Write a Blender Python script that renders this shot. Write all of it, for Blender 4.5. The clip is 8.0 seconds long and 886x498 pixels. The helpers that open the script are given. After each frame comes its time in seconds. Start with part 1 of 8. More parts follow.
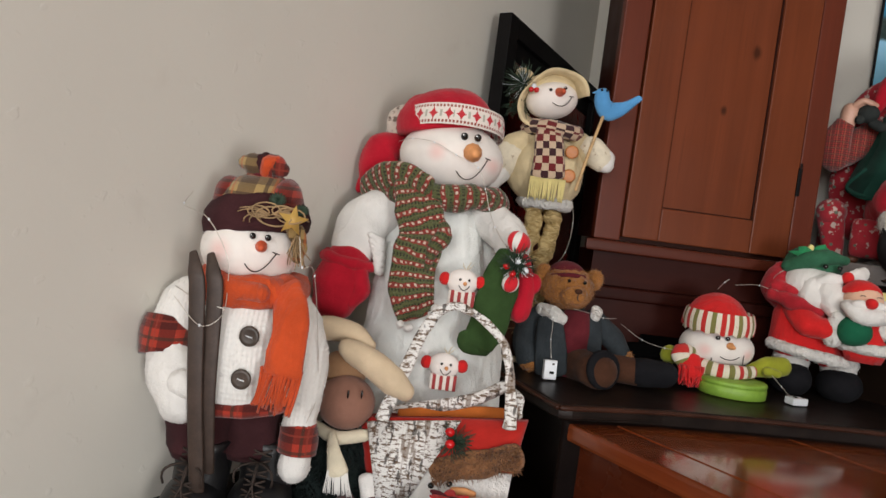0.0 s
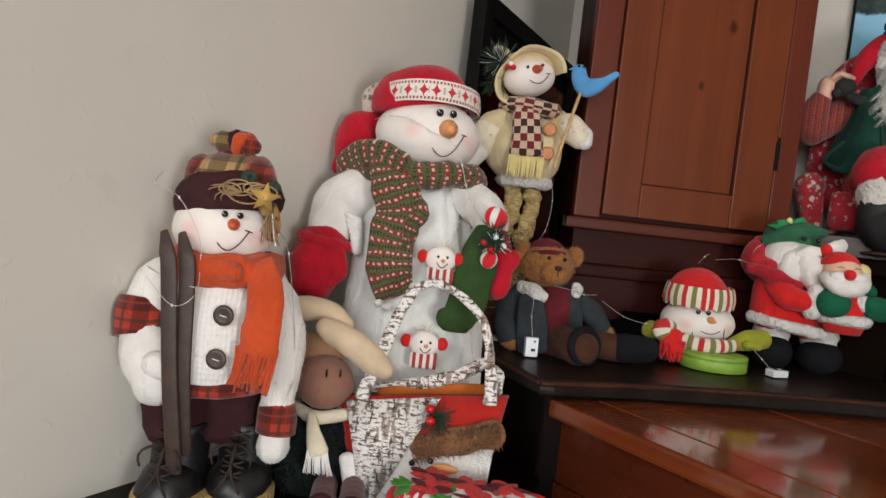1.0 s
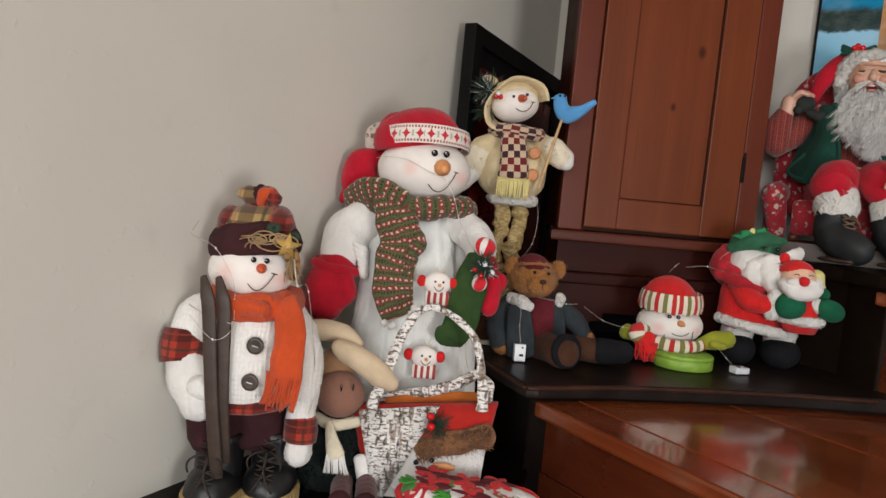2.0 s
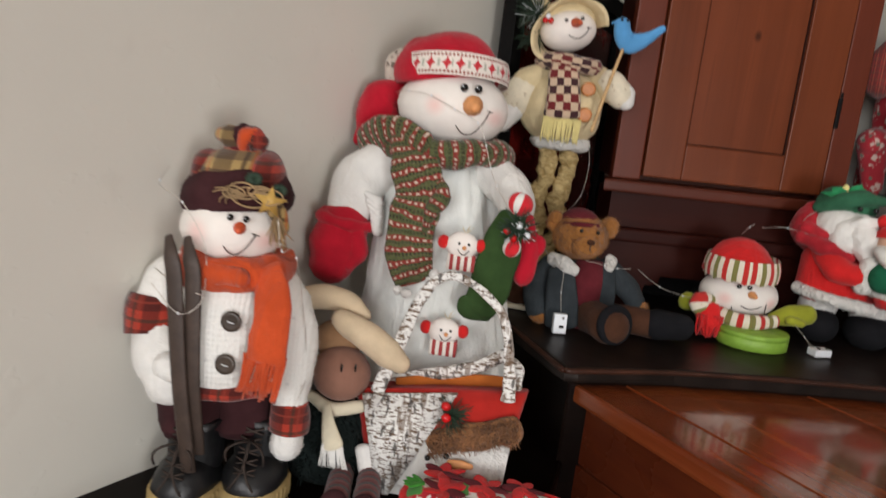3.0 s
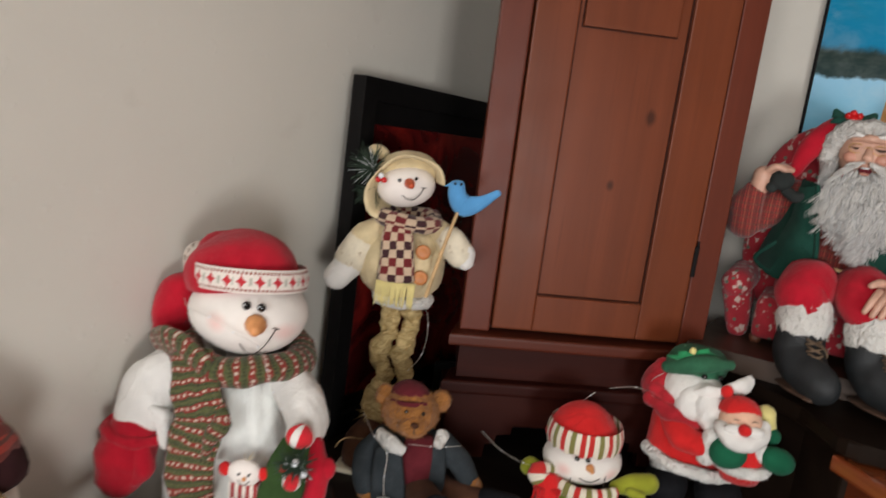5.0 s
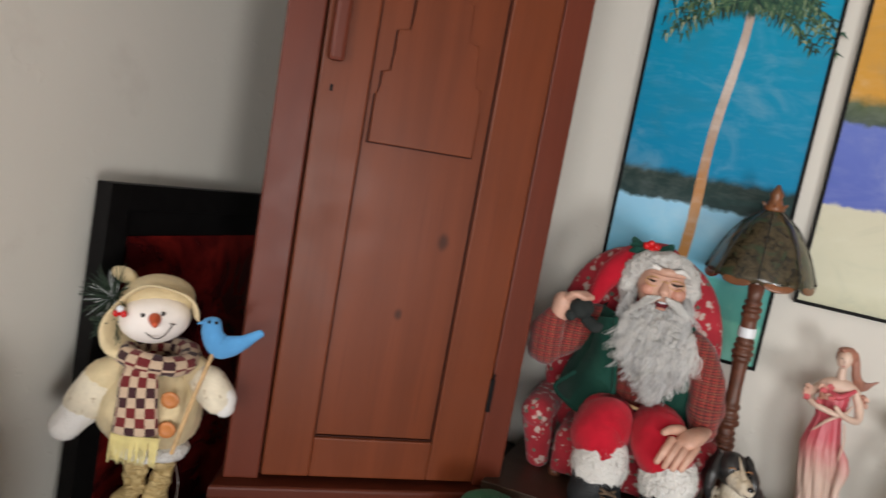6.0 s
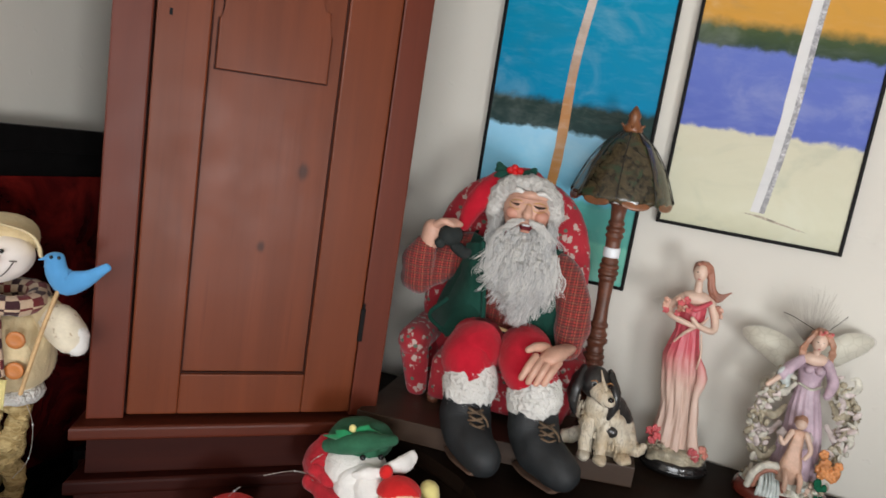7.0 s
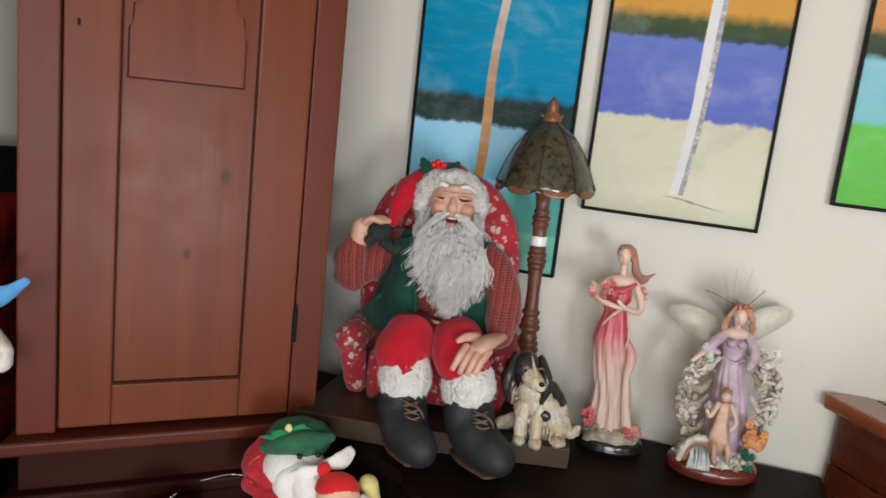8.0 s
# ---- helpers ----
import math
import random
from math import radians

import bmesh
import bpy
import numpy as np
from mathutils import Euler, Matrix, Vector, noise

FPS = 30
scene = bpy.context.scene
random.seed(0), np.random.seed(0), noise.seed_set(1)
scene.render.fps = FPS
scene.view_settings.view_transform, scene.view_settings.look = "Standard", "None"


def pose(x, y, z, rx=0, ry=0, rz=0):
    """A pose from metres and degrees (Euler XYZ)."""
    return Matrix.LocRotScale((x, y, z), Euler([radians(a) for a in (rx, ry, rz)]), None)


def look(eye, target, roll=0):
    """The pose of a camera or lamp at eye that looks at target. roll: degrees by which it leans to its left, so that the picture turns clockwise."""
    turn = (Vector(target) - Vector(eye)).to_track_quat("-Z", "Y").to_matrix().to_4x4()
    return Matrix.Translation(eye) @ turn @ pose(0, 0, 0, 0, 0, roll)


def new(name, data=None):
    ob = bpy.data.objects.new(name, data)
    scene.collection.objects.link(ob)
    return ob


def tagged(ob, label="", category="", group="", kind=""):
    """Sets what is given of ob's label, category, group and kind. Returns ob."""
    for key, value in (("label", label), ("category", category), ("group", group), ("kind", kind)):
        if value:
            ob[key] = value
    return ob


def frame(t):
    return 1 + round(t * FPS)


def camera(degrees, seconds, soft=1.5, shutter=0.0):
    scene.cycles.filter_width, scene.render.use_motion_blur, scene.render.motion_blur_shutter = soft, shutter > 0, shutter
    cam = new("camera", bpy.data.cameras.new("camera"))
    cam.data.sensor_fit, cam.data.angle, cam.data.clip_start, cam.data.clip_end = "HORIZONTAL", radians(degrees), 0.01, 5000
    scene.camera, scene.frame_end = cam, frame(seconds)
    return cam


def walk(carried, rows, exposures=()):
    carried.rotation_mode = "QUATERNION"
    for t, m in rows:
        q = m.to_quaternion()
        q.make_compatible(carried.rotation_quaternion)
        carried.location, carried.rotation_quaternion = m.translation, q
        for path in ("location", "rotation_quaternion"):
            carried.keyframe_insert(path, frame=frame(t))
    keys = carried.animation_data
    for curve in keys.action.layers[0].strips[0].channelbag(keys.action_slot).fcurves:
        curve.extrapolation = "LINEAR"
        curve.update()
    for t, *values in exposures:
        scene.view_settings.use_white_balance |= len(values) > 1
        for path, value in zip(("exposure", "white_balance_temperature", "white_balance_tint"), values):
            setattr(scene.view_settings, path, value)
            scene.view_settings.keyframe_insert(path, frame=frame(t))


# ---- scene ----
cam = camera(60.0, 8.0, shutter=0.4)
PATH = [
    (0, (0.041, 0.005, 0.464), (-1.014, 1.701, 0.374), 7.5),
    (0.5, (0.045, 0.006, 0.459), (-1.004, 1.706, 0.36), 6.9),
    (1, (0.05, 0.019, 0.448), (-0.972, 1.735, 0.334), 6.4),
    (2.3, (0.14, -0.139, 0.56), (-0.874, 1.572, 0.346), 5.0),
    (2.5, (0.142, -0.113, 0.557), (-0.893, 1.582, 0.321), 4.9),
    (2.7, (0.052, -0.042, 0.524), (-0.972, 1.657, 0.269), 5.3),
    (3, (0.046, 0.086, 0.563), (-1.051, 1.716, 0.189), 6.7),
    (3.2, (0.005, 0.132, 0.564), (-1.025, 1.785, 0.1), 6.6),
    (3.5, (0.05, 0.175, 0.615), (-1.024, 1.782, 0.101), 4.9),
    (4, (0.103, 0.193, 0.769), (-0.978, 1.797, 0.261), 5.5),
    (4.2, (0.12, 0.199, 0.815), (-0.956, 1.812, 0.325), 5.7),
    (5.3, (0.174, 0.413, 0.955), (-0.848, 2.083, 0.546), 8.4),
    (5.5, (0.164, 0.475, 0.992), (-0.779, 2.199, 0.618), 9.2),
    (6, (0.173, 0.555, 1.081), (-0.588, 2.377, 0.757), 10.2),
    (6.5, (0.236, 0.571, 1.087), (-0.358, 2.449, 0.745), 10.8),
    (7, (0.293, 0.594, 1.045), (-0.29, 2.466, 0.652), 8.9),
    (7.5, (0.323, 0.596, 1.044), (-0.22, 2.475, 0.629), 8.2),
    (8, (0.359, 0.593, 1.048), (-0.135, 2.493, 0.668), 6.4),
]
walk(cam, [(t, look(eye, target, roll)) for t, eye, target, roll in PATH], [(0.0, -0.16, 6450, 10), (4.2, -0.13, 6450, 10), (5.5, 0.01, 6450, 10), (6.5, 0.11, 6300, 9), (7.5, 0.15, 6200, 8), (8.0, 0.14, 6200, 8)])


# ---- light ----
world = bpy.data.worlds.new("world")
scene.world = world
world.use_nodes = True
wn = world.node_tree.nodes
wbg = wn["Background"]
sky = wn.new("ShaderNodeTexSky")
sky.sky_type, sky.sun_disc, sky.sun_elevation, sky.sun_rotation = "NISHITA", False, radians(40), radians(200)
world.node_tree.links.new(sky.outputs[0], wbg.inputs[0])
wbg.inputs[1].default_value = 0.1


def area(name, m, sx, sy, power, color):
    data = bpy.data.lights.new(name, "AREA")
    data.shape, data.size, data.size_y, data.energy, data.color = "RECTANGLE", sx, sy, power, color
    ob = new(name, data)
    ob.matrix_world = m
    return ob


# daylight through the glass doors behind the camera and a side window
area("daylight_doors", look((1.15, -2.93, 1.2), (0.0, 1.4, 0.4)), 2.2, 1.5, 92.0, (1.0, 0.975, 0.96))
area("daylight_window", look((2.93, -1.7, 0.22), (0.0, 1.9, 0.8)), 0.8, 1.1, 78.0, (1.0, 0.975, 0.96))


# ---- materials ----
class Nodes:
    def __init__(self, name):
        self.mat = bpy.data.materials.new(name)
        self.mat.use_nodes = True
        self.nt = self.mat.node_tree
        self.bsdf = self.nt.nodes["Principled BSDF"]
        self.tc = self.nt.nodes.new("ShaderNodeTexCoord")

    def put(self, socket, v):
        if isinstance(v, bpy.types.NodeSocket):
            self.nt.links.new(v, socket)
        elif isinstance(v, (tuple, list)):
            socket.default_value = (*v, 1.0) if len(v) == 3 and socket.type == "RGBA" else v
        else:
            socket.default_value = v

    def obj(self):
        return self.tc.outputs["Object"]

    def uv(self):
        return self.tc.outputs["UV"]

    def sep(self, v):
        n = self.nt.nodes.new("ShaderNodeSeparateXYZ")
        self.put(n.inputs[0], v)
        return n.outputs

    def math(self, op, a, b=0.0, c=0.0):
        n = self.nt.nodes.new("ShaderNodeMath")
        n.operation = op
        for s, v in zip(n.inputs, (a, b, c)):
            self.put(s, v)
        return n.outputs[0]

    def mix(self, f, a, b, mode="MIX"):
        n = self.nt.nodes.new("ShaderNodeMix")
        n.data_type, n.blend_type = "RGBA", mode
        self.put(n.inputs[0], f)
        self.put(n.inputs[6], a)
        self.put(n.inputs[7], b)
        return n.outputs[2]

    def mapped(self, v, scale=(1, 1, 1), loc=(0, 0, 0), rot=(0, 0, 0)):
        n = self.nt.nodes.new("ShaderNodeMapping")
        self.put(n.inputs[0], v)
        n.inputs[1].default_value, n.inputs[2].default_value, n.inputs[3].default_value = loc, rot, scale
        return n.outputs[0]

    def noise(self, scale, v=None, detail=4.0, rough=0.55, dist=0.0):
        n = self.nt.nodes.new("ShaderNodeTexNoise")
        self.put(n.inputs["Vector"], v or self.obj())
        for k, x in (("Scale", scale), ("Detail", detail), ("Roughness", rough), ("Distortion", dist)):
            n.inputs[k].default_value = x
        return n.outputs[0]

    def voronoi(self, scale, v=None, feature="F1", out=0, rnd=1.0):
        n = self.nt.nodes.new("ShaderNodeTexVoronoi")
        n.feature = feature
        self.put(n.inputs["Vector"], v or self.obj())
        n.inputs["Scale"].default_value = scale
        n.inputs["Randomness"].default_value = rnd
        return n.outputs[out]

    def step(self, x, lo, hi):
        n = self.nt.nodes.new("ShaderNodeMapRange")
        n.interpolation_type = "SMOOTHSTEP"
        for s, v in zip(n.inputs, (x, lo, hi, 0.0, 1.0)):
            self.put(s, v)
        return n.outputs[0]

    def band(self, x, period, lo, hi, shift=0.0):
        """1 where the fraction of x / period lies between lo and hi."""
        f = self.math("FRACT", self.math("ADD", self.math("DIVIDE", x, period), shift))
        return self.math("MULTIPLY", self.math("GREATER_THAN", f, lo), self.math("LESS_THAN", f, hi))

    def ramp(self, x, stops):
        n = self.nt.nodes.new("ShaderNodeValToRGB")
        self.put(n.inputs[0], x)
        e = n.color_ramp.elements
        while len(e) < len(stops):
            e.new(0.5)
        for k, (p, c) in zip(e, stops):
            k.position, k.color = p, (*c, 1)
        return n.outputs[0]

    def done(self, color, rough=0.85, bump=None, strength=0.3, dist=0.002, sheen=0.0, metal=0.0, coat=0.0, spec=None):
        b = self.bsdf.inputs
        self.put(b["Base Color"], color)
        self.put(b["Roughness"], rough)
        b["Metallic"].default_value = metal
        b["Sheen Weight"].default_value = sheen
        b["Coat Weight"].default_value = coat
        b["Coat Roughness"].default_value = 0.09
        if spec is not None:
            b["Specular IOR Level"].default_value = spec
        if bump is not None:
            n = self.nt.nodes.new("ShaderNodeBump")
            n.inputs["Strength"].default_value, n.inputs["Distance"].default_value = strength, dist
            self.put(n.inputs["Height"], bump)
            self.put(b["Normal"], n.outputs[0])
        return self.mat


def shades(n, color, amount=0.15, scale=25.0, fine=260.0):
    """Colour with slow and fine variation."""
    dark = tuple(c * (1 - amount) for c in color)
    lite = tuple(min(1, c * (1 + amount)) for c in color)
    a = n.mix(n.step(n.noise(scale), 0.3, 0.7), dark, lite)
    return n.mix(n.math("MULTIPLY", n.step(n.noise(fine), 0.35, 0.65), 0.25 * amount / 0.15), a, dark)


def fabric(name, color, amount=0.12, fine=500.0, strength=0.35, sheen=0.25, dist=0.0015, folds=0.0):
    n = Nodes(name)
    soft = n.math("ADD", n.noise(fine, detail=3), n.math("MULTIPLY", n.noise(45.0, detail=3), 2.0))
    if folds:
        crease = n.noise(1.0, n.mapped(n.obj(), (26.0, 26.0, 11.0), (0, 0, 0), (0.3, 0.5, 0.0)), 2, 0.45, 1.6)
        soft = n.math("ADD", soft, n.math("MULTIPLY", crease, folds))
    return n.done(shades(n, color, amount), 0.95, soft, strength, dist, sheen * min(0.6, 2 * max(color)), spec=0.12)


def plain(name, color, rough=0.5, amount=0.12, bump=0.1, metal=0.0, coat=0.0, scale=40.0):
    n = Nodes(name)
    return n.done(shades(n, color, amount, scale), rough, n.noise(200.0), bump, 0.001, 0, metal, coat)


def plaid(name, base, dark, light, period=0.034, line=(0.05, 0.03, 0.02), axes=(0, 2)):
    n = Nodes(name)
    s = n.sep(n.obj())
    a, b = s[axes[0]], s[axes[1]]
    c = n.mix(n.math("MULTIPLY", n.band(a, period, 0.0, 0.45), 0.6), base, dark)
    c = n.mix(n.math("MULTIPLY", n.band(b, period, 0.0, 0.45), 0.6), c, dark)
    c = n.mix(n.math("MULTIPLY", n.band(a, period, 0.66, 0.76), 0.75), c, line)
    c = n.mix(n.math("MULTIPLY", n.band(b, period, 0.66, 0.76), 0.75), c, line)
    c = n.mix(n.math("MULTIPLY", n.band(a, period, 0.84, 0.9), 0.6), c, light)
    c = n.mix(n.math("MULTIPLY", n.band(b, period, 0.2, 0.26), 0.6), c, light)
    c = n.mix(n.math("MULTIPLY", n.noise(300.0), 0.3), c, dark)
    return n.done(c, 0.95, n.noise(450.0), 0.4, 0.0015, 0.25, spec=0.2)


def painted_wall():
    n = Nodes("painted_plaster")
    c = n.mix(n.step(n.noise(1.3), 0.3, 0.7), (0.615, 0.592, 0.53), (0.66, 0.637, 0.57))
    c = n.mix(n.math("MULTIPLY", n.step(n.noise(9.0, detail=6), 0.62, 0.75), 0.25), c, (0.5, 0.46, 0.41))
    h = n.math("ADD", n.noise(7.0, detail=8, rough=0.6), n.math("MULTIPLY", n.step(n.noise(38.0, detail=2), 0.66, 0.72), 0.35))
    return n.done(c, 0.62, h, 0.22, 0.006)


def timber(name, dark, mid, lite, rough=0.38, axis=2, coat=0.15, knots=(), grain=1.0, by_piece=False, spec=0.4, streak=0.35):
    n = Nodes(name)
    v = n.obj()
    sc = [28.0 * grain] * 3
    sc[axis] = 1.6 * grain
    g = n.noise(1.0, n.mapped(v, sc), 6, 0.6, 0.6)
    sc2 = [140.0] * 3
    sc2[axis] = 4.0
    fine = n.noise(1.0, n.mapped(v, sc2), 4, 0.6)
    slow = n.noise(3.0, v, 2)
    x = n.math("ADD", n.math("MULTIPLY", g, 0.7), n.math("MULTIPLY", slow, 0.45))
    if by_piece:
        info = n.nt.nodes.new("ShaderNodeObjectInfo")
        x = n.math("ADD", x, n.math("MULTIPLY_ADD", info.outputs["Random"], 0.36, -0.18))
    c = n.ramp(x, ((0.28, dark), (0.55, mid), (0.82, lite)))
    c = n.mix(n.math("MULTIPLY", n.step(fine, 0.55, 0.75), streak), c, dark)
    s = n.sep(v)
    for kx, kz, kr in knots:
        d = n.math("SQRT", n.math("ADD", n.math("POWER", n.math("SUBTRACT", s[0], kx), 2.0), n.math("POWER", n.math("MULTIPLY", n.math("SUBTRACT", s[2], kz), 0.7), 2.0)))
        d = n.math("ADD", d, n.math("MULTIPLY_ADD", fine, 0.006, -0.003))
        c = n.mix(n.math("MULTIPLY_ADD", n.step(d, 0.2 * kr, kr), -0.85, 0.85), c, tuple(k * 0.35 for k in dark))
    r = n.math("MULTIPLY_ADD", n.noise(14.0), 0.22, rough - 0.11)
    return n.done(c, r, n.math("ADD", fine, n.math("MULTIPLY", g, 0.6)), 0.12, 0.001, coat=coat, spec=spec)


WALL = painted_wall()
# assumed dark colour for the unseen walls, to lower fill and reflections
FARWALL = plain("dim_far_wall", (0.20, 0.165, 0.135), 0.7, 0.1, 0.1, 0, 0, 3.0)
CEIL = plain("ceiling_paint", (0.62, 0.60, 0.56), 0.8)
CABINET = timber("stained_pine", (0.08284, 0.01756, 0.008286), (0.1119, 0.02372, 0.01119), (0.1411, 0.0299, 0.01411), 0.40, 2, 0.0, spec=0.2, streak=0.4)
# the cabinet's pine darkened in colour, for shaded sides and panel edges
SHADEWOOD = timber("stained_pine_shaded", (0.02218, 0.00504, 0.002419), (0.0308, 0.007, 0.00336), (0.03942, 0.00896, 0.004301), 0.5, 2, 0.0, spec=0.12, streak=0.15)
CABINET_H = timber("stained_pine_rail", (0.05357, 0.01123, 0.005184), (0.0744, 0.0156, 0.0072), (0.09523, 0.01997, 0.009216), 0.4, 0, 0.0, spec=0.2, streak=0.15)
DOORWOOD = timber("stained_pine_door", (0.1037, 0.02593, 0.009469), (0.1402, 0.03504, 0.01279), (0.1767, 0.04416, 0.01612), 0.36, 2, 0.0, ((0.245, 0.756, 0.010), (0.300, 0.886, 0.014)), spec=0.17, streak=0.45)
BASEWOOD = timber("dark_stained_base", (0.015, 0.0025, 0.0017), (0.028, 0.0048, 0.0028), (0.041, 0.0078, 0.0043), 0.5, 0, 0.0, spec=0.12, streak=0.2)
TREAD = timber("varnished_tread", (0.085, 0.0155, 0.0055), (0.185, 0.040, 0.012), (0.29, 0.076, 0.023), 0.22, 0, 0.75, (), 1.0, True)
RISER = timber("varnished_riser", (0.058, 0.0100, 0.004), (0.092, 0.0185, 0.0065), (0.125, 0.028, 0.0095), 0.28, 0, 0.4)
BLACKWOOD = timber("black_stained_wood", (0.0018, 0.0010, 0.0008), (0.0034, 0.0018, 0.0013), (0.0065, 0.0033, 0.0022), 0.36, 0, 0.0, spec=0.07)
SHELFTOP = timber("black_stained_shelf", (0.006, 0.0042, 0.0036), (0.012, 0.0085, 0.007), (0.024, 0.016, 0.013), 0.38, 0, 0.0, spec=0.13)
WORNEDGE = timber("worn_brown_edge", (0.020, 0.008, 0.005), (0.040, 0.015, 0.009), (0.075, 0.028, 0.016), 0.4, 0, 0.0, spec=0.2)
BROWNWOOD = timber("dark_brown_wood", (0.0074088, 0.0042336, 0.0029106), (0.011907, 0.0071442, 0.0047628), (0.018522, 0.011113, 0.0074088), 0.46, 0, 0.0, spec=0.05)
BOARDWOOD = timber("grey_brown_board", (0.0293, 0.01647, 0.009895), (0.04687, 0.02645, 0.01608), (0.06445, 0.03743, 0.02268), 0.45, 0, 0.05)
FLOORWOOD = timber("floor_boards", (0.09, 0.03, 0.014), (0.16, 0.055, 0.024), (0.22, 0.08, 0.035), 0.3, 1, 0.3)
BLACK = plain("black_lacquer", (0.006, 0.0055, 0.0055), 0.5, 0.2)
BLACK.node_tree.nodes["Principled BSDF"].inputs["Specular IOR Level"].default_value = 0.10
WHITE_FRAME = plain("white_frame_paint", (0.75, 0.74, 0.71), 0.45)

FLEECE = fabric("white_fleece", (0.77, 0.755, 0.72), 0.06, 380, 0.5, 0.25, 0.003, 3.5)
def face_cloth(name, *spots):
    """White doll cloth with rosy cheeks dabbed on at the spots (x, z, radius)."""
    n = Nodes(name)
    s = n.sep(n.obj())
    c = shades(n, (0.82, 0.775, 0.725), 0.04)
    for x, z, r in spots:
        d = n.math("SQRT", n.math("ADD", n.math("POWER", n.math("SUBTRACT", s[0], x), 2.0), n.math("POWER", n.math("SUBTRACT", s[2], z), 2.0)))
        k = n.math("MULTIPLY_ADD", n.step(d, 0.0, r), -0.5, 0.5)
        k = n.math("MULTIPLY", k, n.math("LESS_THAN", s[1], 0.0))
        c = n.mix(k, c, (0.80, 0.40, 0.36))
    return n.done(c, 0.95, n.noise(600.0), 0.2, 0.0015, 0.1, spec=0.12)


FACE_SKI = face_cloth("ski_snowman_face", (-0.058, 0.362, 0.024), (0.022, 0.358, 0.018))
FACE_TALL = face_cloth("tall_snowman_face", (-0.062, 0.532, 0.022), (0.028, 0.522, 0.020))
FACE_BOX = face_cloth("small_snowman_face", (-0.040, 0.080, 0.018), (0.040, 0.078, 0.018))
FACE = fabric("white_face_cloth", (0.82, 0.765, 0.715), 0.04, 600, 0.2, 0.2)
MINT = fabric("pale_fleece", (0.80, 0.82, 0.785), 0.06, 420, 0.5, 0.25, 0.003, 3.5)
RED = fabric("red_felt", (0.44, 0.010, 0.025), 0.14, 480, 0.5, 0.25, 0.002, 4.0)
BRIGHTRED = fabric("bright_red_felt", (0.60, 0.02, 0.02), 0.12, 480, 0.5, 0.25, 0.002, 6.0)
DARKRED = fabric("burgundy_cloth", (0.115, 0.016, 0.022), 0.2)
ORANGE = fabric("orange_fleece", (0.55, 0.075, 0.02), 0.14, 460, 0.6, 0.3, 0.003, 7.0)
PLUM = fabric("dark_plum_cloth", (0.045, 0.016, 0.018), 0.2)
GREENFELT = fabric("green_felt", (0.035, 0.072, 0.022), 0.18, 480, 0.4, 0.25, 0.0015, 4.0)
TEAL = fabric("dark_green_velvet", (0.012, 0.055, 0.04), 0.2, 500, 0.3, 0.5)
MITTGREEN = fabric("bottle_green_cloth", (0.012, 0.11, 0.055), 0.15)
HATGREEN = fabric("leaf_green_cloth", (0.035, 0.13, 0.07), 0.2, 220, 0.9)
LEAFBRIGHT = fabric("felt_leaf_green", (0.03, 0.26, 0.10), 0.15)
LIME = fabric("lime_green_cloth", (0.30, 0.32, 0.03), 0.12)
LIMEWOOD = plain("lime_green_paint", (0.24, 0.42, 0.05), 0.5, 0.15)
CREAM = fabric("cream_cloth", (0.68, 0.56, 0.34), 0.12, 420, 0.5, 0.2, 0.002, 5.0)
CREAMPALE = fabric("pale_cream_knit", (0.72, 0.65, 0.49), 0.1, 420, 0.6, 0.2, 0.003)
def gauze():
    n = Nodes("straw_gauze")
    v = n.mapped(n.obj(), (55.0, 55.0, 110.0))
    w = n.noise(1.0, v, 3, 0.5, 1.5)
    return n.done(n.mix(n.step(w, 0.3, 0.7), (0.36, 0.25, 0.10), (0.64, 0.49, 0.24)), 0.95, n.math("ADD", w, n.math("MULTIPLY", n.noise(400.0), 0.15)), 0.9, 0.012, spec=0.12)


STRAW = gauze()
FRINGE = fabric("yellow_fringe", (0.70, 0.60, 0.26), 0.12)
DENIM = fabric("grey_blue_felt", (0.034, 0.041, 0.046), 0.25, 300, 0.7)
BEARFUR = fabric("ginger_plush", (0.36, 0.15, 0.040), 0.28, 190, 1.0, 0.3, 0.006)
BROWNBOOT = fabric("brown_suede", (0.075, 0.032, 0.018), 0.2)
BLACKCLOTH = fabric("black_cloth", (0.011, 0.011, 0.013), 0.2)
DARKFUZZ = fabric("dark_green_fuzz", (0.012, 0.018, 0.017), 0.3, 160, 1.0, 0.2, 0.006)
MOOSE = fabric("brown_felt_snout", (0.26, 0.13, 0.092), 0.12)
ANTLER = fabric("tan_antler_cloth", (0.63, 0.50, 0.34), 0.1)
BROWNFUR = fabric("brown_faux_fur", (0.25, 0.115, 0.05), 0.25, 190, 1.0, 0.3, 0.006)
BLUEFELT = fabric("sky_blue_felt", (0.10, 0.32, 0.62), 0.1)
GLITTERRED = fabric("red_sequin_cloth", (0.42, 0.02, 0.03), 0.25, 150, 0.8, 0.3, 0.003)
LEAFGREEN = fabric("bright_green_satin", (0.05, 0.26, 0.03), 0.2)
YELLOW = fabric("pale_yellow_felt", (0.75, 0.66, 0.26), 0.1)
LEATHER = plain("black_leather", (0.009, 0.009, 0.010), 0.42, 0.2, 0.35)
BOOTLEATHER = plain("slate_black_boot", (0.012, 0.0145, 0.0165), 0.66, 0.25, 0.5)
SOLE = plain("ochre_sole", (0.34, 0.24, 0.095), 0.75, 0.2, 0.4)
NOSE = plain("carrot_nose", (0.72, 0.32, 0.12), 0.6, 0.15)
NOSERED = plain("red_clay_nose", (0.58, 0.09, 0.03), 0.5, 0.15)
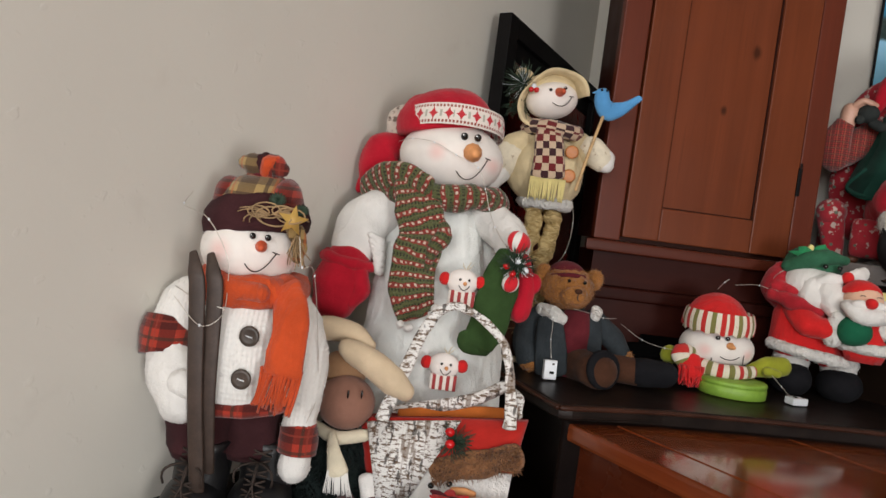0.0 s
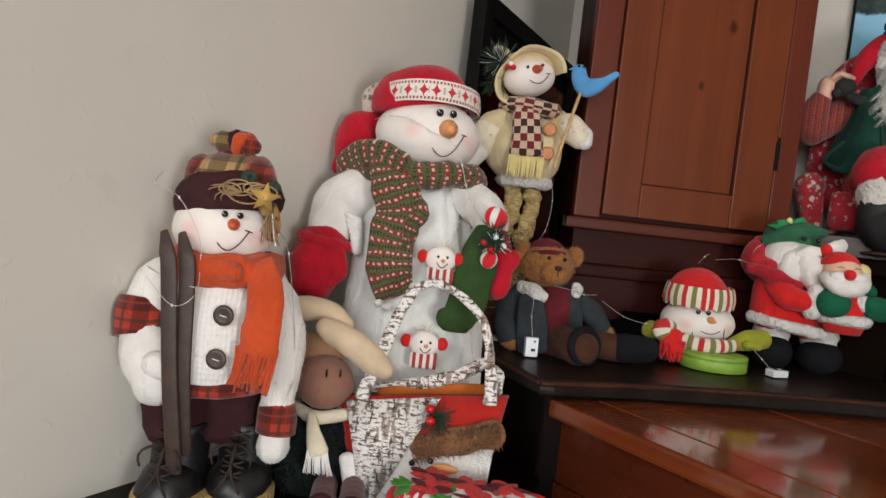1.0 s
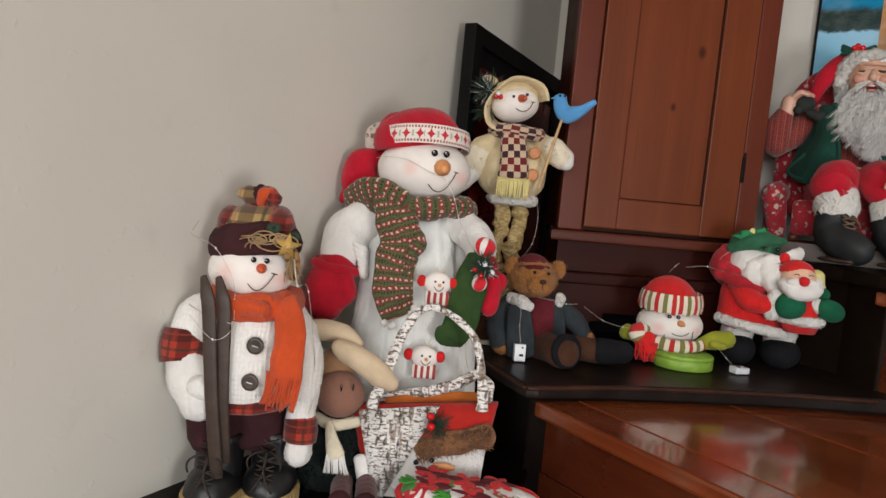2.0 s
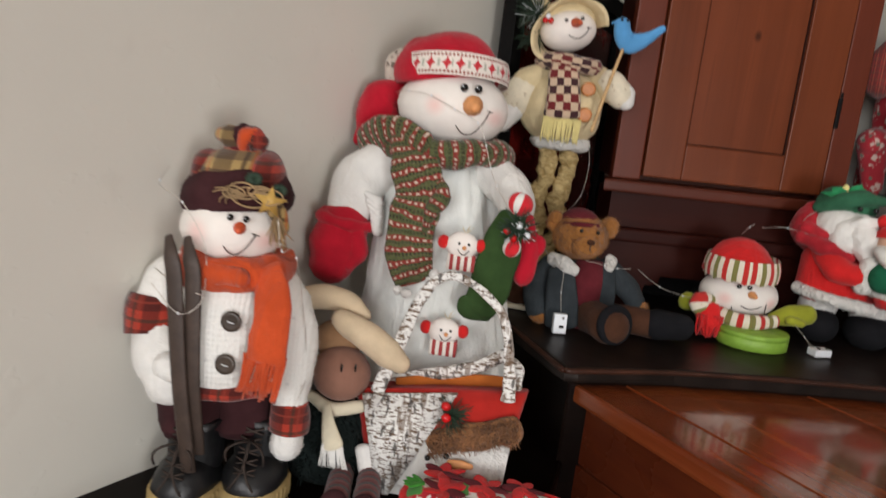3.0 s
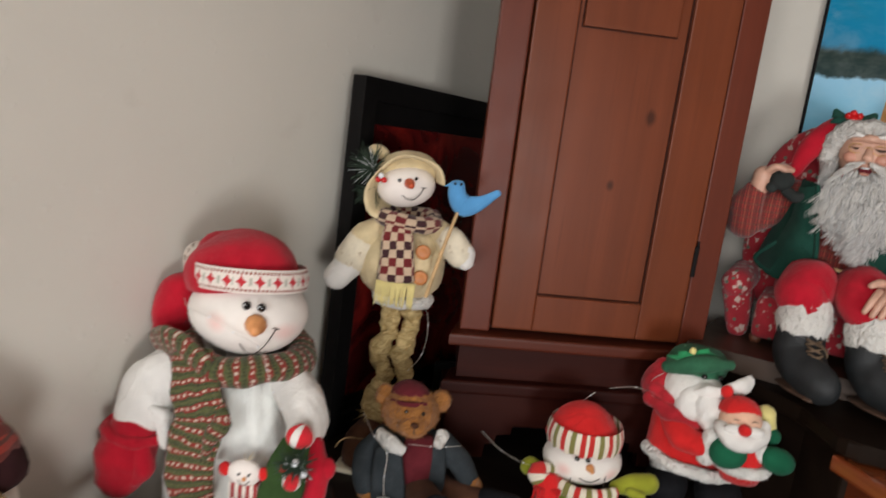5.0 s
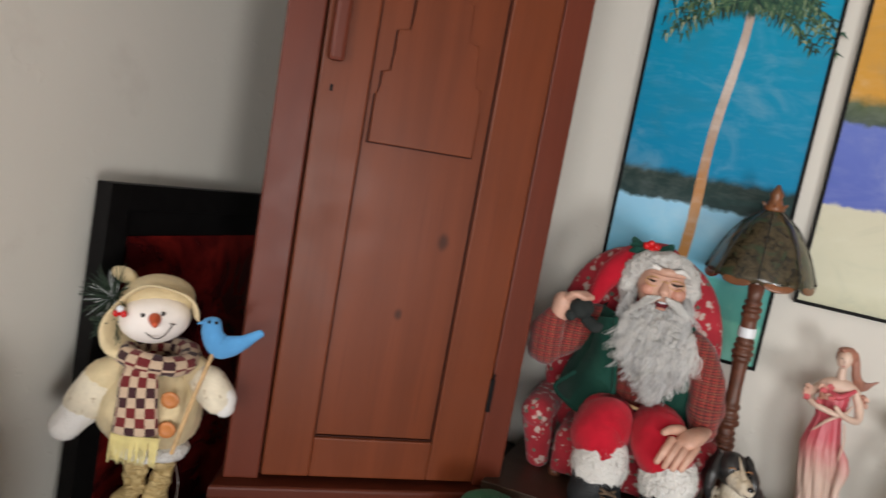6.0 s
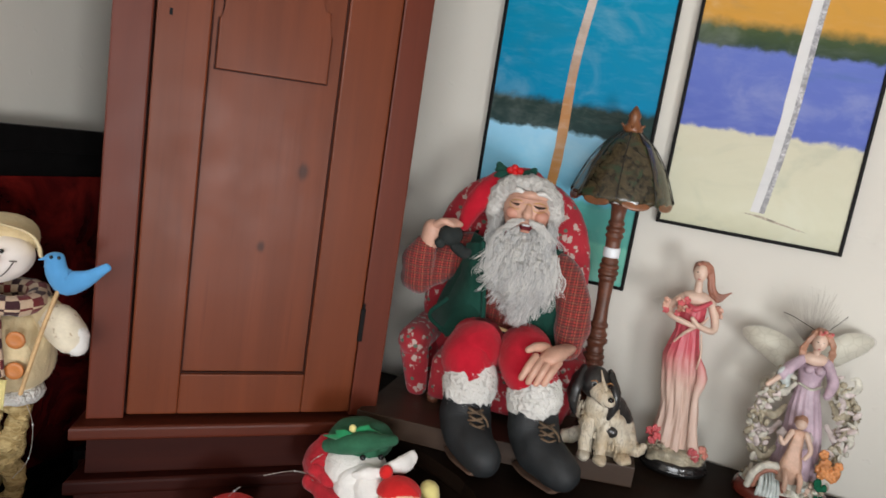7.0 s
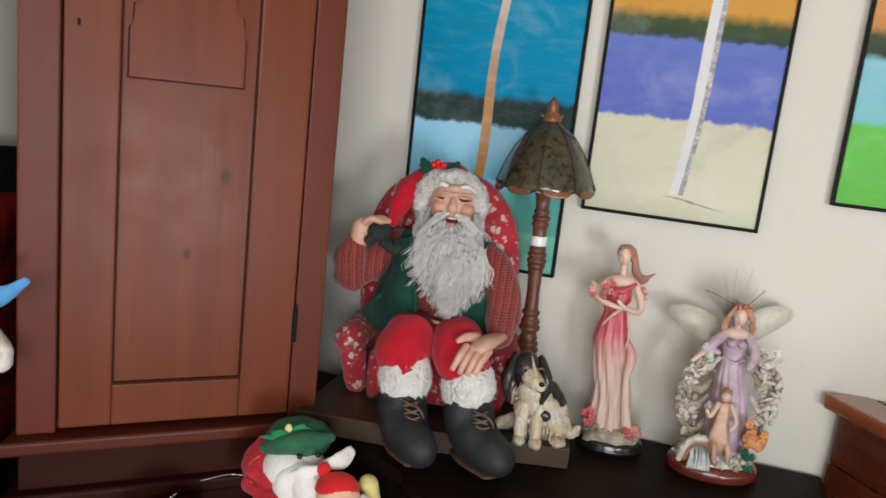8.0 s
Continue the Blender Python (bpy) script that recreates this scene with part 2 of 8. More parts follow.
BEAD = plain("black_bead", (0.008, 0.008, 0.008), 0.12, 0.1, 0.0)
INK = plain("black_stitch", (0.05, 0.036, 0.03), 0.8)
BUTTON = plain("dark_button", (0.055, 0.04, 0.03), 0.4, 0.25)
TANBUTTON = plain("tan_button", (0.52, 0.19, 0.05), 0.45, 0.2)
SKIWOOD = plain("dark_ski_wood", (0.05, 0.032, 0.024), 0.55, 0.25, 0.3)
STICK = plain("birch_stick", (0.55, 0.36, 0.17), 0.6, 0.2, 0.3)
GOLD = plain("mustard_star", (0.58, 0.36, 0.09), 0.55, 0.2)
RAFFIA = plain("raffia", (0.36, 0.24, 0.12), 0.8, 0.3)
LACE = plain("brown_lace", (0.035, 0.022, 0.016), 0.8, 0.3)
PINE = plain("pine_needles", (0.02, 0.045, 0.024), 0.7, 0.4)
BERRY = plain("red_berry", (0.55, 0.01, 0.012), 0.18, 0.1, 0.0)
PLASTIC = plain("white_plastic", (0.74, 0.77, 0.80), 0.35, 0.05, 0.0)
WIRE = plain("silver_wire", (0.62, 0.58, 0.52), 0.35, 0.1, 0.0, 0.6)
SKIN = plain("painted_resin_skin", (0.58, 0.34, 0.25), 0.45, 0.12, 0.1)
def lock_fibre(name, dark, lite):
    """Curled fibre whose locks differ in shade."""
    n = Nodes(name)
    geo = n.nt.nodes.new("ShaderNodeNewGeometry")
    return n.done(n.mix(geo.outputs["Random Per Island"], dark, lite), 0.55, spec=0.3)


BEARD = lock_fibre("grey_curled_fibre", (0.46, 0.46, 0.455), (0.78, 0.78, 0.765))
BEARDPALE = lock_fibre("white_curled_fibre", (0.66, 0.65, 0.62), (0.84, 0.83, 0.80))
BOOTLACE = plain("tan_bootlace", (0.13, 0.085, 0.05), 0.8, 0.3)
BOOTSOLE = plain("brown_boot_sole", (0.10, 0.055, 0.035), 0.7, 0.3, 0.3)
WOOLWHITE = fabric("white_wool_trim", (0.72, 0.71, 0.67), 0.08, 160, 1.0, 0.3, 0.007)
def two_tone(name, low, high, z0, z1):
    n = Nodes(name)
    t = n.math("ADD", n.sep(n.obj())[2], n.math("MULTIPLY_ADD", n.noise(40.0), 0.05, -0.025))
    return n.done(n.mix(n.step(t, z0, z1), low, high), 0.4, n.noise(120.0), 0.25, 0.001)


ROSEGOWN = two_tone("rose_gown_glaze", (0.62, 0.45, 0.37), (0.50, 0.070, 0.095), 0.15, 0.245)
RESINCORAL = plain("coral_resin", (0.58, 0.22, 0.17), 0.4, 0.25, 0.2)
RESINPINK = plain("pale_pink_resin", (0.60, 0.36, 0.27), 0.4, 0.15, 0.2)
RESINROSE = plain("rose_resin", (0.56, 0.10, 0.11), 0.4, 0.25, 0.2)
RESINSKIN = plain("ivory_resin", (0.66, 0.48, 0.38), 0.4, 0.1, 0.2)
RESINHAIR = plain("auburn_resin", (0.34, 0.145, 0.095), 0.45, 0.25, 0.3)
RESINLILAC = plain("lilac_resin", (0.48, 0.36, 0.43), 0.4, 0.2, 0.2)
RESINMOSS = plain("mossy_resin", (0.40, 0.35, 0.25), 0.55, 0.4, 0.5, 0, 0, 60)
RESINSTONE = plain("grey_green_resin", (0.56, 0.54, 0.46), 0.5, 0.3, 0.5, 0, 0, 60)
RESINORANGE = plain("orange_resin", (0.62, 0.25, 0.08), 0.45, 0.3, 0.3)
MAHOGANY = plain("mahogany_base", (0.13, 0.022, 0.014), 0.25, 0.2, 0.1, 0, 0.3)
BLACKBASE = plain("black_gloss_base", (0.012, 0.011, 0.011), 0.2, 0.2, 0.0, 0, 0.3)
LAMPWOOD = plain("turned_brown_post", (0.12, 0.042, 0.022), 0.42, 0.3, 0.3)
def mottled_glass():
    n = Nodes("mottled_bronze_glass")
    a = n.step(n.noise(55.0, None, 5, 0.65, 1.0), 0.35, 0.65)
    c = n.mix(a, (0.016, 0.014, 0.008), (0.075, 0.058, 0.030))
    c = n.mix(n.step(n.noise(28.0, None, 3, 0.5, 1.5), 0.52, 0.66), c, (0.030, 0.050, 0.026))
    return n.done(c, 0.2, n.noise(70.0), 0.35, 0.002, coat=0.3)


LAMPSHADE = mottled_glass()
AMBER = plain("amber_glass", (0.20, 0.075, 0.028), 0.3, 0.3, 0.1)
LEAD = plain("dark_leading", (0.02, 0.018, 0.014), 0.6, 0.2, 0.1)
def dog_glaze():
    """Cream glaze with brown mixed into the grooves to paint their shade."""
    n = Nodes("cream_glazed_resin")
    g = n.noise(1.0, n.mapped(n.obj(), (150.0, 150.0, 60.0)), 4, 0.6, 1.4)
    c = n.mix(n.step(n.noise(26.0), 0.35, 0.7), (0.68, 0.62, 0.50), (0.54, 0.43, 0.28))
    c = n.mix(n.math("MULTIPLY", n.step(g, 0.50, 0.34), 0.5), c, (0.17, 0.115, 0.07))
    return n.done(c, 0.38, g, 0.8, 0.004, coat=0.1)


DOGCREAM = dog_glaze()
DOGTAN = plain("tan_glazed_resin", (0.30, 0.14, 0.05), 0.4, 0.2, 0.3)
DOGBLACK = plain("black_glazed_resin", (0.02, 0.019, 0.019), 0.3, 0.3, 0.6, 0, 0.1, 70)

PLAID_RED = plaid("red_black_plaid", (0.42, 0.042, 0.022), (0.022, 0.008, 0.008), (0.30, 0.05, 0.03), 0.042)
PLAID_TAN = plaid("tan_orange_plaid", (0.44, 0.30, 0.115), (0.045, 0.022, 0.018), (0.5, 0.12, 0.03), 0.05)
PLAID_SHIRT = plaid("red_tartan_shirt", (0.42, 0.052, 0.042), (0.085, 0.028, 0.026), (0.36, 0.17, 0.10), 0.0135, (0.014, 0.016, 0.015))


def knit_scarf():
    n = Nodes("striped_knit")
    s = n.sep(n.uv())
    u, v = s[0], s[1]
    w = n.math("ADD", u, n.math("MULTIPLY_ADD", n.noise(55.0), 0.012, -0.006))
    c = n.mix(n.math("MULTIPLY", n.band(v, 0.0055, 0.55, 1.0), n.band(w, 0.008, 0.3, 0.8)), (0.095, 0.11, 0.042), (0.022, 0.022, 0.012))
    c = n.mix(n.band(w, 0.017, 0.54, 0.96), c, (0.26, 0.034, 0.026))
    dots = n.math("MULTIPLY", n.band(w, 0.017, 0.64, 0.84), n.band(n.math("ADD", v, n.math("MULTIPLY", n.noise(70.0), 0.011)), 0.0098, 0.1, 0.56))
    c = n.mix(dots, c, (0.62, 0.52, 0.42))
    h = n.math("ADD", n.band(w, 0.0055, 0.0, 0.5), n.band(v, 0.0055, 0.0, 0.5))
    return n.done(n.mix(n.math("MULTIPLY", n.step(n.noise(260.0), 0.45, 0.7), 0.45), c, (0.03, 0.025, 0.015)), 0.95, h, 0.9, 0.003, 0.2, spec=0.2)


def checks(name, a, b, size):
    n = Nodes(name)
    s = n.sep(n.uv())
    k = n.math("ADD", n.band(s[0], 2 * size, 0, 0.5), n.band(s[1], 2 * size, 0, 0.5))
    k = n.math("ABSOLUTE", n.math("SUBTRACT", k, 1.0))
    b = n.mix(n.band(s[0], 4 * size, 0.25, 0.75), b, (0.16, 0.018, 0.02))
    c = n.mix(k, a, b)
    c = n.mix(n.math("MULTIPLY", n.noise(120.0), 0.3), c, (0.08, 0.03, 0.03))
    return n.done(c, 0.95, n.noise(400.0), 0.4, 0.0015, 0.2, spec=0.2)


def bands(name, cols, period, axis=0, uv=True):
    n = Nodes(name)
    s = n.sep(n.uv() if uv else n.obj())
    c = cols[0]
    for i, col in enumerate(cols[1:], 1):
        c = n.mix(n.band(s[axis], period, i / len(cols), (i + 1) / len(cols) + 0.001), c, col)
    return n.done(c, 0.95, n.noise(400.0), 0.5, 0.002, 0.2, spec=0.2)


def motif(name, base, specks, scale=75.0, size=0.38, second=None):
    n = Nodes(name)
    wob = n.nt.nodes.new("ShaderNodeTexNoise")
    wob.inputs["Scale"].default_value = scale * 2.2
    n.put(wob.inputs["Vector"], n.obj())
    push = n.nt.nodes.new("ShaderNodeVectorMath")
    push.operation = "MULTIPLY_ADD"
    n.put(push.inputs[0], wob.outputs["Color"])
    push.inputs[1].default_value = (1.1 / scale,) * 3
    n.put(push.inputs[2], n.obj())
    d = n.voronoi(scale, n.mapped(push.outputs[0], (1, 1, 0.6)))
    c = n.mix(n.math("MULTIPLY_ADD", n.step(d, size - 0.08, size), -0.85, 0.85), shades(n, base), specks)
    if second:
        d2 = n.voronoi(scale * 0.8, n.mapped(n.obj(), (1, 1, 1), (3.3, 1.7, 0.4)))
        c = n.mix(n.math("MULTIPLY_ADD", n.step(d2, size * 0.6, size * 0.75), -0.9, 0.9), c, second)
    return n.done(c, 0.9, n.noise(400.0), 0.3, 0.0015, 0.2, spec=0.2)


def birch_cloth():
    n = Nodes("birch_bark_print")
    v = n.mapped(n.obj(), (150.0, 150.0, 45.0))
    a = n.noise(1.0, n.mapped(n.obj(), (95.0, 95.0, 230.0)), 5, 0.75)
    col = n.noise(1.0, n.mapped(n.obj(), (52.0, 52.0, 9.0)), 3)
    c = n.mix(n.step(a, 0.50, 0.56), (0.76, 0.75, 0.72), (0.14, 0.09, 0.055))
    c = n.mix(n.math("MULTIPLY", n.step(col, 0.55, 0.60), 0.7), c, (0.13, 0.075, 0.04))
    c = n.mix(n.math("MULTIPLY", n.step(n.noise(1.0, v, 4), 0.57, 0.63), 0.85), c, (0.03, 0.022, 0.018))
    return n.done(c, 0.85, a, 0.4, 0.0015, 0.1)


def sweater():
    n = Nodes("white_cable_knit")
    s = n.sep(n.obj())
    h = n.math("ADD", n.math("SINE", n.math("MULTIPLY", s[0], 1100.0)), n.math("MULTIPLY", n.math("SINE", n.math("MULTIPLY", s[2], 900.0)), 0.6))
    c = n.mix(n.step(n.noise(70.0), 0.6, 0.75), (0.79, 0.78, 0.74), (0.58, 0.57, 0.545))
    return n.done(c, 0.95, h, 0.3, 0.0012, 0.2, spec=0.2)


def hat_band():
    n = Nodes("snowflake_band")
    s = n.sep(n.uv())
    u, v = s[0], s[1]
    c = (0.74, 0.68, 0.62)
    edge = n.math("MULTIPLY", n.band(v, 0.036, 0.08, 0.2), n.band(u, 0.006, 0.0, 0.6))
    edge2 = n.math("MULTIPLY", n.band(v, 0.036, 0.8, 0.92), n.band(u, 0.006, 0.0, 0.6))
    c = n.mix(n.math("MAXIMUM", edge, edge2), c, (0.28, 0.08, 0.06))
    fu = n.math("ABSOLUTE", n.math("SUBTRACT", n.math("FRACT", n.math("DIVIDE", u, 0.026)), 0.5))
    fv = n.math("ABSOLUTE", n.math("SUBTRACT", n.math("FRACT", n.math("DIVIDE", v, 0.036)), 0.5))
    d = n.math("ADD", fu, fv)
    star = n.math("LESS_THAN", n.math("ADD", d, n.math("MULTIPLY", n.math("MULTIPLY", fu, fv), 9.0)), 0.34)
    c = n.mix(star, c, (0.50, 0.035, 0.045))
    leaf = n.math("MULTIPLY", n.math("GREATER_THAN", fu, 0.42), n.math("LESS_THAN", fv, 0.16))
    c = n.mix(n.math("MULTIPLY", leaf, 0.6), c, (0.2, 0.24, 0.16))
    return n.done(c, 0.95, n.noise(450.0), 0.4, 0.0015, 0.2, spec=0.2)


def flower_print():
    n = Nodes("poinsettia_print")
    v = n.obj()
    w = n.mapped(v, (1, 1, 1), (0.4, 0.2, 0.1))
    a = n.step(n.noise(20.0, v, 2, 0.4, 1.2), 0.46, 0.48)
    b = n.step(n.noise(20.0, w, 2, 0.4, 1.4), 0.58, 0.60)
    line = n.step(n.noise(40.0, w, 2, 0.4, 2.0), 0.58, 0.61)
    c = n.mix(a, (0.74, 0.72, 0.68), (0.45, 0.02, 0.03))
    c = n.mix(n.math("MULTIPLY", line, a), c, (0.62, 0.5, 0.42))
    c = n.mix(b, c, (0.07, 0.25, 0.05))
    return n.done(c, 0.9, n.noise(300.0), 0.3, 0.0015, 0.2, spec=0.2)


def canvas(name, stops, z0, z1, wobble=0.014, streak=0.1):
    n = Nodes(name)
    s = n.sep(n.obj())
    t = n.math("DIVIDE", n.math("SUBTRACT", s[2], z0), z1 - z0)
    t = n.math("ADD", t, n.math("MULTIPLY", n.math("SUBTRACT", n.noise(45.0, detail=5), 0.5), wobble))
    c = n.ramp(t, stops)
    brush = n.noise(1.0, n.mapped(n.obj(), (14.0, 14.0, 50.0)), 5, 0.65)
    wash = n.noise(1.0, n.mapped(n.obj(), (7.0, 7.0, 11.0)), 4, 0.6, 0.8)
    c = n.mix(n.math("MULTIPLY", n.step(wash, 0.48, 0.72), 0.11), c, (0.80, 0.84, 0.78))
    c = n.mix(n.math("MULTIPLY", n.step(wash, 0.46, 0.28), 0.16), c, (0.05, 0.16, 0.16))
    c = n.mix(n.math("MULTIPLY", n.step(brush, 0.45, 0.75), streak), c, n.mix(0.5, c, (0.9, 0.92, 0.9)))
    return n.done(c, 0.45, brush, 0.25, 0.001, spec=0.12)


KNIT = knit_scarf()
CHECK = checks("burgundy_check", (0.62, 0.47, 0.33), (0.045, 0.018, 0.022), 0.0145)
STRIPES = bands("striped_hat_band", ((0.5, 0.03, 0.025), (0.74, 0.68, 0.56), (0.20, 0.19, 0.06), (0.74, 0.68, 0.56)), 0.036)
CANDY = bands("candy_stripe", ((0.6, 0.02, 0.03), (0.75, 0.72, 0.68)), 0.024)
PEPPER = bands("striped_scarf_print", ((0.34, 0.05, 0.05), (0.75, 0.69, 0.62)), 0.0105, 0, False)
SOCK = bands("striped_sock", ((0.13, 0.022, 0.024), (0.07, 0.055, 0.055), (0.16, 0.05, 0.045)), 0.016)
FLORAL = motif("red_floral_chintz", (0.38, 0.026, 0.038), (0.55, 0.47, 0.41), 66.0, 0.33, (0.10, 0.15, 0.11))
MITTDOT = motif("cream_star_print", (0.74, 0.67, 0.52), (0.45, 0.36, 0.24), 80.0, 0.22)
MOTTLE = motif("mottled_brown_knit", (0.6, 0.53, 0.46), (0.12, 0.08, 0.06), 110.0, 0.42)
BIRCH = birch_cloth()
SWEATER = sweater()
HATBAND = hat_band()
FLOWERS = flower_print()
REDART = Nodes("dark_red_print")
_a = REDART.step(REDART.noise(9.0, None, 5, 0.6, 1.0), 0.35, 0.75)
REDART = REDART.done(REDART.mix(_a, (0.035, 0.003, 0.004), (0.20, 0.014, 0.01)), 0.22)


# ---- builders ----
def obj_from(name, bm, mats, smooth=True):
    me = bpy.data.meshes.new(name)
    for f in bm.faces:
        f.smooth = smooth
    bm.normal_update()
    bm.to_mesh(me)
    bm.free()
    for m in mats if isinstance(mats, (list, tuple)) else [mats]:
        me.materials.append(m)
    return new(name, me)


def part(name, bm, material, parent, label="", smooth=False):
    ob = obj_from(name, bm, material, smooth)
    ob.parent = parent
    if label:
        ob["label"] = label
    return ob


def box_bm(x0, x1, y0, y1, z0, z1, bevel=0.002, m=None):
    bm = bmesh.new()
    bmesh.ops.create_cube(bm, size=1)
    for v in bm.verts:
        v.co = ((x0 + x1) / 2 + v.co.x * (x1 - x0), (y0 + y1) / 2 + v.co.y * (y1 - y0), (z0 + z1) / 2 + v.co.z * (z1 - z0))
    if bevel:
        bmesh.ops.bevel(bm, geom=bm.edges[:], offset=bevel, segments=2, affect="EDGES", profile=0.6)
    if m is not None:
        bmesh.ops.transform(bm, matrix=m, verts=bm.verts)
    return bm


def slab_bm(pts, z0, z1, bevel=0.004):
    """A plate with the outline pts (counter-clockwise) between two heights."""
    bm = bmesh.new()
    lo = [bm.verts.new((x, y, z0)) for x, y in pts]
    hi = [bm.verts.new((x, y, z1)) for x, y in pts]
    n = len(pts)
    bm.faces.new(hi)
    bm.faces.new(lo[::-1])
    for i in range(n):
        bm.faces.new((lo[i], lo[(i + 1) % n], hi[(i + 1) % n], hi[i]))
    if bevel:
        edges = [e for e in bm.edges if abs(e.verts[0].co.z - e.verts[1].co.z) < 1e-6]
        bmesh.ops.bevel(bm, geom=edges, offset=bevel, segments=3, affect="EDGES", profile=0.6)
    return bm


def plate_bm(pts, y0, y1, bevel=0.002):
    """A plate with the outline pts in x and z, between two depths."""
    bm = slab_bm([(x, z) for x, z in pts], 0, abs(y1 - y0), bevel)
    for v in bm.verts:
        x, z, d = v.co
        v.co = (x, max(y0, y1) - d, z)
    return bm


class Doll:
    """Collects soft shapes in one mesh with several materials."""

    def __init__(self):
        self.bm = bmesh.new()
        self.uv = self.bm.loops.layers.uv.new("UVMap")
        self.mats = []

    def slot(self, mat):
        if mat not in self.mats:
            self.mats.append(mat)
        return self.mats.index(mat)

    def grid(self, rows, mat, uvs=None, closed=True, caps=True):
        k = self.slot(mat)
        vs = [[self.bm.verts.new(p) for p in r] for r in rows]
        n = len(rows[0])
        for i in range(len(rows) - 1):
            for j in range(n if closed else n - 1):
                q = (vs[i][j], vs[i][(j + 1) % n], vs[i + 1][(j + 1) % n], vs[i + 1][j])
                f = self.bm.faces.new(q)
                f.material_index = k
                if uvs:
                    for lp, (a, b) in zip(f.loops, ((i, j), (i, j + 1), (i + 1, j + 1), (i + 1, j))):
                        lp[self.uv].uv = uvs(a, b)
        if caps and closed:
            for r in (vs[0][::-1], vs[-1]):
                f = self.bm.faces.new(r)
                f.material_index = k
        return vs

    def blob(self, c, r, mat, rot=(0, 0, 0), lump=0.0, freq=20.0, nu=20, nv=12, zmin=-1.0, zmax=1.0, power=1.0):
        if not hasattr(r, "__len__"):
            r = (r, r, r)
        m = pose(*c, *rot)
        a0, a1 = math.asin(max(-1, zmin)), math.asin(min(1, zmax))
        rows = []
        for i in range(nv + 1):
            a = a0 + (a1 - a0) * i / nv
            a = max(-math.pi / 2 + 0.02, min(math.pi / 2 - 0.02, a))
            row = []
            for j in range(nu):
                b = 2 * math.pi * j / nu
                ca = math.cos(a) ** power
                p = Vector((r[0] * ca * math.sin(b), -r[1] * ca * math.cos(b), r[2] * math.sin(a)))
                p = m @ p
                if lump:
                    p += (p - Vector(c)).normalized() * lump * noise.noise(p * freq + Vector(c) * 31)
                row.append(p)
            rows.append(row)
        circ = 2 * math.pi * max(r[0], r[1])
        self.grid(rows, mat, lambda i, j: (circ * j / nu, 2 * r[2] * i / nv))

    def lathe(self, prof, c, mat, ratio=1.0, rot=(0, 0, 0), nu=24, lump=0.0, freq=20.0, shift=(0, 0)):
        """Turned shape: rows of radius and height about c; shift: how far the top leans in x and y."""
        m = pose(*c, *rot)
        rows, h = [], [0.0]
        z0, z1 = prof[0][1], prof[-1][1]
        for i, (r, z) in enumerate(prof):
            k = (z - z0) / max(1e-6, z1 - z0)
            row = []
            for j in range(nu):
                b = 2 * math.pi * j / nu
                p = m @ Vector((r * math.sin(b) + shift[0] * k, -r * ratio * math.cos(b) + shift[1] * k, z))
                if lump:
                    p += (p - Vector((c[0], c[1], p.z))).normalized() * lump * noise.noise(p * freq)
                row.append(p)
            rows.append(row)
            if i:
                h.append(h[-1] + math.hypot(r - prof[i - 1][0], z - prof[i - 1][1]))
        big = max(r for r, z in prof) * 2 * math.pi
        self.grid(rows, mat, lambda i, j: (big * j / nu, h[i]))

    def limb(self, pts, radii, mat, flat=1.0, side=(0, 1, 0), nu=12, steps=5, lump=0.0, freq=30.0, round_ends=True, ring=False):
        """A tube along smoothed points. flat: thickness along side against the width."""
        P = [Vector(p) for p in pts]
        if not hasattr(radii, "__len__"):
            radii = [radii] * len(P)
        n = len(P)
        path, rad = [], []
        segs = n if ring else n - 1
        for i in range(segs):
            if ring:
                a, b, c, d = (P[(i + k) % n] for k in (-1, 0, 1, 2))
                r0, r1 = radii[i], radii[(i + 1) % n]
            else:
                b, c = P[i], P[i + 1]
                a = P[i - 1] if i else b * 2 - c
                d = P[i + 2] if i + 2 < n else c * 2 - b
                r0, r1 = radii[i], radii[i + 1]
            for s in range(steps):
                t = s / steps
                path.append(0.5 * (2 * b + (c - a) * t + (2 * a - 5 * b + 4 * c - d) * t * t + (3 * b - a - 3 * c + d) * t ** 3))
                rad.append(r0 + (r1 - r0) * t)
        if not ring:
            path.append(P[-1])
            rad.append(radii[-1])
            if round_ends:
                t0, t1 = (path[0] - path[1]).normalized(), (path[-1] - path[-2]).normalized()
                ends0 = [(path[0] + t0 * rad[0] * flat * math.sin(q), rad[0] * math.cos(q)) for q in (1.45, 1.0, 0.5)]
                ends1 = [(path[-1] + t1 * rad[-1] * flat * math.sin(q), rad[-1] * math.cos(q)) for q in (0.5, 1.0, 1.45)]
                path = [e[0] for e in ends0] + path + [e[0] for e in ends1]
                rad = [e[1] for e in ends0] + rad + [e[1] for e in ends1]
        side = Vector(side)
        rows, u = [], [0.0]
        cnt = len(path)
        for i, p in enumerate(path):
            q, o = path[(i + 1) % cnt], path[i - 1]
            if not ring and i == 0:
                o = p
            if not ring and i == cnt - 1:
                q = p
            t = (q - o).normalized()
            w = t.cross(side)
            if w.length < 1e-4:
                w = t.orthogonal()
            w.normalize()
            d = w.cross(t).normalized()
            row = []
            for j in range(nu):
                b = 2 * math.pi * j / nu
                x = p + w * rad[i] * math.cos(b) + d * rad[i] * flat * math.sin(b)
                if lump:
                    x += (x - p).normalized() * lump * noise.noise(x * freq)
                row.append(x)
            rows.append(row)
            if i:
                u.append(u[-1] + (p - path[i - 1]).length)
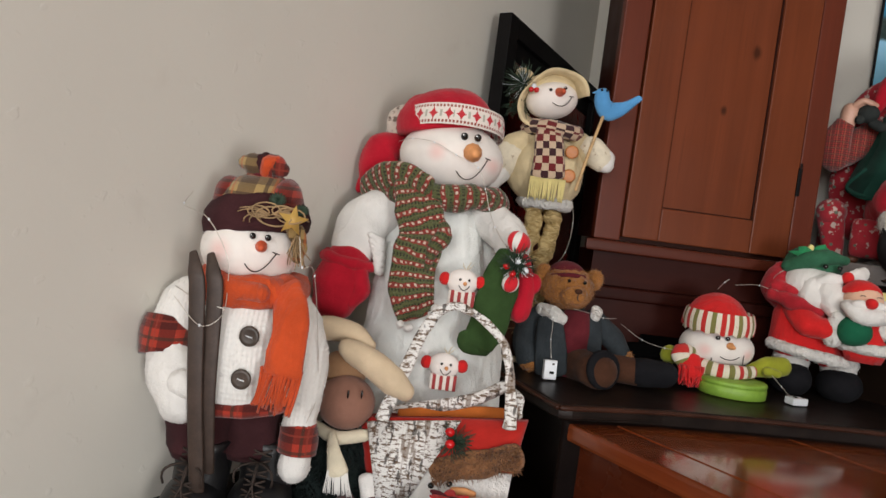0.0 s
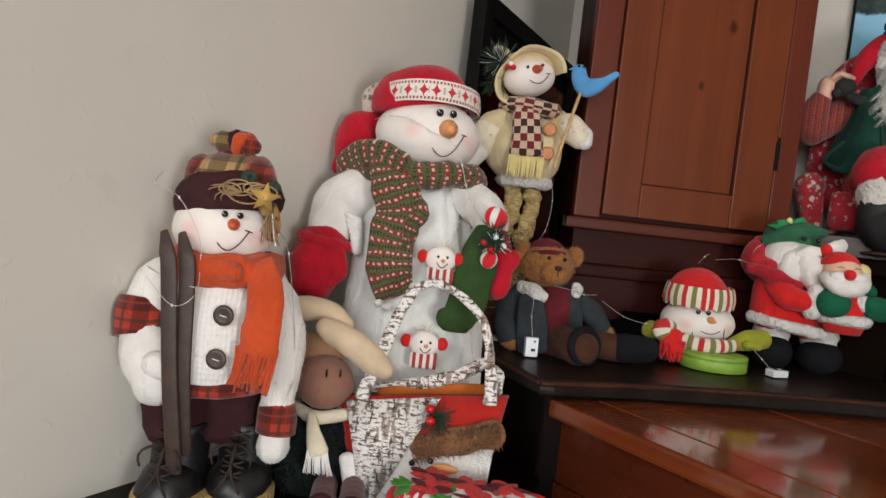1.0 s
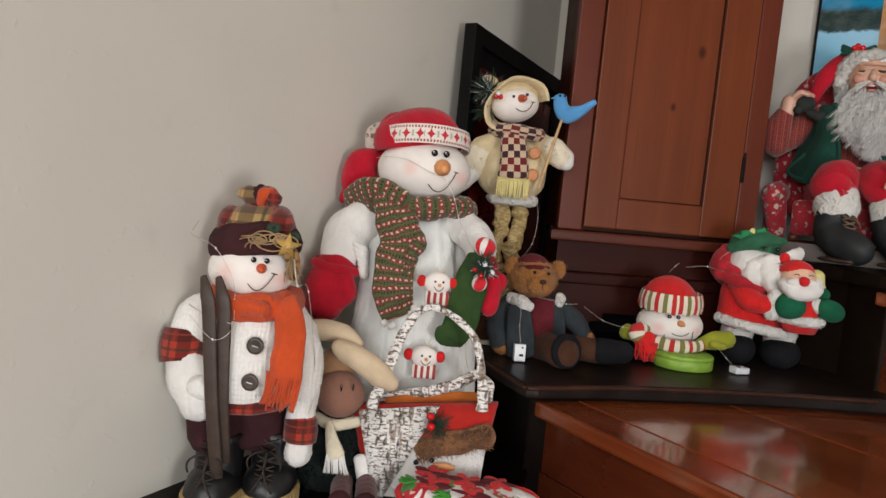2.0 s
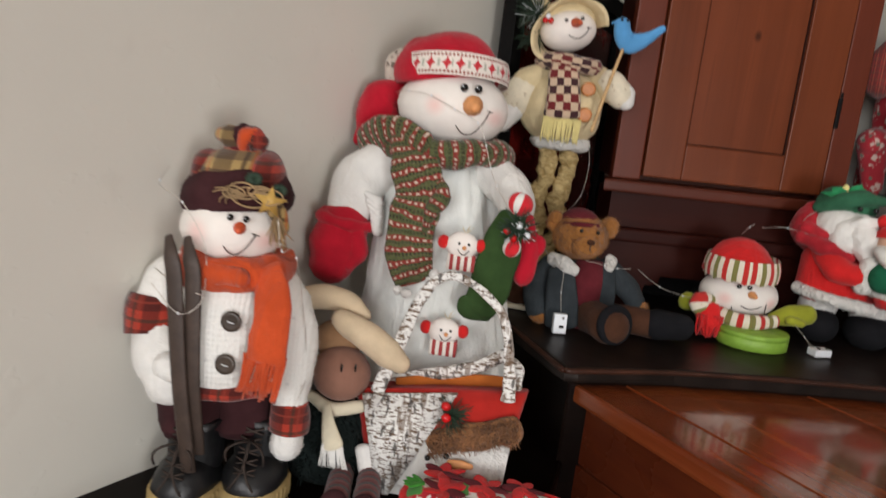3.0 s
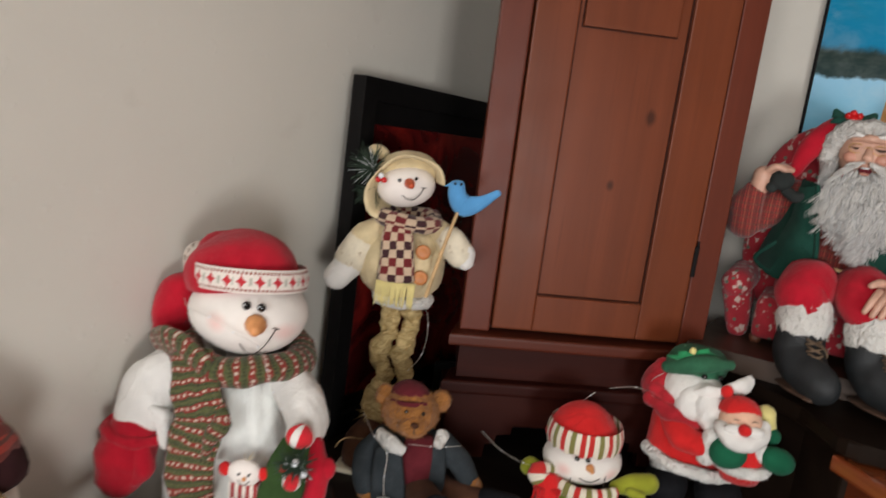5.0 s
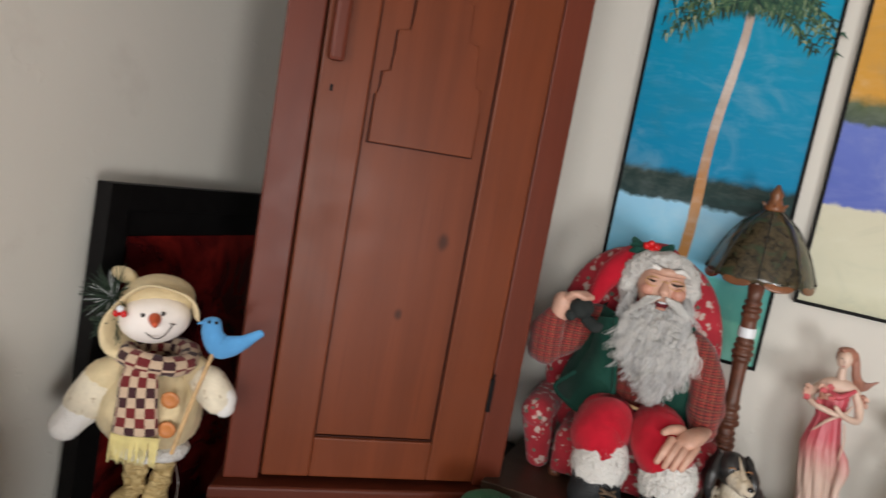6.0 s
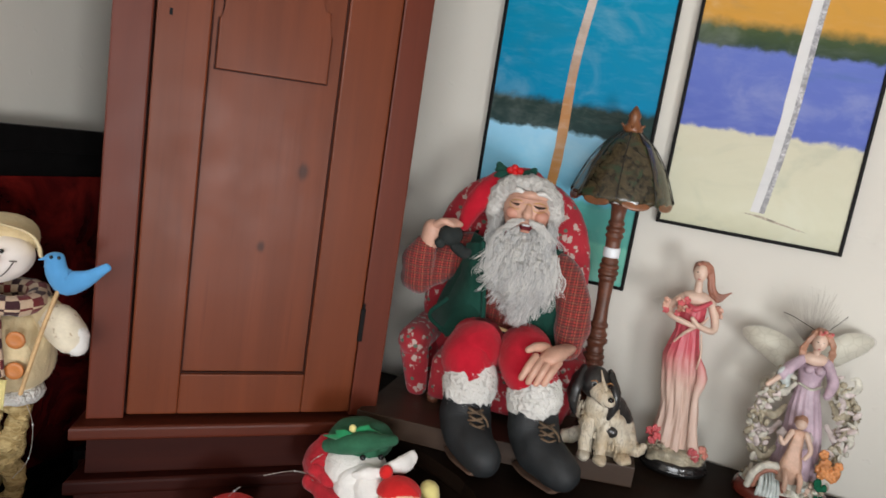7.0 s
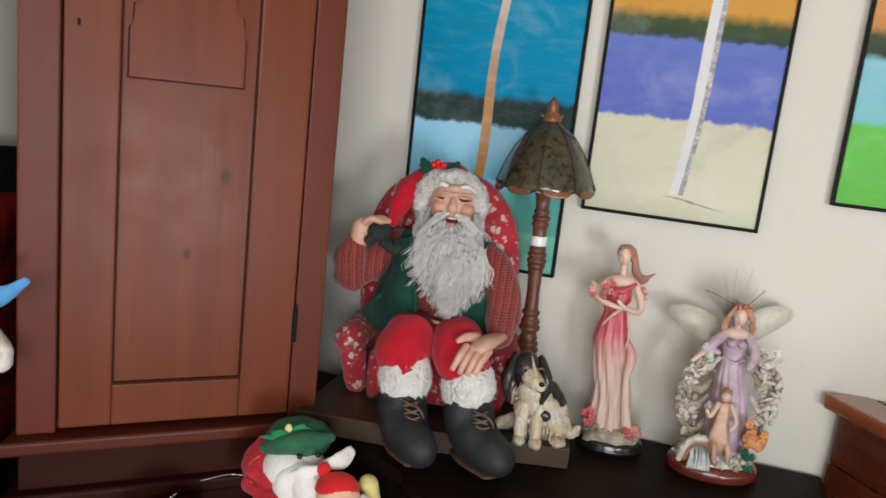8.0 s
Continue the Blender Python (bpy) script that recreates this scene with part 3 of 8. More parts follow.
        if ring:
            rows.append(rows[0])
            u.append(u[-1] + (path[0] - path[-1]).length)
            rows[-1] = [x.copy() for x in rows[0]]
        mean = max(rad)
        self.grid(rows, mat, lambda i, j: (u[i], mean * math.cos(2 * math.pi * j / nu) if flat < 0.6 else mean * 6.28 * j / nu), caps=not ring)

    def box(self, c, size, mat, rot=(0, 0, 0), bevel=0.002):
        k = self.slot(mat)
        b = box_bm(-size[0] / 2, size[0] / 2, -size[1] / 2, size[1] / 2, -size[2] / 2, size[2] / 2, bevel, pose(*c, *rot))
        vmap = {v: self.bm.verts.new(v.co) for v in b.verts}
        for f in b.faces:
            self.bm.faces.new([vmap[v] for v in f.verts]).material_index = k
        b.free()

    def prism(self, pts, c, depth, mat, rot=(0, 0, 0)):
        """A flat piece with the outline pts in x and z (counter-clockwise from the front), thickness depth."""
        k = self.slot(mat)
        m = pose(*c, *rot)
        fr = [self.bm.verts.new(m @ Vector((x, -depth / 2, z))) for x, z in pts]
        bk = [self.bm.verts.new(m @ Vector((x, depth / 2, z))) for x, z in pts]
        n = len(pts)
        fs = [self.bm.faces.new(fr), self.bm.faces.new(bk[::-1])]
        fs += [self.bm.faces.new((fr[(i + 1) % n], fr[i], bk[i], bk[(i + 1) % n])) for i in range(n)]
        for f in fs:
            f.material_index = k

    def strand(self, p0, p1, mat, r=0.0012, bend=(0, 0, 0), taper=0.5, steps=4):
        a, b = Vector(p0), Vector(p1)
        mid = (a + b) / 2 + Vector(bend)
        pts = [a.lerp(mid, t).lerp(mid.lerp(b, t), t) for t in (i / steps for i in range(steps + 1))]
        self.limb(pts, [r + (r * taper - r) * i / steps for i in range(steps + 1)], mat, nu=4, steps=1, round_ends=False, side=(0.3, 0.5, 0.81))

    def tuft(self, c, n, length, mat, r=0.0012, spread=(1, 1, 1), lean=(0, 0, 0), rng=None):
        rng = rng or random
        for _ in range(n):
            d = Vector((rng.uniform(-1, 1) * spread[0] + lean[0], rng.uniform(-1, 1) * spread[1] + lean[1], rng.uniform(-1, 1) * spread[2] + lean[2])).normalized()
            e = Vector(c) + d * length * rng.uniform(0.6, 1.1)
            self.strand(c, e, mat, r, [rng.uniform(-0.15, 0.15) * length for _ in range(3)], 0.5, 3)

    def smile(self, c, w, h, mat, r=0.0013, curve=0.0):
        """A stitched smile: an arc about c, w wide and h deep; curve bows its ends back."""
        pts = []
        for i in range(9):
            t = -1 + i / 4
            pts.append((c[0] + w * t / 2, c[1] + curve * t * t, c[2] + h * (t * t - 0.5)))
        self.limb(pts, r, mat, nu=6, steps=2)

    def fuzz(self, mats, count, length, width=0.0003, seed=1):
        """Short single fibres standing on the faces of these materials."""
        rng = random.Random(seed)
        idx = {self.mats.index(m) for m in mats if m in self.mats}
        faces = [f for f in self.bm.faces if f.material_index in idx and len(f.verts) <= 4]
        if not faces:
            return
        self.bm.normal_update()
        data = [([v.co.copy() for v in f.verts], f.normal.copy(), f.material_index) for f in faces]
        pick = rng.choices(range(len(faces)), [f.calc_area() for f in faces], k=count)
        for i in pick:
            vs, nrm, k = data[i]
            a, b = rng.random(), rng.random()
            if len(vs) == 4:
                p = vs[0].lerp(vs[1], a).lerp(vs[3].lerp(vs[2], a), b)
            else:
                a, b = (a, b) if a + b < 1 else (1 - a, 1 - b)
                p = vs[0] + (vs[1] - vs[0]) * a + (vs[2] - vs[0]) * b
            d = (nrm + Vector((rng.uniform(-1, 1), rng.uniform(-1, 1), rng.uniform(-1.1, 0.7))) * 0.8).normalized()
            s = d.cross(Vector((rng.uniform(-1, 1), rng.uniform(-1, 1), rng.uniform(-1, 1)))).normalized() * width
            l = length * rng.uniform(0.5, 1.2)
            f = self.bm.faces.new([self.bm.verts.new(q) for q in (p - s, p + s, p + d * l)])
            f.material_index = k

    def finish(self, name, m, label, category, group="", fuzz=()):
        bmesh.ops.recalc_face_normals(self.bm, faces=self.bm.faces[:])
        for k, (mats, count, length) in enumerate(fuzz):
            self.fuzz(mats, count, length, 0.00035, k + 3)
        ob = obj_from(name, self.bm, self.mats)
        ob.matrix_world = m
        return tagged(ob, label, category, group)


# ---- the room ----
def wall_part(name, bm, mat=None):
    return tagged(obj_from(name, bm, mat or WALL, False), "unseen far wall with an opening, coloured dark to cut bounced light" if mat else "beige painted plaster wall, slightly uneven", "wall", "", "structure")


XL0, XL1, YB = -0.752, -0.842, 2.098   # the near wall leans a little off the axis
TURN_L = math.degrees(math.atan2(XL0 - XL1, 1.9))
FLOOR, TOP = -0.54, 2.25
wall_part("wall_west", box_bm(-0.15, 0, -3.6, 2.6, FLOOR, TOP, 0, pose(XL0 - 0.0, 0.2, 0, 0, 0, TURN_L)))
wall_part("wall_north", box_bm(-0.95, 3.2, YB, YB + 0.15, FLOOR, TOP, 0))


def merged(*bms):
    out = bmesh.new()
    for b in bms:
        me = bpy.data.meshes.new("tmp")
        b.to_mesh(me)
        b.free()
        out.from_mesh(me)
        bpy.data.meshes.remove(me)
    return out


# both walls out of view are dark to hold back bounced light
wall_part("wall_east", merged(
    box_bm(3.0, 3.15, -3.2, -2.4, FLOOR, TOP, 0), box_bm(3.0, 3.15, -1.0, YB, FLOOR, TOP, 0),
    box_bm(3.0, 3.15, -2.4, -1.0, 0.9, TOP, 0)), FARWALL)
wall_part("wall_south", merged(
    box_bm(-0.95, 0.0, -3.15, -3.0, FLOOR, TOP, 0), box_bm(2.3, 3.0, -3.15, -3.0, FLOOR, TOP, 0),
    box_bm(0.0, 2.3, -3.15, -3.0, 1.98, TOP, 0), box_bm(0.0, 2.3, -3.15, -3.0, FLOOR, 0.42, 0)), FARWALL)
tagged(obj_from("ceiling", box_bm(-0.95, 3.15, -3.15, YB, TOP, TOP + 0.1, 0), CEIL, False), "plain off-white painted ceiling", "ceiling", "", "structure")
tagged(obj_from("floor", box_bm(-0.95, 3.15, -3.15, YB, FLOOR - 0.1, FLOOR, 0), FLOORWOOD, False), "varnished reddish wooden floor", "floor", "", "structure")


def window_frame(name, m, w, h, label):
    root = tagged(new(name), label, "window", "", "structure")
    root.matrix_world = m
    for a, b in ((-w / 2, -w / 2 + 0.05), (w / 2 - 0.05, w / 2), (-0.025, 0.025)):
        part("window_frame", box_bm(a, b, -0.03, 0.03, 0, h), WHITE_FRAME, root)
    for a, b in ((0, 0.05), (h - 0.05, h)):
        part("window_frame", box_bm(-w / 2 + 0.05, w / 2 - 0.05, -0.028, 0.028, a, b), WHITE_FRAME, root)


window_frame("window_1", pose(1.15, -3.08, 0.42), 2.3, 1.56, "white framed window letting in daylight")
window_frame("door_1", pose(3.08, -1.7, FLOOR, 0, 0, 90), 1.4, 0.9 - FLOOR, "white framed glass door letting in daylight")


# ---- stairs ----
def lerp(a, b, t):
    return (a[0] + (b[0] - a[0]) * t, a[1] + (b[1] - a[1]) * t)


def offset_line(pts, d):
    """The open line moved d to its left."""
    out = []
    for i, p in enumerate(pts):
        a, b = pts[max(0, i - 1)], pts[min(len(pts) - 1, i + 1)]
        l = math.hypot(b[0] - a[0], b[1] - a[1])
        out.append((p[0] - d * (b[1] - a[1]) / l, p[1] + d * (b[0] - a[0]) / l))
    return out


Z_A, Z_B, Z_C = 0.041, 0.20, 0.435
Z_1, Z_2, Z_3 = 0.165, 0.40, 0.60
B_LINE = [(-0.85, 1.45), (-0.60, 1.262), (-0.42, 1.118), (-0.398, 1.106), (-0.38, 1.118), (-0.275, 1.245), (-0.15, 1.36), (-0.01, 1.475), (0.128, 1.575), (0.2, 1.62)]
C_LINE = [(-0.415, 1.914), (-0.205, 1.852), (-0.081, 1.809), (0.034, 1.742), (0.105, 1.649), (0.120, 1.640), (0.139, 1.642), (0.416, 1.704), (0.731, 1.794)]


def platform(name, line, back, z, thick, low, mat, label, top=None):
    """A stained shelf step: a top with a rounded nosing over a set-back riser body."""
    root = tagged(new(name), label, "step", "", "structure")
    part("tread", slab_bm(line + back, z - thick, z, 0.009), top or mat, root, "", False)
    inner = offset_line(line, 0.02)
    part("riser", slab_bm(inner + back, low, z - thick, 0), mat, root)
    return root


platform("stair_landing", [(-0.9, 0.30), (-0.6, 0.36), (-0.30, 0.56), (-0.26, 0.76), (-0.40, 1.16)], [(-0.9, 1.42)], Z_A, 0.03, FLOOR, BLACKWOOD, "dark stained wooden corner step that the tall dolls stand on")
corner = platform("corner_step", B_LINE, [(0.35, 1.75), (0.2, 2.09), (-0.88, 2.09)], Z_B, 0.026, Z_A - 0.1, BLACKWOOD, "black stained wooden corner step with a rounded worn edge", SHELFTOP)
worn = Doll()
worn.limb([(x, y + 0.0015, Z_B - 0.006) for x, y in B_LINE[1:-1]], 0.0045, WORNEDGE, nu=8, steps=4, side=(0, 0, 1))
part("worn_edge", worn.bm, worn.mats, corner, "rubbed brown front edge", True)
platform("upper_step", C_LINE, [(0.75, 2.09), (-0.42, 2.09)], Z_C, 0.03, Z_B, BROWNWOOD, "dark brown stained wooden step with a scuffed top")


def stair(name, nose0, nose1, far, z, low, label, planks=()):
    """A varnished winder: tread of narrow boards with a nosing, and a panelled riser below it."""
    root = tagged(new(name), label, "step", "", "structure")
    d = (nose1[0] - nose0[0], nose1[1] - nose0[1])
    ln = math.hypot(*d)
    rz = math.degrees(math.atan2(d[1], d[0]))
    m = pose(nose0[0], nose0[1], 0, 0, 0, rz)
    inv = m.inverted()
    poly = [inv @ Vector((x, y, 0)) for x, y in far]
    deep = max(p.y for p in poly)
    nos = part("nosing", box_bm(0, ln, 0, 0.085, z - 0.028, z, 0.006), TREAD, root, "rounded front board")
    nos.matrix_world = m
    wid = 0.098
    k = 0
    y = 0.0856
    while y < deep:
        y1 = y + wid - 0.0006
        xs = [0.0]
        for i in range(len(poly)):
            a, b = poly[i], poly[(i + 1) % len(poly)]
            for yy in (y, y1):
                if (a.y - yy) * (b.y - yy) < 0:
                    xs.append(a.x + (b.x - a.x) * (yy - a.y) / (b.y - a.y))
        x0, x1 = min(xs), max(xs)
        bm = box_bm(x0, x1, y, y1, z - 0.026, z - 0.0003 * (k % 3), 0.0004)
        edge = inv @ Vector((0, YB - 0.004, 0))
        cut = bmesh.ops.bisect_plane(bm, geom=bm.verts[:] + bm.edges[:] + bm.faces[:], plane_co=edge, plane_no=inv.to_3x3() @ Vector((0, 1, 0)), clear_outer=True)
        y, k = y + wid, k + 1
        if not bm.faces:
            bm.free()
            continue
        ob = part("board", bm, TREAD, root)
        ob.matrix_world = m
    h = (z - 0.028 - low) / 2
    for j in range(2):
        ob = part("riser_board", box_bm(0.018, ln, 0.022 + 0.003 * j, 0.05, low + j * h, low + (j + 1) * h - 0.0015, 0.002), RISER, root)
        ob.matrix_world = m
    ob = part("end_panel", box_bm(0.018, 0.036, 0.0505, deep * 0.62, low, z - 0.028, 0.002), RISER, root)
    ob.matrix_world = m
    return root


stair("stair_tread_1", (-0.432, 1.158), (1.25, 0.29), [(-0.432, 1.158), (1.25, 0.29), (1.3, 0.72), (0.3, 1.62), (-0.05, 1.46)], Z_1, -0.07, "glossy red-brown wooden winder tread made of narrow boards")
stair("stair_tread_2", (0.10, 1.655), (1.30, 0.70), [(0.10, 1.655), (1.30, 0.70), (1.5, 1.2), (0.75, 1.80), (0.2, 1.66)], Z_2, Z_1 - 0.03, "glossy red-brown wooden winder tread with a square nosing")
stair("stair_tread_3", (0.722, 2.078), (1.26, 1.23), [(0.722, 2.078), (1.26, 1.23), (1.8, 1.4), (1.8, 2.08)], Z_3, Z_2 - 0.03, "glossy red-brown wooden winder tread against the wall")
stair("stair_tread_4", (0.86, 2.088), (1.70, 1.33), [(0.86, 2.088), (1.70, 1.33), (2.2, 1.6), (2.2, 2.08)], Z_3 + 0.2, Z_3 - 0.03, "glossy red-brown wooden winder tread higher up the stairs")
stair("stair_tread_0", (-0.62, 0.62), (1.0, -0.35), [(-0.62, 0.62), (1.0, -0.35), (1.25, 0.35), (-0.35, 1.15)], -0.07, FLOOR, "red-brown wooden bottom stair tread")


# ---- corner cabinet ----
F0 = (-0.538, 1.514)
CAB = pose(F0[0], F0[1], 0, 0, 0, 40)
CW = 0.482


def corner_cabinet():
    root = tagged(new("corner_cabinet"), "tall reddish stained pine corner cabinet with one panelled door", "cabinet")
    root.matrix_world = CAB
    t0, t1 = 0.457, 2.02

    def add(name, bm, mat, label="", parent=None):
        ob = part(name, bm, mat, parent or root, label)
        return ob

    # body: five-sided carcass behind the face
    body = [(0.004, 0.022), (CW - 0.004, 0.022), (CW + 0.025, 0.10), (CW - 0.10, 0.34), (0.14, 0.36), (0.03, 0.20)]
    # the sides' shade is put into their darker wood colour
    add("body", slab_bm(body, t0, t1, 0), SHADEWOOD, "pine carcass sides, coloured darker for shade")
    for x0, x1 in ((0, 0.056), (0.4315, CW)):
        add("stile", box_bm(x0, x1, 0, 0.022, t0, t1, 0.003), CABINET)
    add("top_rail", box_bm(0.056, 0.4315, 0.001, 0.022, 1.9, t1, 0.003), CABINET_H)
    cornice = slab_bm([(-0.02, -0.025), (CW + 0.02, -0.025), (CW + 0.07, 0.10), (CW - 0.10, 0.35), (0.14, 0.37), (0.01, 0.20)], t1, t1 + 0.06, 0.012)
    add("cornice", cornice, CABINET_H)
    # door with recessed panel and stepped applied moulding
    door = add("door", merged(
        box_bm(0.0595, 0.137, -0.004, 0.018, 0.466, 1.895, 0.003), box_bm(0.342, 0.4285, -0.004, 0.018, 0.466, 1.895, 0.003),
        box_bm(0.137, 0.342, -0.004, 0.018, 0.466, 0.536, 0.003), box_bm(0.137, 0.342, -0.004, 0.018, 1.8, 1.895, 0.003)), DOORWOOD, "pine door frame with vertical grain")
    pan = box_bm(0.135, 0.344, 0.006, 0.016, 0.534, 1.802, 0.0)
    add("panel", pan, DOORWOOD, "recessed pine panel with knots", door)
    # bead in the darkened wood paints the shade at the panel's edge
    add("bead", merged(box_bm(0.137, 0.1395, 0.0005, 0.0062, 0.536, 1.8, 0.0008), box_bm(0.3395, 0.342, 0.0005, 0.0062, 0.536, 1.8, 0.0008), box_bm(0.1395, 0.3395, 0.0005, 0.0062, 0.536, 0.5385, 0.0008)), SHADEWOOD, "narrow bead coloured dark for the recess shade", door)
    c = 0.234
    steps = ((0.086, 1.03), (0.086, 1.105), (0.08, 1.105), (0.08, 1.14), (0.066, 1.14), (0.066, 1.205), (0.045, 1.205), (0.045, 1.265), (0.026, 1.265), (0.026, 1.36))
    outline = [(c + a, z) for a, z in steps] + [(c - a, z) for a, z in steps[::-1]]
    # slightly larger dark plate draws the shade line round the ornament
    add("moulding_shade_line", plate_bm([(c + a + 0.0022, z - (0.0022 if z < 1.04 else 0)) for a, z in steps] + [(c - a - 0.0022, z - (0.0022 if z < 1.04 else 0)) for a, z in steps[::-1]], 0.0048, 0.0062, 0), SHADEWOOD, "flat dark plate drawing a shade line round the ornament", door)
    add("applied_moulding", plate_bm(outline, -0.004, 0.006, 0.0025), DOORWOOD, "stepped wooden ornament on the panel", door)
    handle = merged(box_bm(0.066, 0.089, -0.034, -0.012, 1.140, 1.325, 0.006), box_bm(0.070, 0.085, -0.014, -0.004, 1.155, 1.18, 0.002), box_bm(0.070, 0.085, -0.014, -0.004, 1.285, 1.31, 0.002))
    add("handle", handle, CABINET, "wooden bar handle", door)
    add("keyhole", box_bm(0.077, 0.0815, -0.0052, -0.0035, 1.096, 1.106, 0.0005), BLACK, "", door)
    for z in (0.60, 1.66):
        add("hinge", merged(box_bm(0.4265, 0.435, -0.0075, 0.002, z, z + 0.06, 0.0015), box_bm(0.4285, 0.433, -0.009, -0.006, z + 0.06, z + 0.07, 0.0015)), BLACK, "dark metal hinge", door)
    # ledge, base and apron with a stepped opening
    add("ledge", slab_bm([(-0.022, -0.026), (CW + 0.022, -0.026), (CW + 0.045, 0.05), (0.0, 0.05)], 0.432, t0 - 0.001, 0.006), CABINET_H, "projecting ledge under the door")
    base = [(0.004, 0.0), (CW - 0.004, 0.0), (CW + 0.05, 0.06), (CW - 0.10, 0.34), (0.14, 0.34), (0.02, 0.14)]
    add("base", slab_bm(base, 0.362, 0.432, 0.002), BASEWOOD, "darker stained base")
    add("moulding", slab_bm([(-0.026, -0.022), (CW + 0.026, -0.022), (CW + 0.045, 0.05), (0.0, 0.05)], 0.335, 0.362, 0.007), BASEWOOD)
    a = [(-0.01, Z_B + 0.001), (0.075, Z_B + 0.001), (0.075, 0.232), (0.095, 0.232), (0.095, 0.252), (0.125, 0.252), (0.125, 0.272), (0.34, 0.272), (0.34, 0.252), (0.368, 0.252), (0.368, 0.232), (0.388, 0.232), (0.388, Z_B + 0.001), (CW + 0.01, Z_B + 0.001), (CW + 0.01, 0.335), (-0.01, 0.335)]
    add("apron", plate_bm(a, -0.01, 0.012, 0.0015), BASEWOOD, "apron with a stepped cut-out")
    for x in (-0.01, CW - 0.012):
        add("foot", box_bm(x, x + 0.022, 0.0125, 0.10, Z_B + 0.001, 0.335, 0.002), BASEWOOD)
    add("back_board", box_bm(-0.02, CW + 0.02, 0.13, 0.145, Z_B + 0.001, 0.335, 0.0), BLACK)
    return root


corner_cabinet()


# ---- pictures ----
def framed(name, m, w, h, rim, depth, mat_rim, label, category="picture"):
    """A frame of four members about a canvas; local x right, z up, front at -y, base at z 0."""
    root = tagged(new(name), label, category)
    root.matrix_world = m
    for a, b in ((0, rim), (w - rim, w)):
        part("frame_side", box_bm(a, b, 0, depth, 0, h, 0.0015), mat_rim, root)
    for a, b in ((0, rim), (h - rim, h)):
        part("frame_rail", box_bm(rim, w - rim, 0.0005, depth, a, b, 0.0015), mat_rim, root)
    return root


def leaning_picture():
    h, w = 0.70, 0.61
    lean = 2.0
    m = pose(-0.722, 1.378, Z_B + 0.003, 0, 0, 90 + TURN_L) @ pose(0, 0, 0, -lean, 4.0)
    root = framed("leaning_picture", m, w, h, 0.042, 0.03, BLACK, "black framed dark red picture leaning against the wall")
    part("mount", box_bm(0.042, w - 0.042, 0.014, 0.02, 0.042, h - 0.042, 0), BLACK, root, "black mount")
    part("print", box_bm(0.06, w - 0.06, 0.011, 0.0135, 0.075, h - 0.085, 0), REDART, root, "dark red print")


leaning_picture()


def palm_crown(c, n, size, mat, root, y):
    """Painted fronds: arched midribs with short hanging leaflets, laid one over another."""
    bm = bmesh.new()
    rng = random.Random(4)
    layer = 0
    for i in range(n):
        a = math.radians(-20 + 220 * (i + rng.random()) / n)
        l = size * rng.uniform(0.7, 1.0)
        for k in range(16):
            t = (k + 1) / 16
            x, z = c[0] + l * t * math.cos(a), c[1] + l * (0.75 * t * math.sin(a) - 0.42 * t * t)
            for q in (-1, 1):
                g = -math.pi / 2 + q * rng.uniform(0.2, 1.0) + 0.5 * math.cos(a)
                h = 0.035 * (1 - 0.5 * t) * rng.uniform(0.7, 1.2)
                w = 0.0028
                ex, ez = x + h * math.cos(g), z + h * math.sin(g)
                layer += 1
                yy = y - 0.000002 * layer
                bm.faces.new([bm.verts.new((px, yy, pz)) for px, pz in ((x - w, z), (ex, ez), (x + w, z + w))])
    bmesh.ops.recalc_face_normals(bm, faces=bm.faces[:])
    part("painted_leaves", bm, mat, root)


def trunk_bm(x0, x1, z0, z1, w0, w1, y, sway=0.004):
    bm = bmesh.new()
    k = 22
    l, r = [], []
    for i in range(k + 1):
        t = i / k
        x = x0 + (x1 - x0) * t + sway * math.sin(9 * t)
        w = (w0 + (w1 - w0) * t) / 2 * (1 + 0.15 * noise.noise((t * 20, x0, 0)))
        l.append(bm.verts.new((x - w, y, z0 + (z1 - z0) * t)))
        r.append(bm.verts.new((x + w, y, z0 + (z1 - z0) * t)))
    for i in range(k):
        bm.faces.new((l[i], r[i], r[i + 1], l[i + 1]))
    return bm


def bark(name, stops, z0, z1):
    return canvas(name, stops, z0, z1, 0.25, 0.3)


def painting(x0, x1, z0, z1, name_mat, stops, label):
    w, h = x1 - x0, z1 - z0
    root = framed("painting", pose(x0, YB - 0.016, z0), w, h, 0.0065, 0.014, BLACK, label, "painting")
    tagged(root, group="paintings on the wall")
    part("canvas", box_bm(0.0065, w - 0.0065, 0.004, 0.012, 0.0065, h - 0.0065, 0), canvas(name_mat, stops, 0, h, 0.026, 0.07), root, "brushed acrylic canvas")
    return root


def painted_green():
    n = Nodes("painted_palm_green")
    geo = n.nt.nodes.new("ShaderNodeNewGeometry")
    return n.done(n.ramp(geo.outputs["Random Per Island"], ((0.0, (0.012, 0.03, 0.025)), (0.55, (0.03, 0.09, 0.055)), (0.85, (0.10, 0.17, 0.08)), (1.0, (0.30, 0.36, 0.22)))), 0.45, spec=0.12)


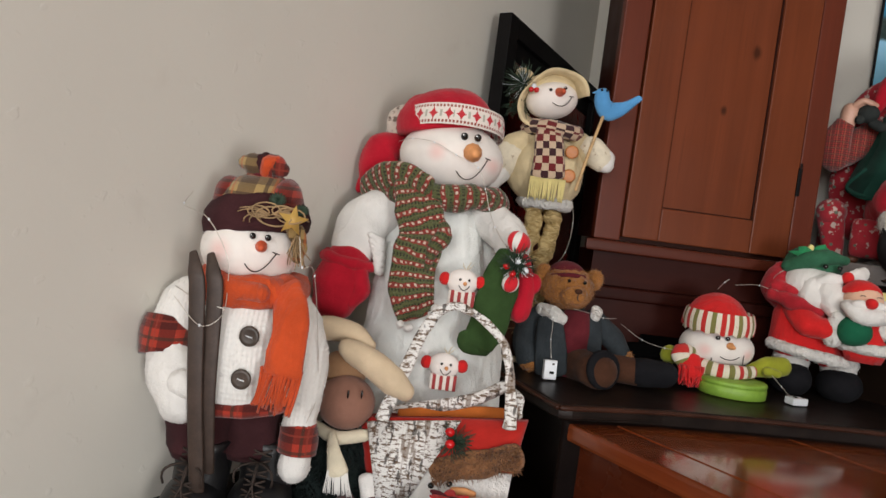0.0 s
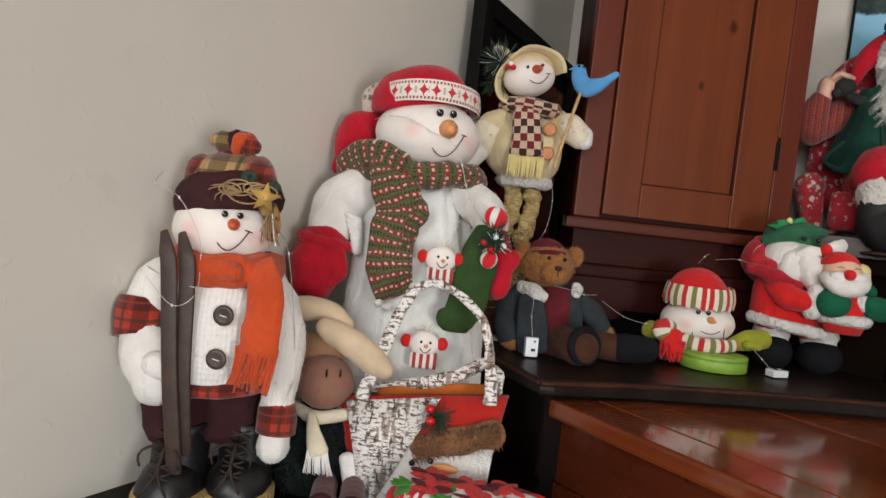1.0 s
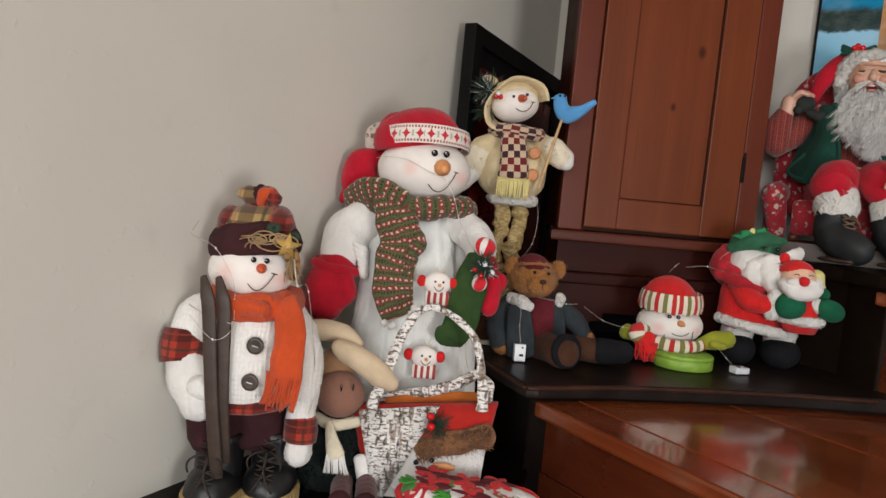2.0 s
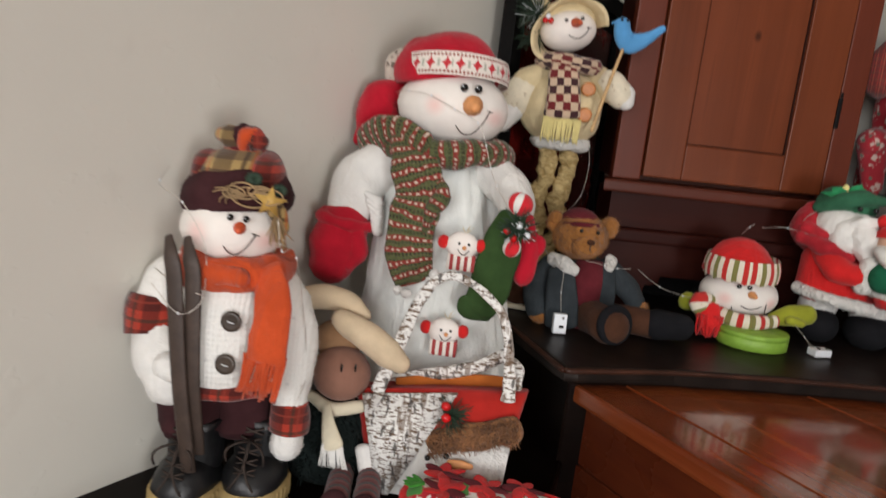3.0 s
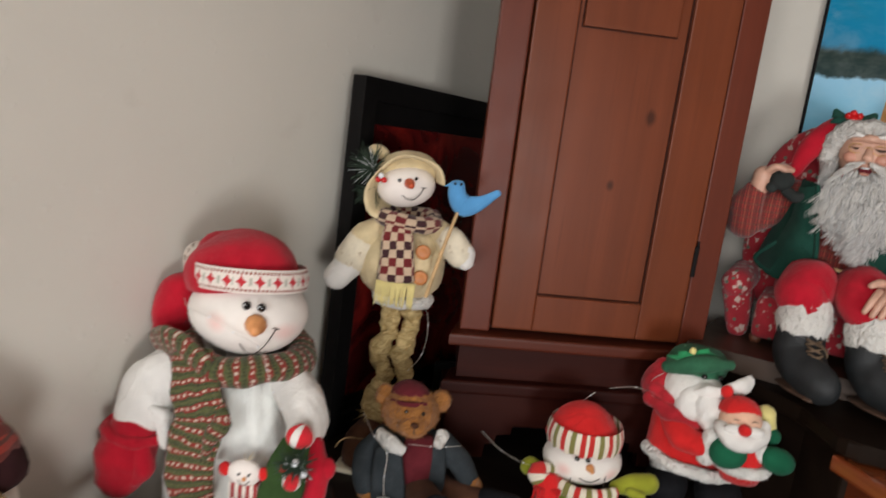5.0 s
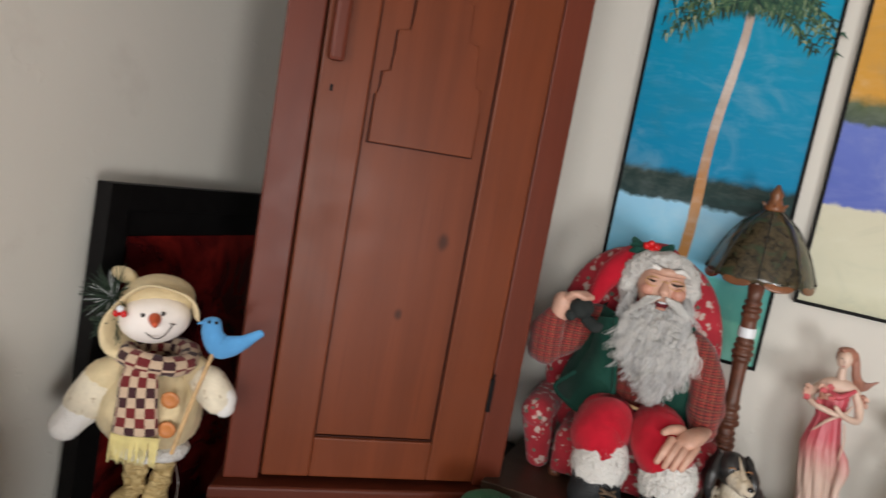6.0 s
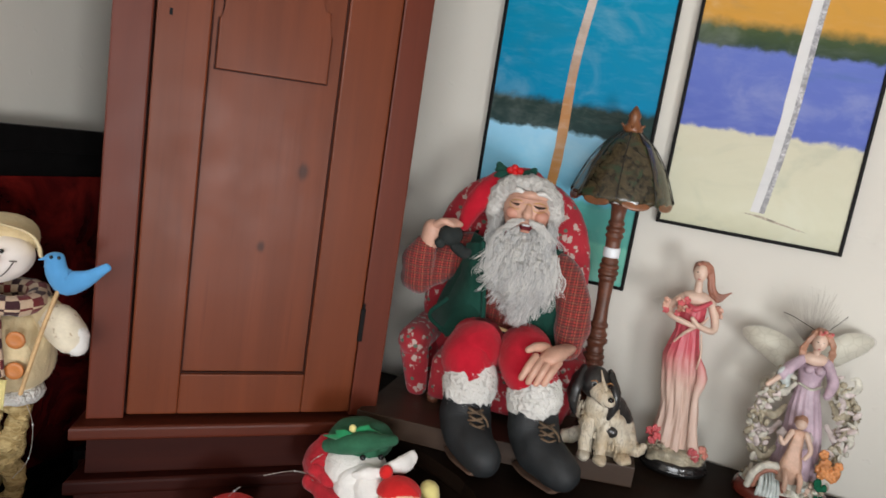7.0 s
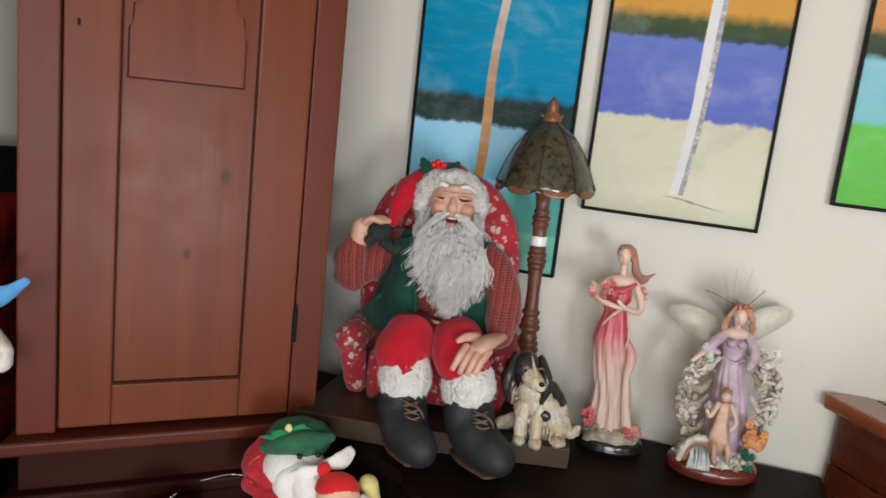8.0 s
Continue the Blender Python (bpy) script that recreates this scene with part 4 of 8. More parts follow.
p1 = painting(-0.124, 0.202, 0.727, 1.64, "palm_seascape", ((0.0, (0.12, 0.45, 0.36)), (0.085, (0.16, 0.50, 0.38)), (0.093, (0.10, 0.36, 0.30)), (0.165, (0.10, 0.40, 0.36)), (0.176, (0.16, 0.48, 0.66)), (0.305, (0.30, 0.58, 0.78)), (0.311, (0.02, 0.045, 0.045)), (0.362, (0.015, 0.035, 0.03)), (0.378, (0.0, 0.21, 0.40)), (0.9, (0.0, 0.29, 0.45))), "tall painting of a palm by teal water, thin black frame")
part("painted_trunk", trunk_bm(0.145, 0.172, 0.13, 0.665, 0.021, 0.014, 0.0035), bark("palm_bark", ((0.1, (0.46, 0.22, 0.06)), (0.35, (0.44, 0.22, 0.09)), (0.5, (0.42, 0.30, 0.22)), (0.7, (0.58, 0.50, 0.44)), (1.0, (0.34, 0.24, 0.18))), 0.13, 0.70), p1)
palm_crown((0.173, 0.665), 34, 0.16, painted_green(), p1, 0.0032)
p2 = painting(0.235, 0.558, 0.872, 1.77, "orange_lake", ((0.0, (0.50, 0.50, 0.36)), (0.05, (0.62, 0.62, 0.47)), (0.205, (0.60, 0.58, 0.44)), (0.212, (0.10, 0.14, 0.47)), (0.365, (0.12, 0.17, 0.52)), (0.372, (0.025, 0.05, 0.03)), (0.402, (0.05, 0.08, 0.025)), (0.425, (0.58, 0.30, 0.045)), (1.0, (0.62, 0.32, 0.05))), "tall painting of a white tree before blue lake, black frame")
part("painted_trunk", trunk_bm(0.170, 0.222, 0.05, 0.80, 0.024, 0.03, 0.0035), bark("white_bark", ((0.2, (0.66, 0.66, 0.66)), (0.7, (0.72, 0.72, 0.72)), (1.0, (0.4, 0.4, 0.42))), 0.0, 0.8), p2)
part("painted_bark", trunk_bm(0.178, 0.233, 0.05, 0.80, 0.009, 0.010, 0.0031), plain("painted_bark_shade", (0.46, 0.46, 0.48), 0.5, 0.5, 0.3, 0, 0, 60), p2)
part("painted_shadow", trunk_bm(0.160, 0.25, 0.046, 0.030, 0.030, 0.014, 0.0037, 0.001), plain("painted_root", (0.46, 0.41, 0.31), 0.5, 0.5, 0.1, 0, 0, 60), p2)
painting(0.668, 0.99, 0.940, 1.78, "green_meadow", ((0.0, (0.12, 0.45, 0.06)), (0.17, (0.14, 0.50, 0.08)), (0.18, (0.20, 0.50, 0.55)), (0.30, (0.25, 0.52, 0.62)), (0.315, (0.03, 0.05, 0.03)), (0.35, (0.05, 0.07, 0.03)), (0.37, (0.55, 0.24, 0.06)), (1.0, (0.6, 0.3, 0.08))), "tall painting of a bright green meadow, thin black frame")

# the board under the seated doll
tagged(obj_from("loose_board", slab_bm([(-0.191, 1.788), (-0.004, 1.810), (0.294, 1.876), (0.272, 2.028), (-0.195, 2.028)], Z_C + 0.001, Z_C + 0.040, 0.003), BOARDWOOD, False), "thick grey-brown loose board lying on the step", "board")


# ---- dolls and figures, each one mesh ----
def face(d, c, eye, gap, er, nose, nr, nlen, nose_mat, mouth, mw, mh, blush=None):
    """Bead eyes, a nose and a stitched smile on a doll's face."""
    for s in (-1, 1):
        d.blob((eye[0] + s * gap, eye[1], eye[2]), er, BEAD, nu=10, nv=6)
        # small white dot set on each bead as its glint
        d.blob((eye[0] + s * gap - er * 0.3, eye[1] - er * 0.85, eye[2] + er * 0.35), er * 0.22, PLASTIC, nu=6, nv=4)
    d.limb([nose, (nose[0] + nlen * 0.25, nose[1] - nlen, nose[2] - nlen * 0.12)], [nr, nr * 0.55], nose_mat, nu=10, steps=3)
    d.smile(mouth, mw, mh, INK, 0.0008, mw * 0.22)
    for s in (-1, 1):
        d.limb([(mouth[0] + s * mw / 2 - 0.004, mouth[1] + mw * 0.2, mouth[2] + mh / 2 + 0.002), (mouth[0] + s * mw / 2 + 0.004, mouth[1] + mw * 0.24, mouth[2] + mh / 2)], 0.0008, INK, nu=5, steps=1)


def ring(c, rx, ry, tilt=0.0, n=10, dz=0.0, seed=1):
    rng = random.Random(seed)
    return [(c[0] + rx * math.cos(2 * math.pi * i / n), c[1] + ry * math.sin(2 * math.pi * i / n), c[2] + tilt * math.cos(2 * math.pi * i / n) + rng.uniform(-dz, dz)) for i in range(n)]


def ski_snowman():
    d = Doll()
    rng = random.Random(11)
    for x, y in ((-0.062, -0.035), (0.018, 0.0)):
        d.lathe([(0.036, 0.0), (0.044, 0.004), (0.0465, 0.014), (0.0455, 0.026), (0.041, 0.029)], (x, y, 0), SOLE, 1.35, nu=56, lump=0.0008, freq=250)
        for k in range(26):
            b = math.radians(-118 + 236 * k / 25)
            d.strand((x + 0.0462 * math.sin(b), y - 0.0624 * math.cos(b), 0.005), (x + 0.0458 * math.sin(b), y - 0.0618 * math.cos(b), 0.025), SOLE, 0.0014, (0, 0, 0), 1.0, 1)
        d.blob((x, y, 0.028), (0.042, 0.058, 0.040), LEATHER, zmin=-0.1, lump=0.003, freq=35, nu=28)
        d.lathe([(0.035, 0.03), (0.035, 0.055), (0.038, 0.08), (0.036, 0.10), (0.039, 0.112), (0.034, 0.113)], (x, y + 0.02, 0), LEATHER, 0.95, lump=0.005, freq=45, nu=28)
        for k in range(5):
            z = 0.054 + 0.011 * k
            yy = y - 0.048 + 0.007 * k
            d.strand((x - 0.014, yy, z), (x + 0.014, yy, z + 0.009), LACE, 0.0016, (0, -0.006, 0), 1.0)
            d.strand((x + 0.014, yy, z), (x - 0.014, yy, z + 0.009), LACE, 0.0016, (0, -0.006, 0), 1.0)
        for q in (-1, 1):
            d.strand((x, y - 0.034, 0.094), (x + q * 0.024, y - 0.05, 0.070), LACE, 0.0017, (q * 0.02, -0.02, 0.016), 1.0, 6)
            d.strand((x, y - 0.034, 0.094), (x - q * 0.016, y - 0.060, 0.038), LACE, 0.0015, (q * 0.014, -0.014, 0), 1.0, 6)
    for x, y, w in ((-0.070, -0.012, 0.044), (-0.010, 0.012, 0.043)):
        d.lathe([(w - 0.004, 0.088), (w, 0.10), (w - 0.002, 0.12), (w + 0.001, 0.14), (w + 0.001, 0.185)], (x, y, 0), PLUM, 0.95, lump=0.006, freq=40, nu=28)
    # jumper with plaid hem
    d.lathe([(0.060, 0.165), (0.068, 0.17), (0.070, 0.20), (0.070, 0.24), (0.067, 0.275), (0.058, 0.305), (0.042, 0.325)], (-0.026, -0.004, 0), SWEATER, 1.05, lump=0.004, freq=24, nu=36)
    d.limb(ring((-0.026, -0.004, 0.166), 0.063, 0.066, 0.004, 12), 0.0105, PLAID_RED, nu=10, ring=True, side=(0, 0, 1), lump=0.003)
    # arms
    d.limb([(-0.072, 0.004, 0.300), (-0.106, 0.0, 0.282), (-0.126, -0.010, 0.246)], [0.030, 0.036, 0.032], SWEATER, lump=0.005, freq=35, nu=20)
    d.limb([(-0.128, -0.012, 0.262), (-0.1285, -0.017, 0.243), (-0.125, -0.024, 0.216)], [0.031, 0.035, 0.034], PLAID_RED, nu=24, round_ends=False)
    d.limb([(-0.122, -0.024, 0.222), (-0.102, -0.040, 0.186), (-0.087, -0.050, 0.166)], [0.029, 0.034, 0.031], FLEECE, lump=0.004, nu=20)
    d.limb([(-0.084, -0.066, 0.192), (-0.064, -0.074, 0.184)], [0.018, 0.012], FLEECE, lump=0.002, nu=14)
    d.limb([(0.024, 0.0, 0.300), (0.052, 0.0, 0.262), (0.062, -0.004, 0.205), (0.060, -0.010, 0.140)], [0.026, 0.028, 0.027, 0.022], SWEATER, lump=0.005, freq=35, nu=20)
    d.limb([(0.060, -0.010, 0.143), (0.063, -0.013, 0.126), (0.063, -0.014, 0.108)], [0.024, 0.0265, 0.026], PLAID_RED, nu=24, round_ends=False)
    d.limb([(0.063, -0.016, 0.112), (0.062, -0.02, 0.090)], [0.020, 0.0215], FLEECE, lump=0.003, nu=18)
    # head and hat
    d.blob((-0.033, -0.008, 0.364), (0.064, 0.060, 0.049), FACE_SKI, nu=36, nv=24, lump=0.002, freq=18)
    face(d, None, (-0.0065, -0.0635, 0.3855), 0.0098, 0.0042, (-0.004, -0.064, 0.374), 0.0078, 0.010, NOSERED, (-0.009, -0.0675, 0.354), 0.046, 0.024)
    d.lathe([(0.054, -0.024), (0.064, -0.025), (0.070, -0.016), (0.0715, -0.004), (0.068, 0.010), (0.061, 0.021), (0.052, 0.028), (0.044, 0.030)], (-0.034, 0.004, 0.405), PLUM, 0.93, (-9, -8, 0), nu=44, lump=0.006, freq=30)
    d.blob((-0.032, 0.004, 0.420), (0.056, 0.053, 0.046), PLAID_TAN, nu=40, nv=18, zmin=-0.05, lump=0.006, freq=26)
    d.blob((0.006, -0.002, 0.430), (0.022, 0.040, 0.032), PLAID_RED, lump=0.005, freq=40)
    d.blob((-0.070, 0.0, 0.428), (0.021, 0.038, 0.030), PLAID_RED, lump=0.005, freq=40)
    d.blob((-0.030, 0.014, 0.450), (0.034, 0.036, 0.018), PLAID_RED, lump=0.004)
    d.limb([(-0.031, -0.002, 0.462), (-0.042, -0.006, 0.474), (-0.054, -0.004, 0.476)], [0.008, 0.016, 0.010], PLAID_TAN, nu=16, lump=0.004, freq=60)
    d.limb([(-0.030, -0.002, 0.462), (-0.030, -0.006, 0.478), (-0.028, -0.004, 0.484)], [0.008, 0.015, 0.009], PLUM, nu=16, lump=0.004, freq=60)
    d.limb([(-0.028, -0.004, 0.462), (-0.016, -0.008, 0.476), (-0.004, -0.006, 0.472)], [0.008, 0.016, 0.009], PLAID_RED, nu=16, lump=0.004, freq=60)
    d.limb([(-0.026, -0.012, 0.464), (-0.020, -0.016, 0.478), (-0.012, -0.012, 0.484)], [0.006, 0.011, 0.006], ORANGE, nu=14, lump=0.003, freq=60)
    d.limb(ring((-0.030, 0, 0.460), 0.013, 0.013), 0.005, DARKRED, nu=6, ring=True, side=(0, 0, 1))
    star = [(0.0195 * (1 if i % 2 == 0 else 0.43) * math.sin(math.pi * i / 5), 0.0195 * (1 if i % 2 == 0 else 0.43) * math.cos(math.pi * i / 5)) for i in range(10)]
    d.prism(star[::-1], (0.034, -0.073, 0.411), 0.006, GOLD, (8, 6, 10))
    for _ in range(14):
        a = rng.uniform(0, 6.28)
        l = rng.uniform(0.025, 0.052)
        d.strand((0.004, -0.070, 0.414), (0.002 + l * math.cos(a), -0.066, 0.414 + 0.35 * l * math.sin(a)), RAFFIA, 0.0012, (0.4 * l * math.sin(a), -0.012, 0.25 * l * abs(math.cos(a))), 0.8, 7)
    for k in range(5):
        cx, cz, r = -0.010 + 0.010 * k, 0.417 + 0.004 * math.sin(2.4 * k), 0.009 + 0.003 * (k % 3)
        d.limb([(cx + 1.5 * r * math.cos(a), -0.073 - 0.003 * math.sin(2 * a + k), cz + 0.8 * r * math.sin(a)) for a in (2 * math.pi * q / 9 + k for q in range(9))], 0.0012, RAFFIA, nu=5, ring=True, steps=2)
    for k in range(16):
        a = 2 * math.pi * k / 16
        d.strand((0.010, -0.062, 0.434), (0.010 + 0.011 * math.cos(a), -0.066, 0.434 + 0.009 * math.sin(a)), PINE, 0.0022, (0, -0.003, 0), 0.6, 2)
        d.strand((0.040, -0.058, 0.424), (0.040 + 0.010 * math.cos(a), -0.060, 0.424 + 0.008 * math.sin(a)), PINE, 0.0020, (0, -0.003, 0), 0.6, 2)
    d.tuft((0.036, -0.05, 0.392), 20, 0.040, RAFFIA, 0.0012, (0.35, 0.3, 0.4), (0.15, 0, -0.8), rng)
    d.limb([(0.030, -0.036, 0.40), (0.037, -0.03, 0.375), (0.034, -0.03, 0.358)], [0.012, 0.010, 0.004], PLAID_TAN, flat=0.5, lump=0.004, freq=60)
    # scarf with fringe
    d.limb(ring((-0.024, -0.006, 0.314), 0.056, 0.058, 0.003, 12), 0.021, ORANGE, nu=14, ring=True, side=(0, 0, 1), lump=0.006, freq=40)
    d.limb([(-0.078, -0.03, 0.330), (-0.040, -0.068, 0.318), (0.006, -0.080, 0.318)], [0.012, 0.015, 0.012], ORANGE, lump=0.004, freq=40, nu=14)
    d.limb([(0.030, -0.056, 0.326), (0.046, -0.078, 0.302), (0.050, -0.088, 0.262), (0.047, -0.092, 0.228)], [0.020, 0.0235, 0.0225, 0.024], ORANGE, flat=0.28, lump=0.004, freq=40, nu=18)
    for i in range(30):
        x = 0.022 + 0.050 * i / 29
        d.strand((x, -0.092 + rng.uniform(-0.004, 0.004), 0.232), (x * 0.95 + rng.uniform(-0.008, 0.004) - 0.003, -0.096, 0.176 + rng.uniform(0, 0.014)), ORANGE, 0.0023, (rng.uniform(-0.004, 0.004), rng.uniform(-0.006, 0.003), 0), 0.8)
    for x, z in ((-0.001, 0.264), (-0.005, 0.210)):
        d.lathe([(0.002, 0.0), (0.0115, 0.0005), (0.0130, 0.003), (0.012, 0.006), (0.008, 0.005), (0.001, 0.005)], (x, -0.077, z), BUTTON, 1, (90, 0, 0), 20)
        d.strand((x - 0.004, -0.0835, z + 0.001), (x + 0.005, -0.0835, z - 0.001), PLASTIC, 0.0009, (0, -0.002, 0), 1.0, 2)
    # skis
    for x0, x1, y, zb in ((-0.066, -0.046, -0.094, 0.062), (-0.046, -0.038, -0.088, 0.085)):
        pts = [(x1, y + 0.02, zb), ((x0 + x1) / 2, y, 0.19), (x0, y - 0.004, 0.310), (x0 - 0.006, y - 0.002, 0.336), (x0 - 0.016, y + 0.010, 0.358)]
        d.limb(pts, [0.0100, 0.0100, 0.0105, 0.0100, 0.005], SKIWOOD, flat=0.3, nu=10, side=(0, 1, 0))
    d.strand((-0.11, -0.055, 0.310), (-0.03, -0.098, 0.296), WIRE, 0.0007, (0, -0.01, -0.004), 1)
    return d.finish("ski_snowman_doll", pose(-0.645, 0.715, Z_A, 0, 0, 30) @ Matrix.Diagonal((0.94, 0.95, 0.955, 1)), "white knit snowman doll with orange scarf and brown skis", "doll", fuzz=(((FLEECE, SWEATER, FACE_SKI), 9000, 0.0028), ((PLUM, PLAID_RED, PLAID_TAN, ORANGE), 7000, 0.0022)))


def elf_charm(d, c, s=1.0):
    x, y, z = c
    d.blob((x, y, z + 0.006 * s), (0.021 * s, 0.011 * s, 0.017 * s), FACE, lump=0.001)
    for k in (-1, 1):
        d.blob((x + k * 0.024 * s, y, z + 0.008 * s), (0.008 * s, 0.007 * s, 0.009 * s), BRIGHTRED, nu=10, nv=8)
        d.blob((x + k * 0.006 * s + 0.003, y - 0.0115 * s, z + 0.010 * s), 0.0019 * s, BEAD, nu=6, nv=5)
    d.blob((x + 0.004, y - 0.013 * s, z + 0.005 * s), 0.0028 * s, NOSE, nu=8, nv=6)
    d.smile((x + 0.003, y - 0.0125 * s, z - 0.001 * s), 0.014 * s, 0.006 * s, INK, 0.0006, 0.002)
    d.box((x + 0.001, y, z - 0.016 * s), (0.036 * s, 0.014 * s, 0.021 * s), PEPPER, (0, 0, 0), 0.002)
    d.tuft((x + 0.004, y, z + 0.022 * s), 7, 0.012 * s, CREAMPALE, 0.0008, (0.8, 0.4, 0.3), (0, 0, 0.7), random.Random(3))


def tall_snowman():
    d = Doll()
    rng = random.Random(5)
    # padded body with slack folds running down from the neck
    prof = [(0.112, 0.0), (0.122, 0.02), (0.126, 0.06), (0.126, 0.10), (0.123, 0.15), (0.118, 0.20), (0.110, 0.26), (0.101, 0.31), (0.094, 0.36), (0.084, 0.41), (0.068, 0.45)]
    rows = []
    for i, (r, z) in enumerate(prof):
        row = []
        for j in range(72):
            b = 2 * math.pi * j / 72
            w = 0.006 * math.sin(7 * b + 9 * z) * max(0.0, min(1.0, (z - 0.10) * 5)) + 0.004 * math.sin(13 * b - 14 * z + 1.0) * max(0.0, (z - 0.05) * 2.2)
            w += 0.008 * noise.noise((9 * math.sin(b), 9 * math.cos(b), 12 * z))
            row.append((-0.026 - 0.02 * z / 0.45 + (r + w) * math.sin(b), -(r + w) * 0.95 * math.cos(b), z))
        rows.append(row)
    d.grid(rows, MINT)
    d.blob((-0.040, -0.006, 0.530), (0.086, 0.082, 0.062), FACE_TALL, nu=40, nv=26, lump=0.003, freq=14)
    face(d, None, (-0.0115, -0.079, 0.5615), 0.0105, 0.0062, (-0.006, -0.084, 0.537), 0.0155, 0.016, NOSE, (-0.011, -0.0845, 0.512), 0.060, 0.036)
    # hat: slouched dome, band, tail and cuff
    d.blob((-0.058, 0.006, 0.582), (0.082, 0.078, 0.066), RED, nu=36, nv=18, zmin=-0.15, lump=0.006, freq=16, rot=(0, -10, 0))
    d.blob((-0.098, 0.034, 0.594), (0.036, 0.044, 0.042), RED, nu=24, nv=14, lump=0.006, freq=20, rot=(0, -25, 0))
    rows = []
    for k in range(5):
        z = -0.018 + 0.034 * k / 4
        b = 1.0 + 0.03 * math.sin(math.pi * k / 4) - 0.03 * k / 4
        rows.append([(-0.044 + 0.084 * b * math.sin(2 * math.pi * j / 48), 0.000 - 0.081 * b * math.cos(2 * math.pi * j / 48), 0.584 + z + 0.003 * math.sin(2 * math.pi * j / 48) + 0.012 * math.cos(2 * math.pi * j / 48)) for j in range(48)])
    d.grid(rows, HATBAND, lambda i, j: (0.54 * j / 48, 0.036 * i / 4), caps=False)
    d.limb([(-0.120, 0.035, 0.612), (-0.140, 0.040, 0.592), (-0.140, 0.040, 0.560), (-0.128, 0.035, 0.532)], [0.010, 0.019, 0.020, 0.010], MOTTLE, flat=0.7, lump=0.005, freq=60, nu=18)
    d.limb([(-0.130, 0.035, 0.548), (-0.156, 0.030, 0.528), (-0.166, 0.022, 0.496), (-0.160, 0.018, 0.465)], [0.018, 0.034, 0.033, 0.022], RED, lump=0.007, freq=22, nu=20)
    d.limb([(-0.178, 0.02, 0.492), (-0.190, 0.02, 0.462)], [0.014, 0.010], RED, lump=0.003)
    # scarf: collar, drape over the shoulder, folded hanging end
    d.limb(ring((-0.042, -0.004, 0.464), 0.084, 0.080, 0.003, 12, 0.003), 0.024, KNIT, nu=16, ring=True, side=(0, 0, 1), lump=0.005, freq=35, flat=0.9)
    d.limb([(-0.176, 0.015, 0.436), (-0.158, -0.024, 0.468), (-0.112, -0.070, 0.484), (-0.070, -0.094, 0.466)], [0.018, 0.028, 0.030, 0.028], KNIT, flat=0.45, lump=0.005, side=(0.4, 0.8, 0.4), nu=16)
    d.limb([(-0.092, -0.084, 0.484), (-0.080, -0.106, 0.440), (-0.066, -0.118, 0.398), (-0.074, -0.124, 0.350), (-0.070, -0.132, 0.306), (-0.058, -0.134, 0.278)], [0.032, 0.037, 0.036, 0.035, 0.033, 0.031], KNIT, flat=0.2, lump=0.006, freq=30, nu=18)
    d.limb([(-0.042, -0.108, 0.424), (-0.033, -0.120, 0.404), (-0.046, -0.125, 0.380), (-0.052, -0.126, 0.350)], [0.008, 0.014, 0.011, 0.005], KNIT, lump=0.003, freq=60)
    for x, z in ((-0.030, 0.292), (-0.080, 0.262), (-0.068, 0.258), (-0.034, 0.282)):
        d.blob((x, -0.143, z), 0.0070, FLEECE, lump=0.003, freq=150, nu=10, nv=8)
    # arms and mittens
    d.limb([(-0.105, -0.006, 0.445), (-0.146, -0.022, 0.424), (-0.174, -0.040, 0.388), (-0.180, -0.056, 0.352)], [0.034, 0.042, 0.044, 0.033], FLEECE, nu=28, lump=0.008, freq=22, steps=8)
    for k in range(6):
        d.limb([(-0.150 + 0.003 * k, -0.078, 0.388 - 0.009 * k), (-0.134 + 0.001 * k, -0.074, 0.378 - 0.009 * k), (-0.128, -0.060, 0.370 - 0.008 * k)], [0.005, 0.009, 0.005], FLEECE, lump=0.002, freq=60, nu=10)
    d.limb(ring((-0.181, -0.062, 0.342), 0.039, 0.036, -0.006), 0.0095, RED, nu=10, ring=True, side=(0, 0, 1), lump=0.004, freq=40)
    d.limb([(-0.182, -0.064, 0.336), (-0.190, -0.070, 0.302), (-0.194, -0.074, 0.278)], [0.038, 0.045, 0.037], RED, nu=24, lump=0.004)
    d.limb([(-0.160, -0.085, 0.330), (-0.154, -0.090, 0.300), (-0.164, -0.090, 0.280)], [0.014, 0.017, 0.012], RED, nu=14, lump=0.003)
    d.limb([(0.022, -0.020, 0.444), (0.056, -0.048, 0.424), (0.078, -0.078, 0.398), (0.084, -0.090, 0.378)], [0.030, 0.033, 0.030, 0.022], FLEECE, nu=24, lump=0.008, freq=24)
    d.limb([(0.092, -0.095, 0.380), (0.100, -0.100, 0.340), (0.097, -0.104, 0.298)], [0.012, 0.020, 0.015], RED, lump=0.004, nu=18)
    d.blob((0.113, -0.100, 0.346), (0.014, 0.013, 0.017), RED, lump=0.002)
    # stocking, sweet, sprig
    d.limb([(0.072, -0.118, 0.388), (0.062, -0.126, 0.340), (0.052, -0.130, 0.290), (0.040, -0.134, 0.245)], [0.020, 0.029, 0.032, 0.025], GREENFELT, flat=0.35, nu=22, lump=0.005, freq=28)
    d.limb([(0.052, -0.128, 0.250), (0.026, -0.134, 0.248), (0.018, -0.136, 0.262)], [0.022, 0.018, 0.010], GREENFELT, flat=0.4, nu=16, lump=0.003)
    d.blob((0.080, -0.134, 0.408), (0.021, 0.018, 0.017), CANDY, rot=(0, 20, 40), nu=24)
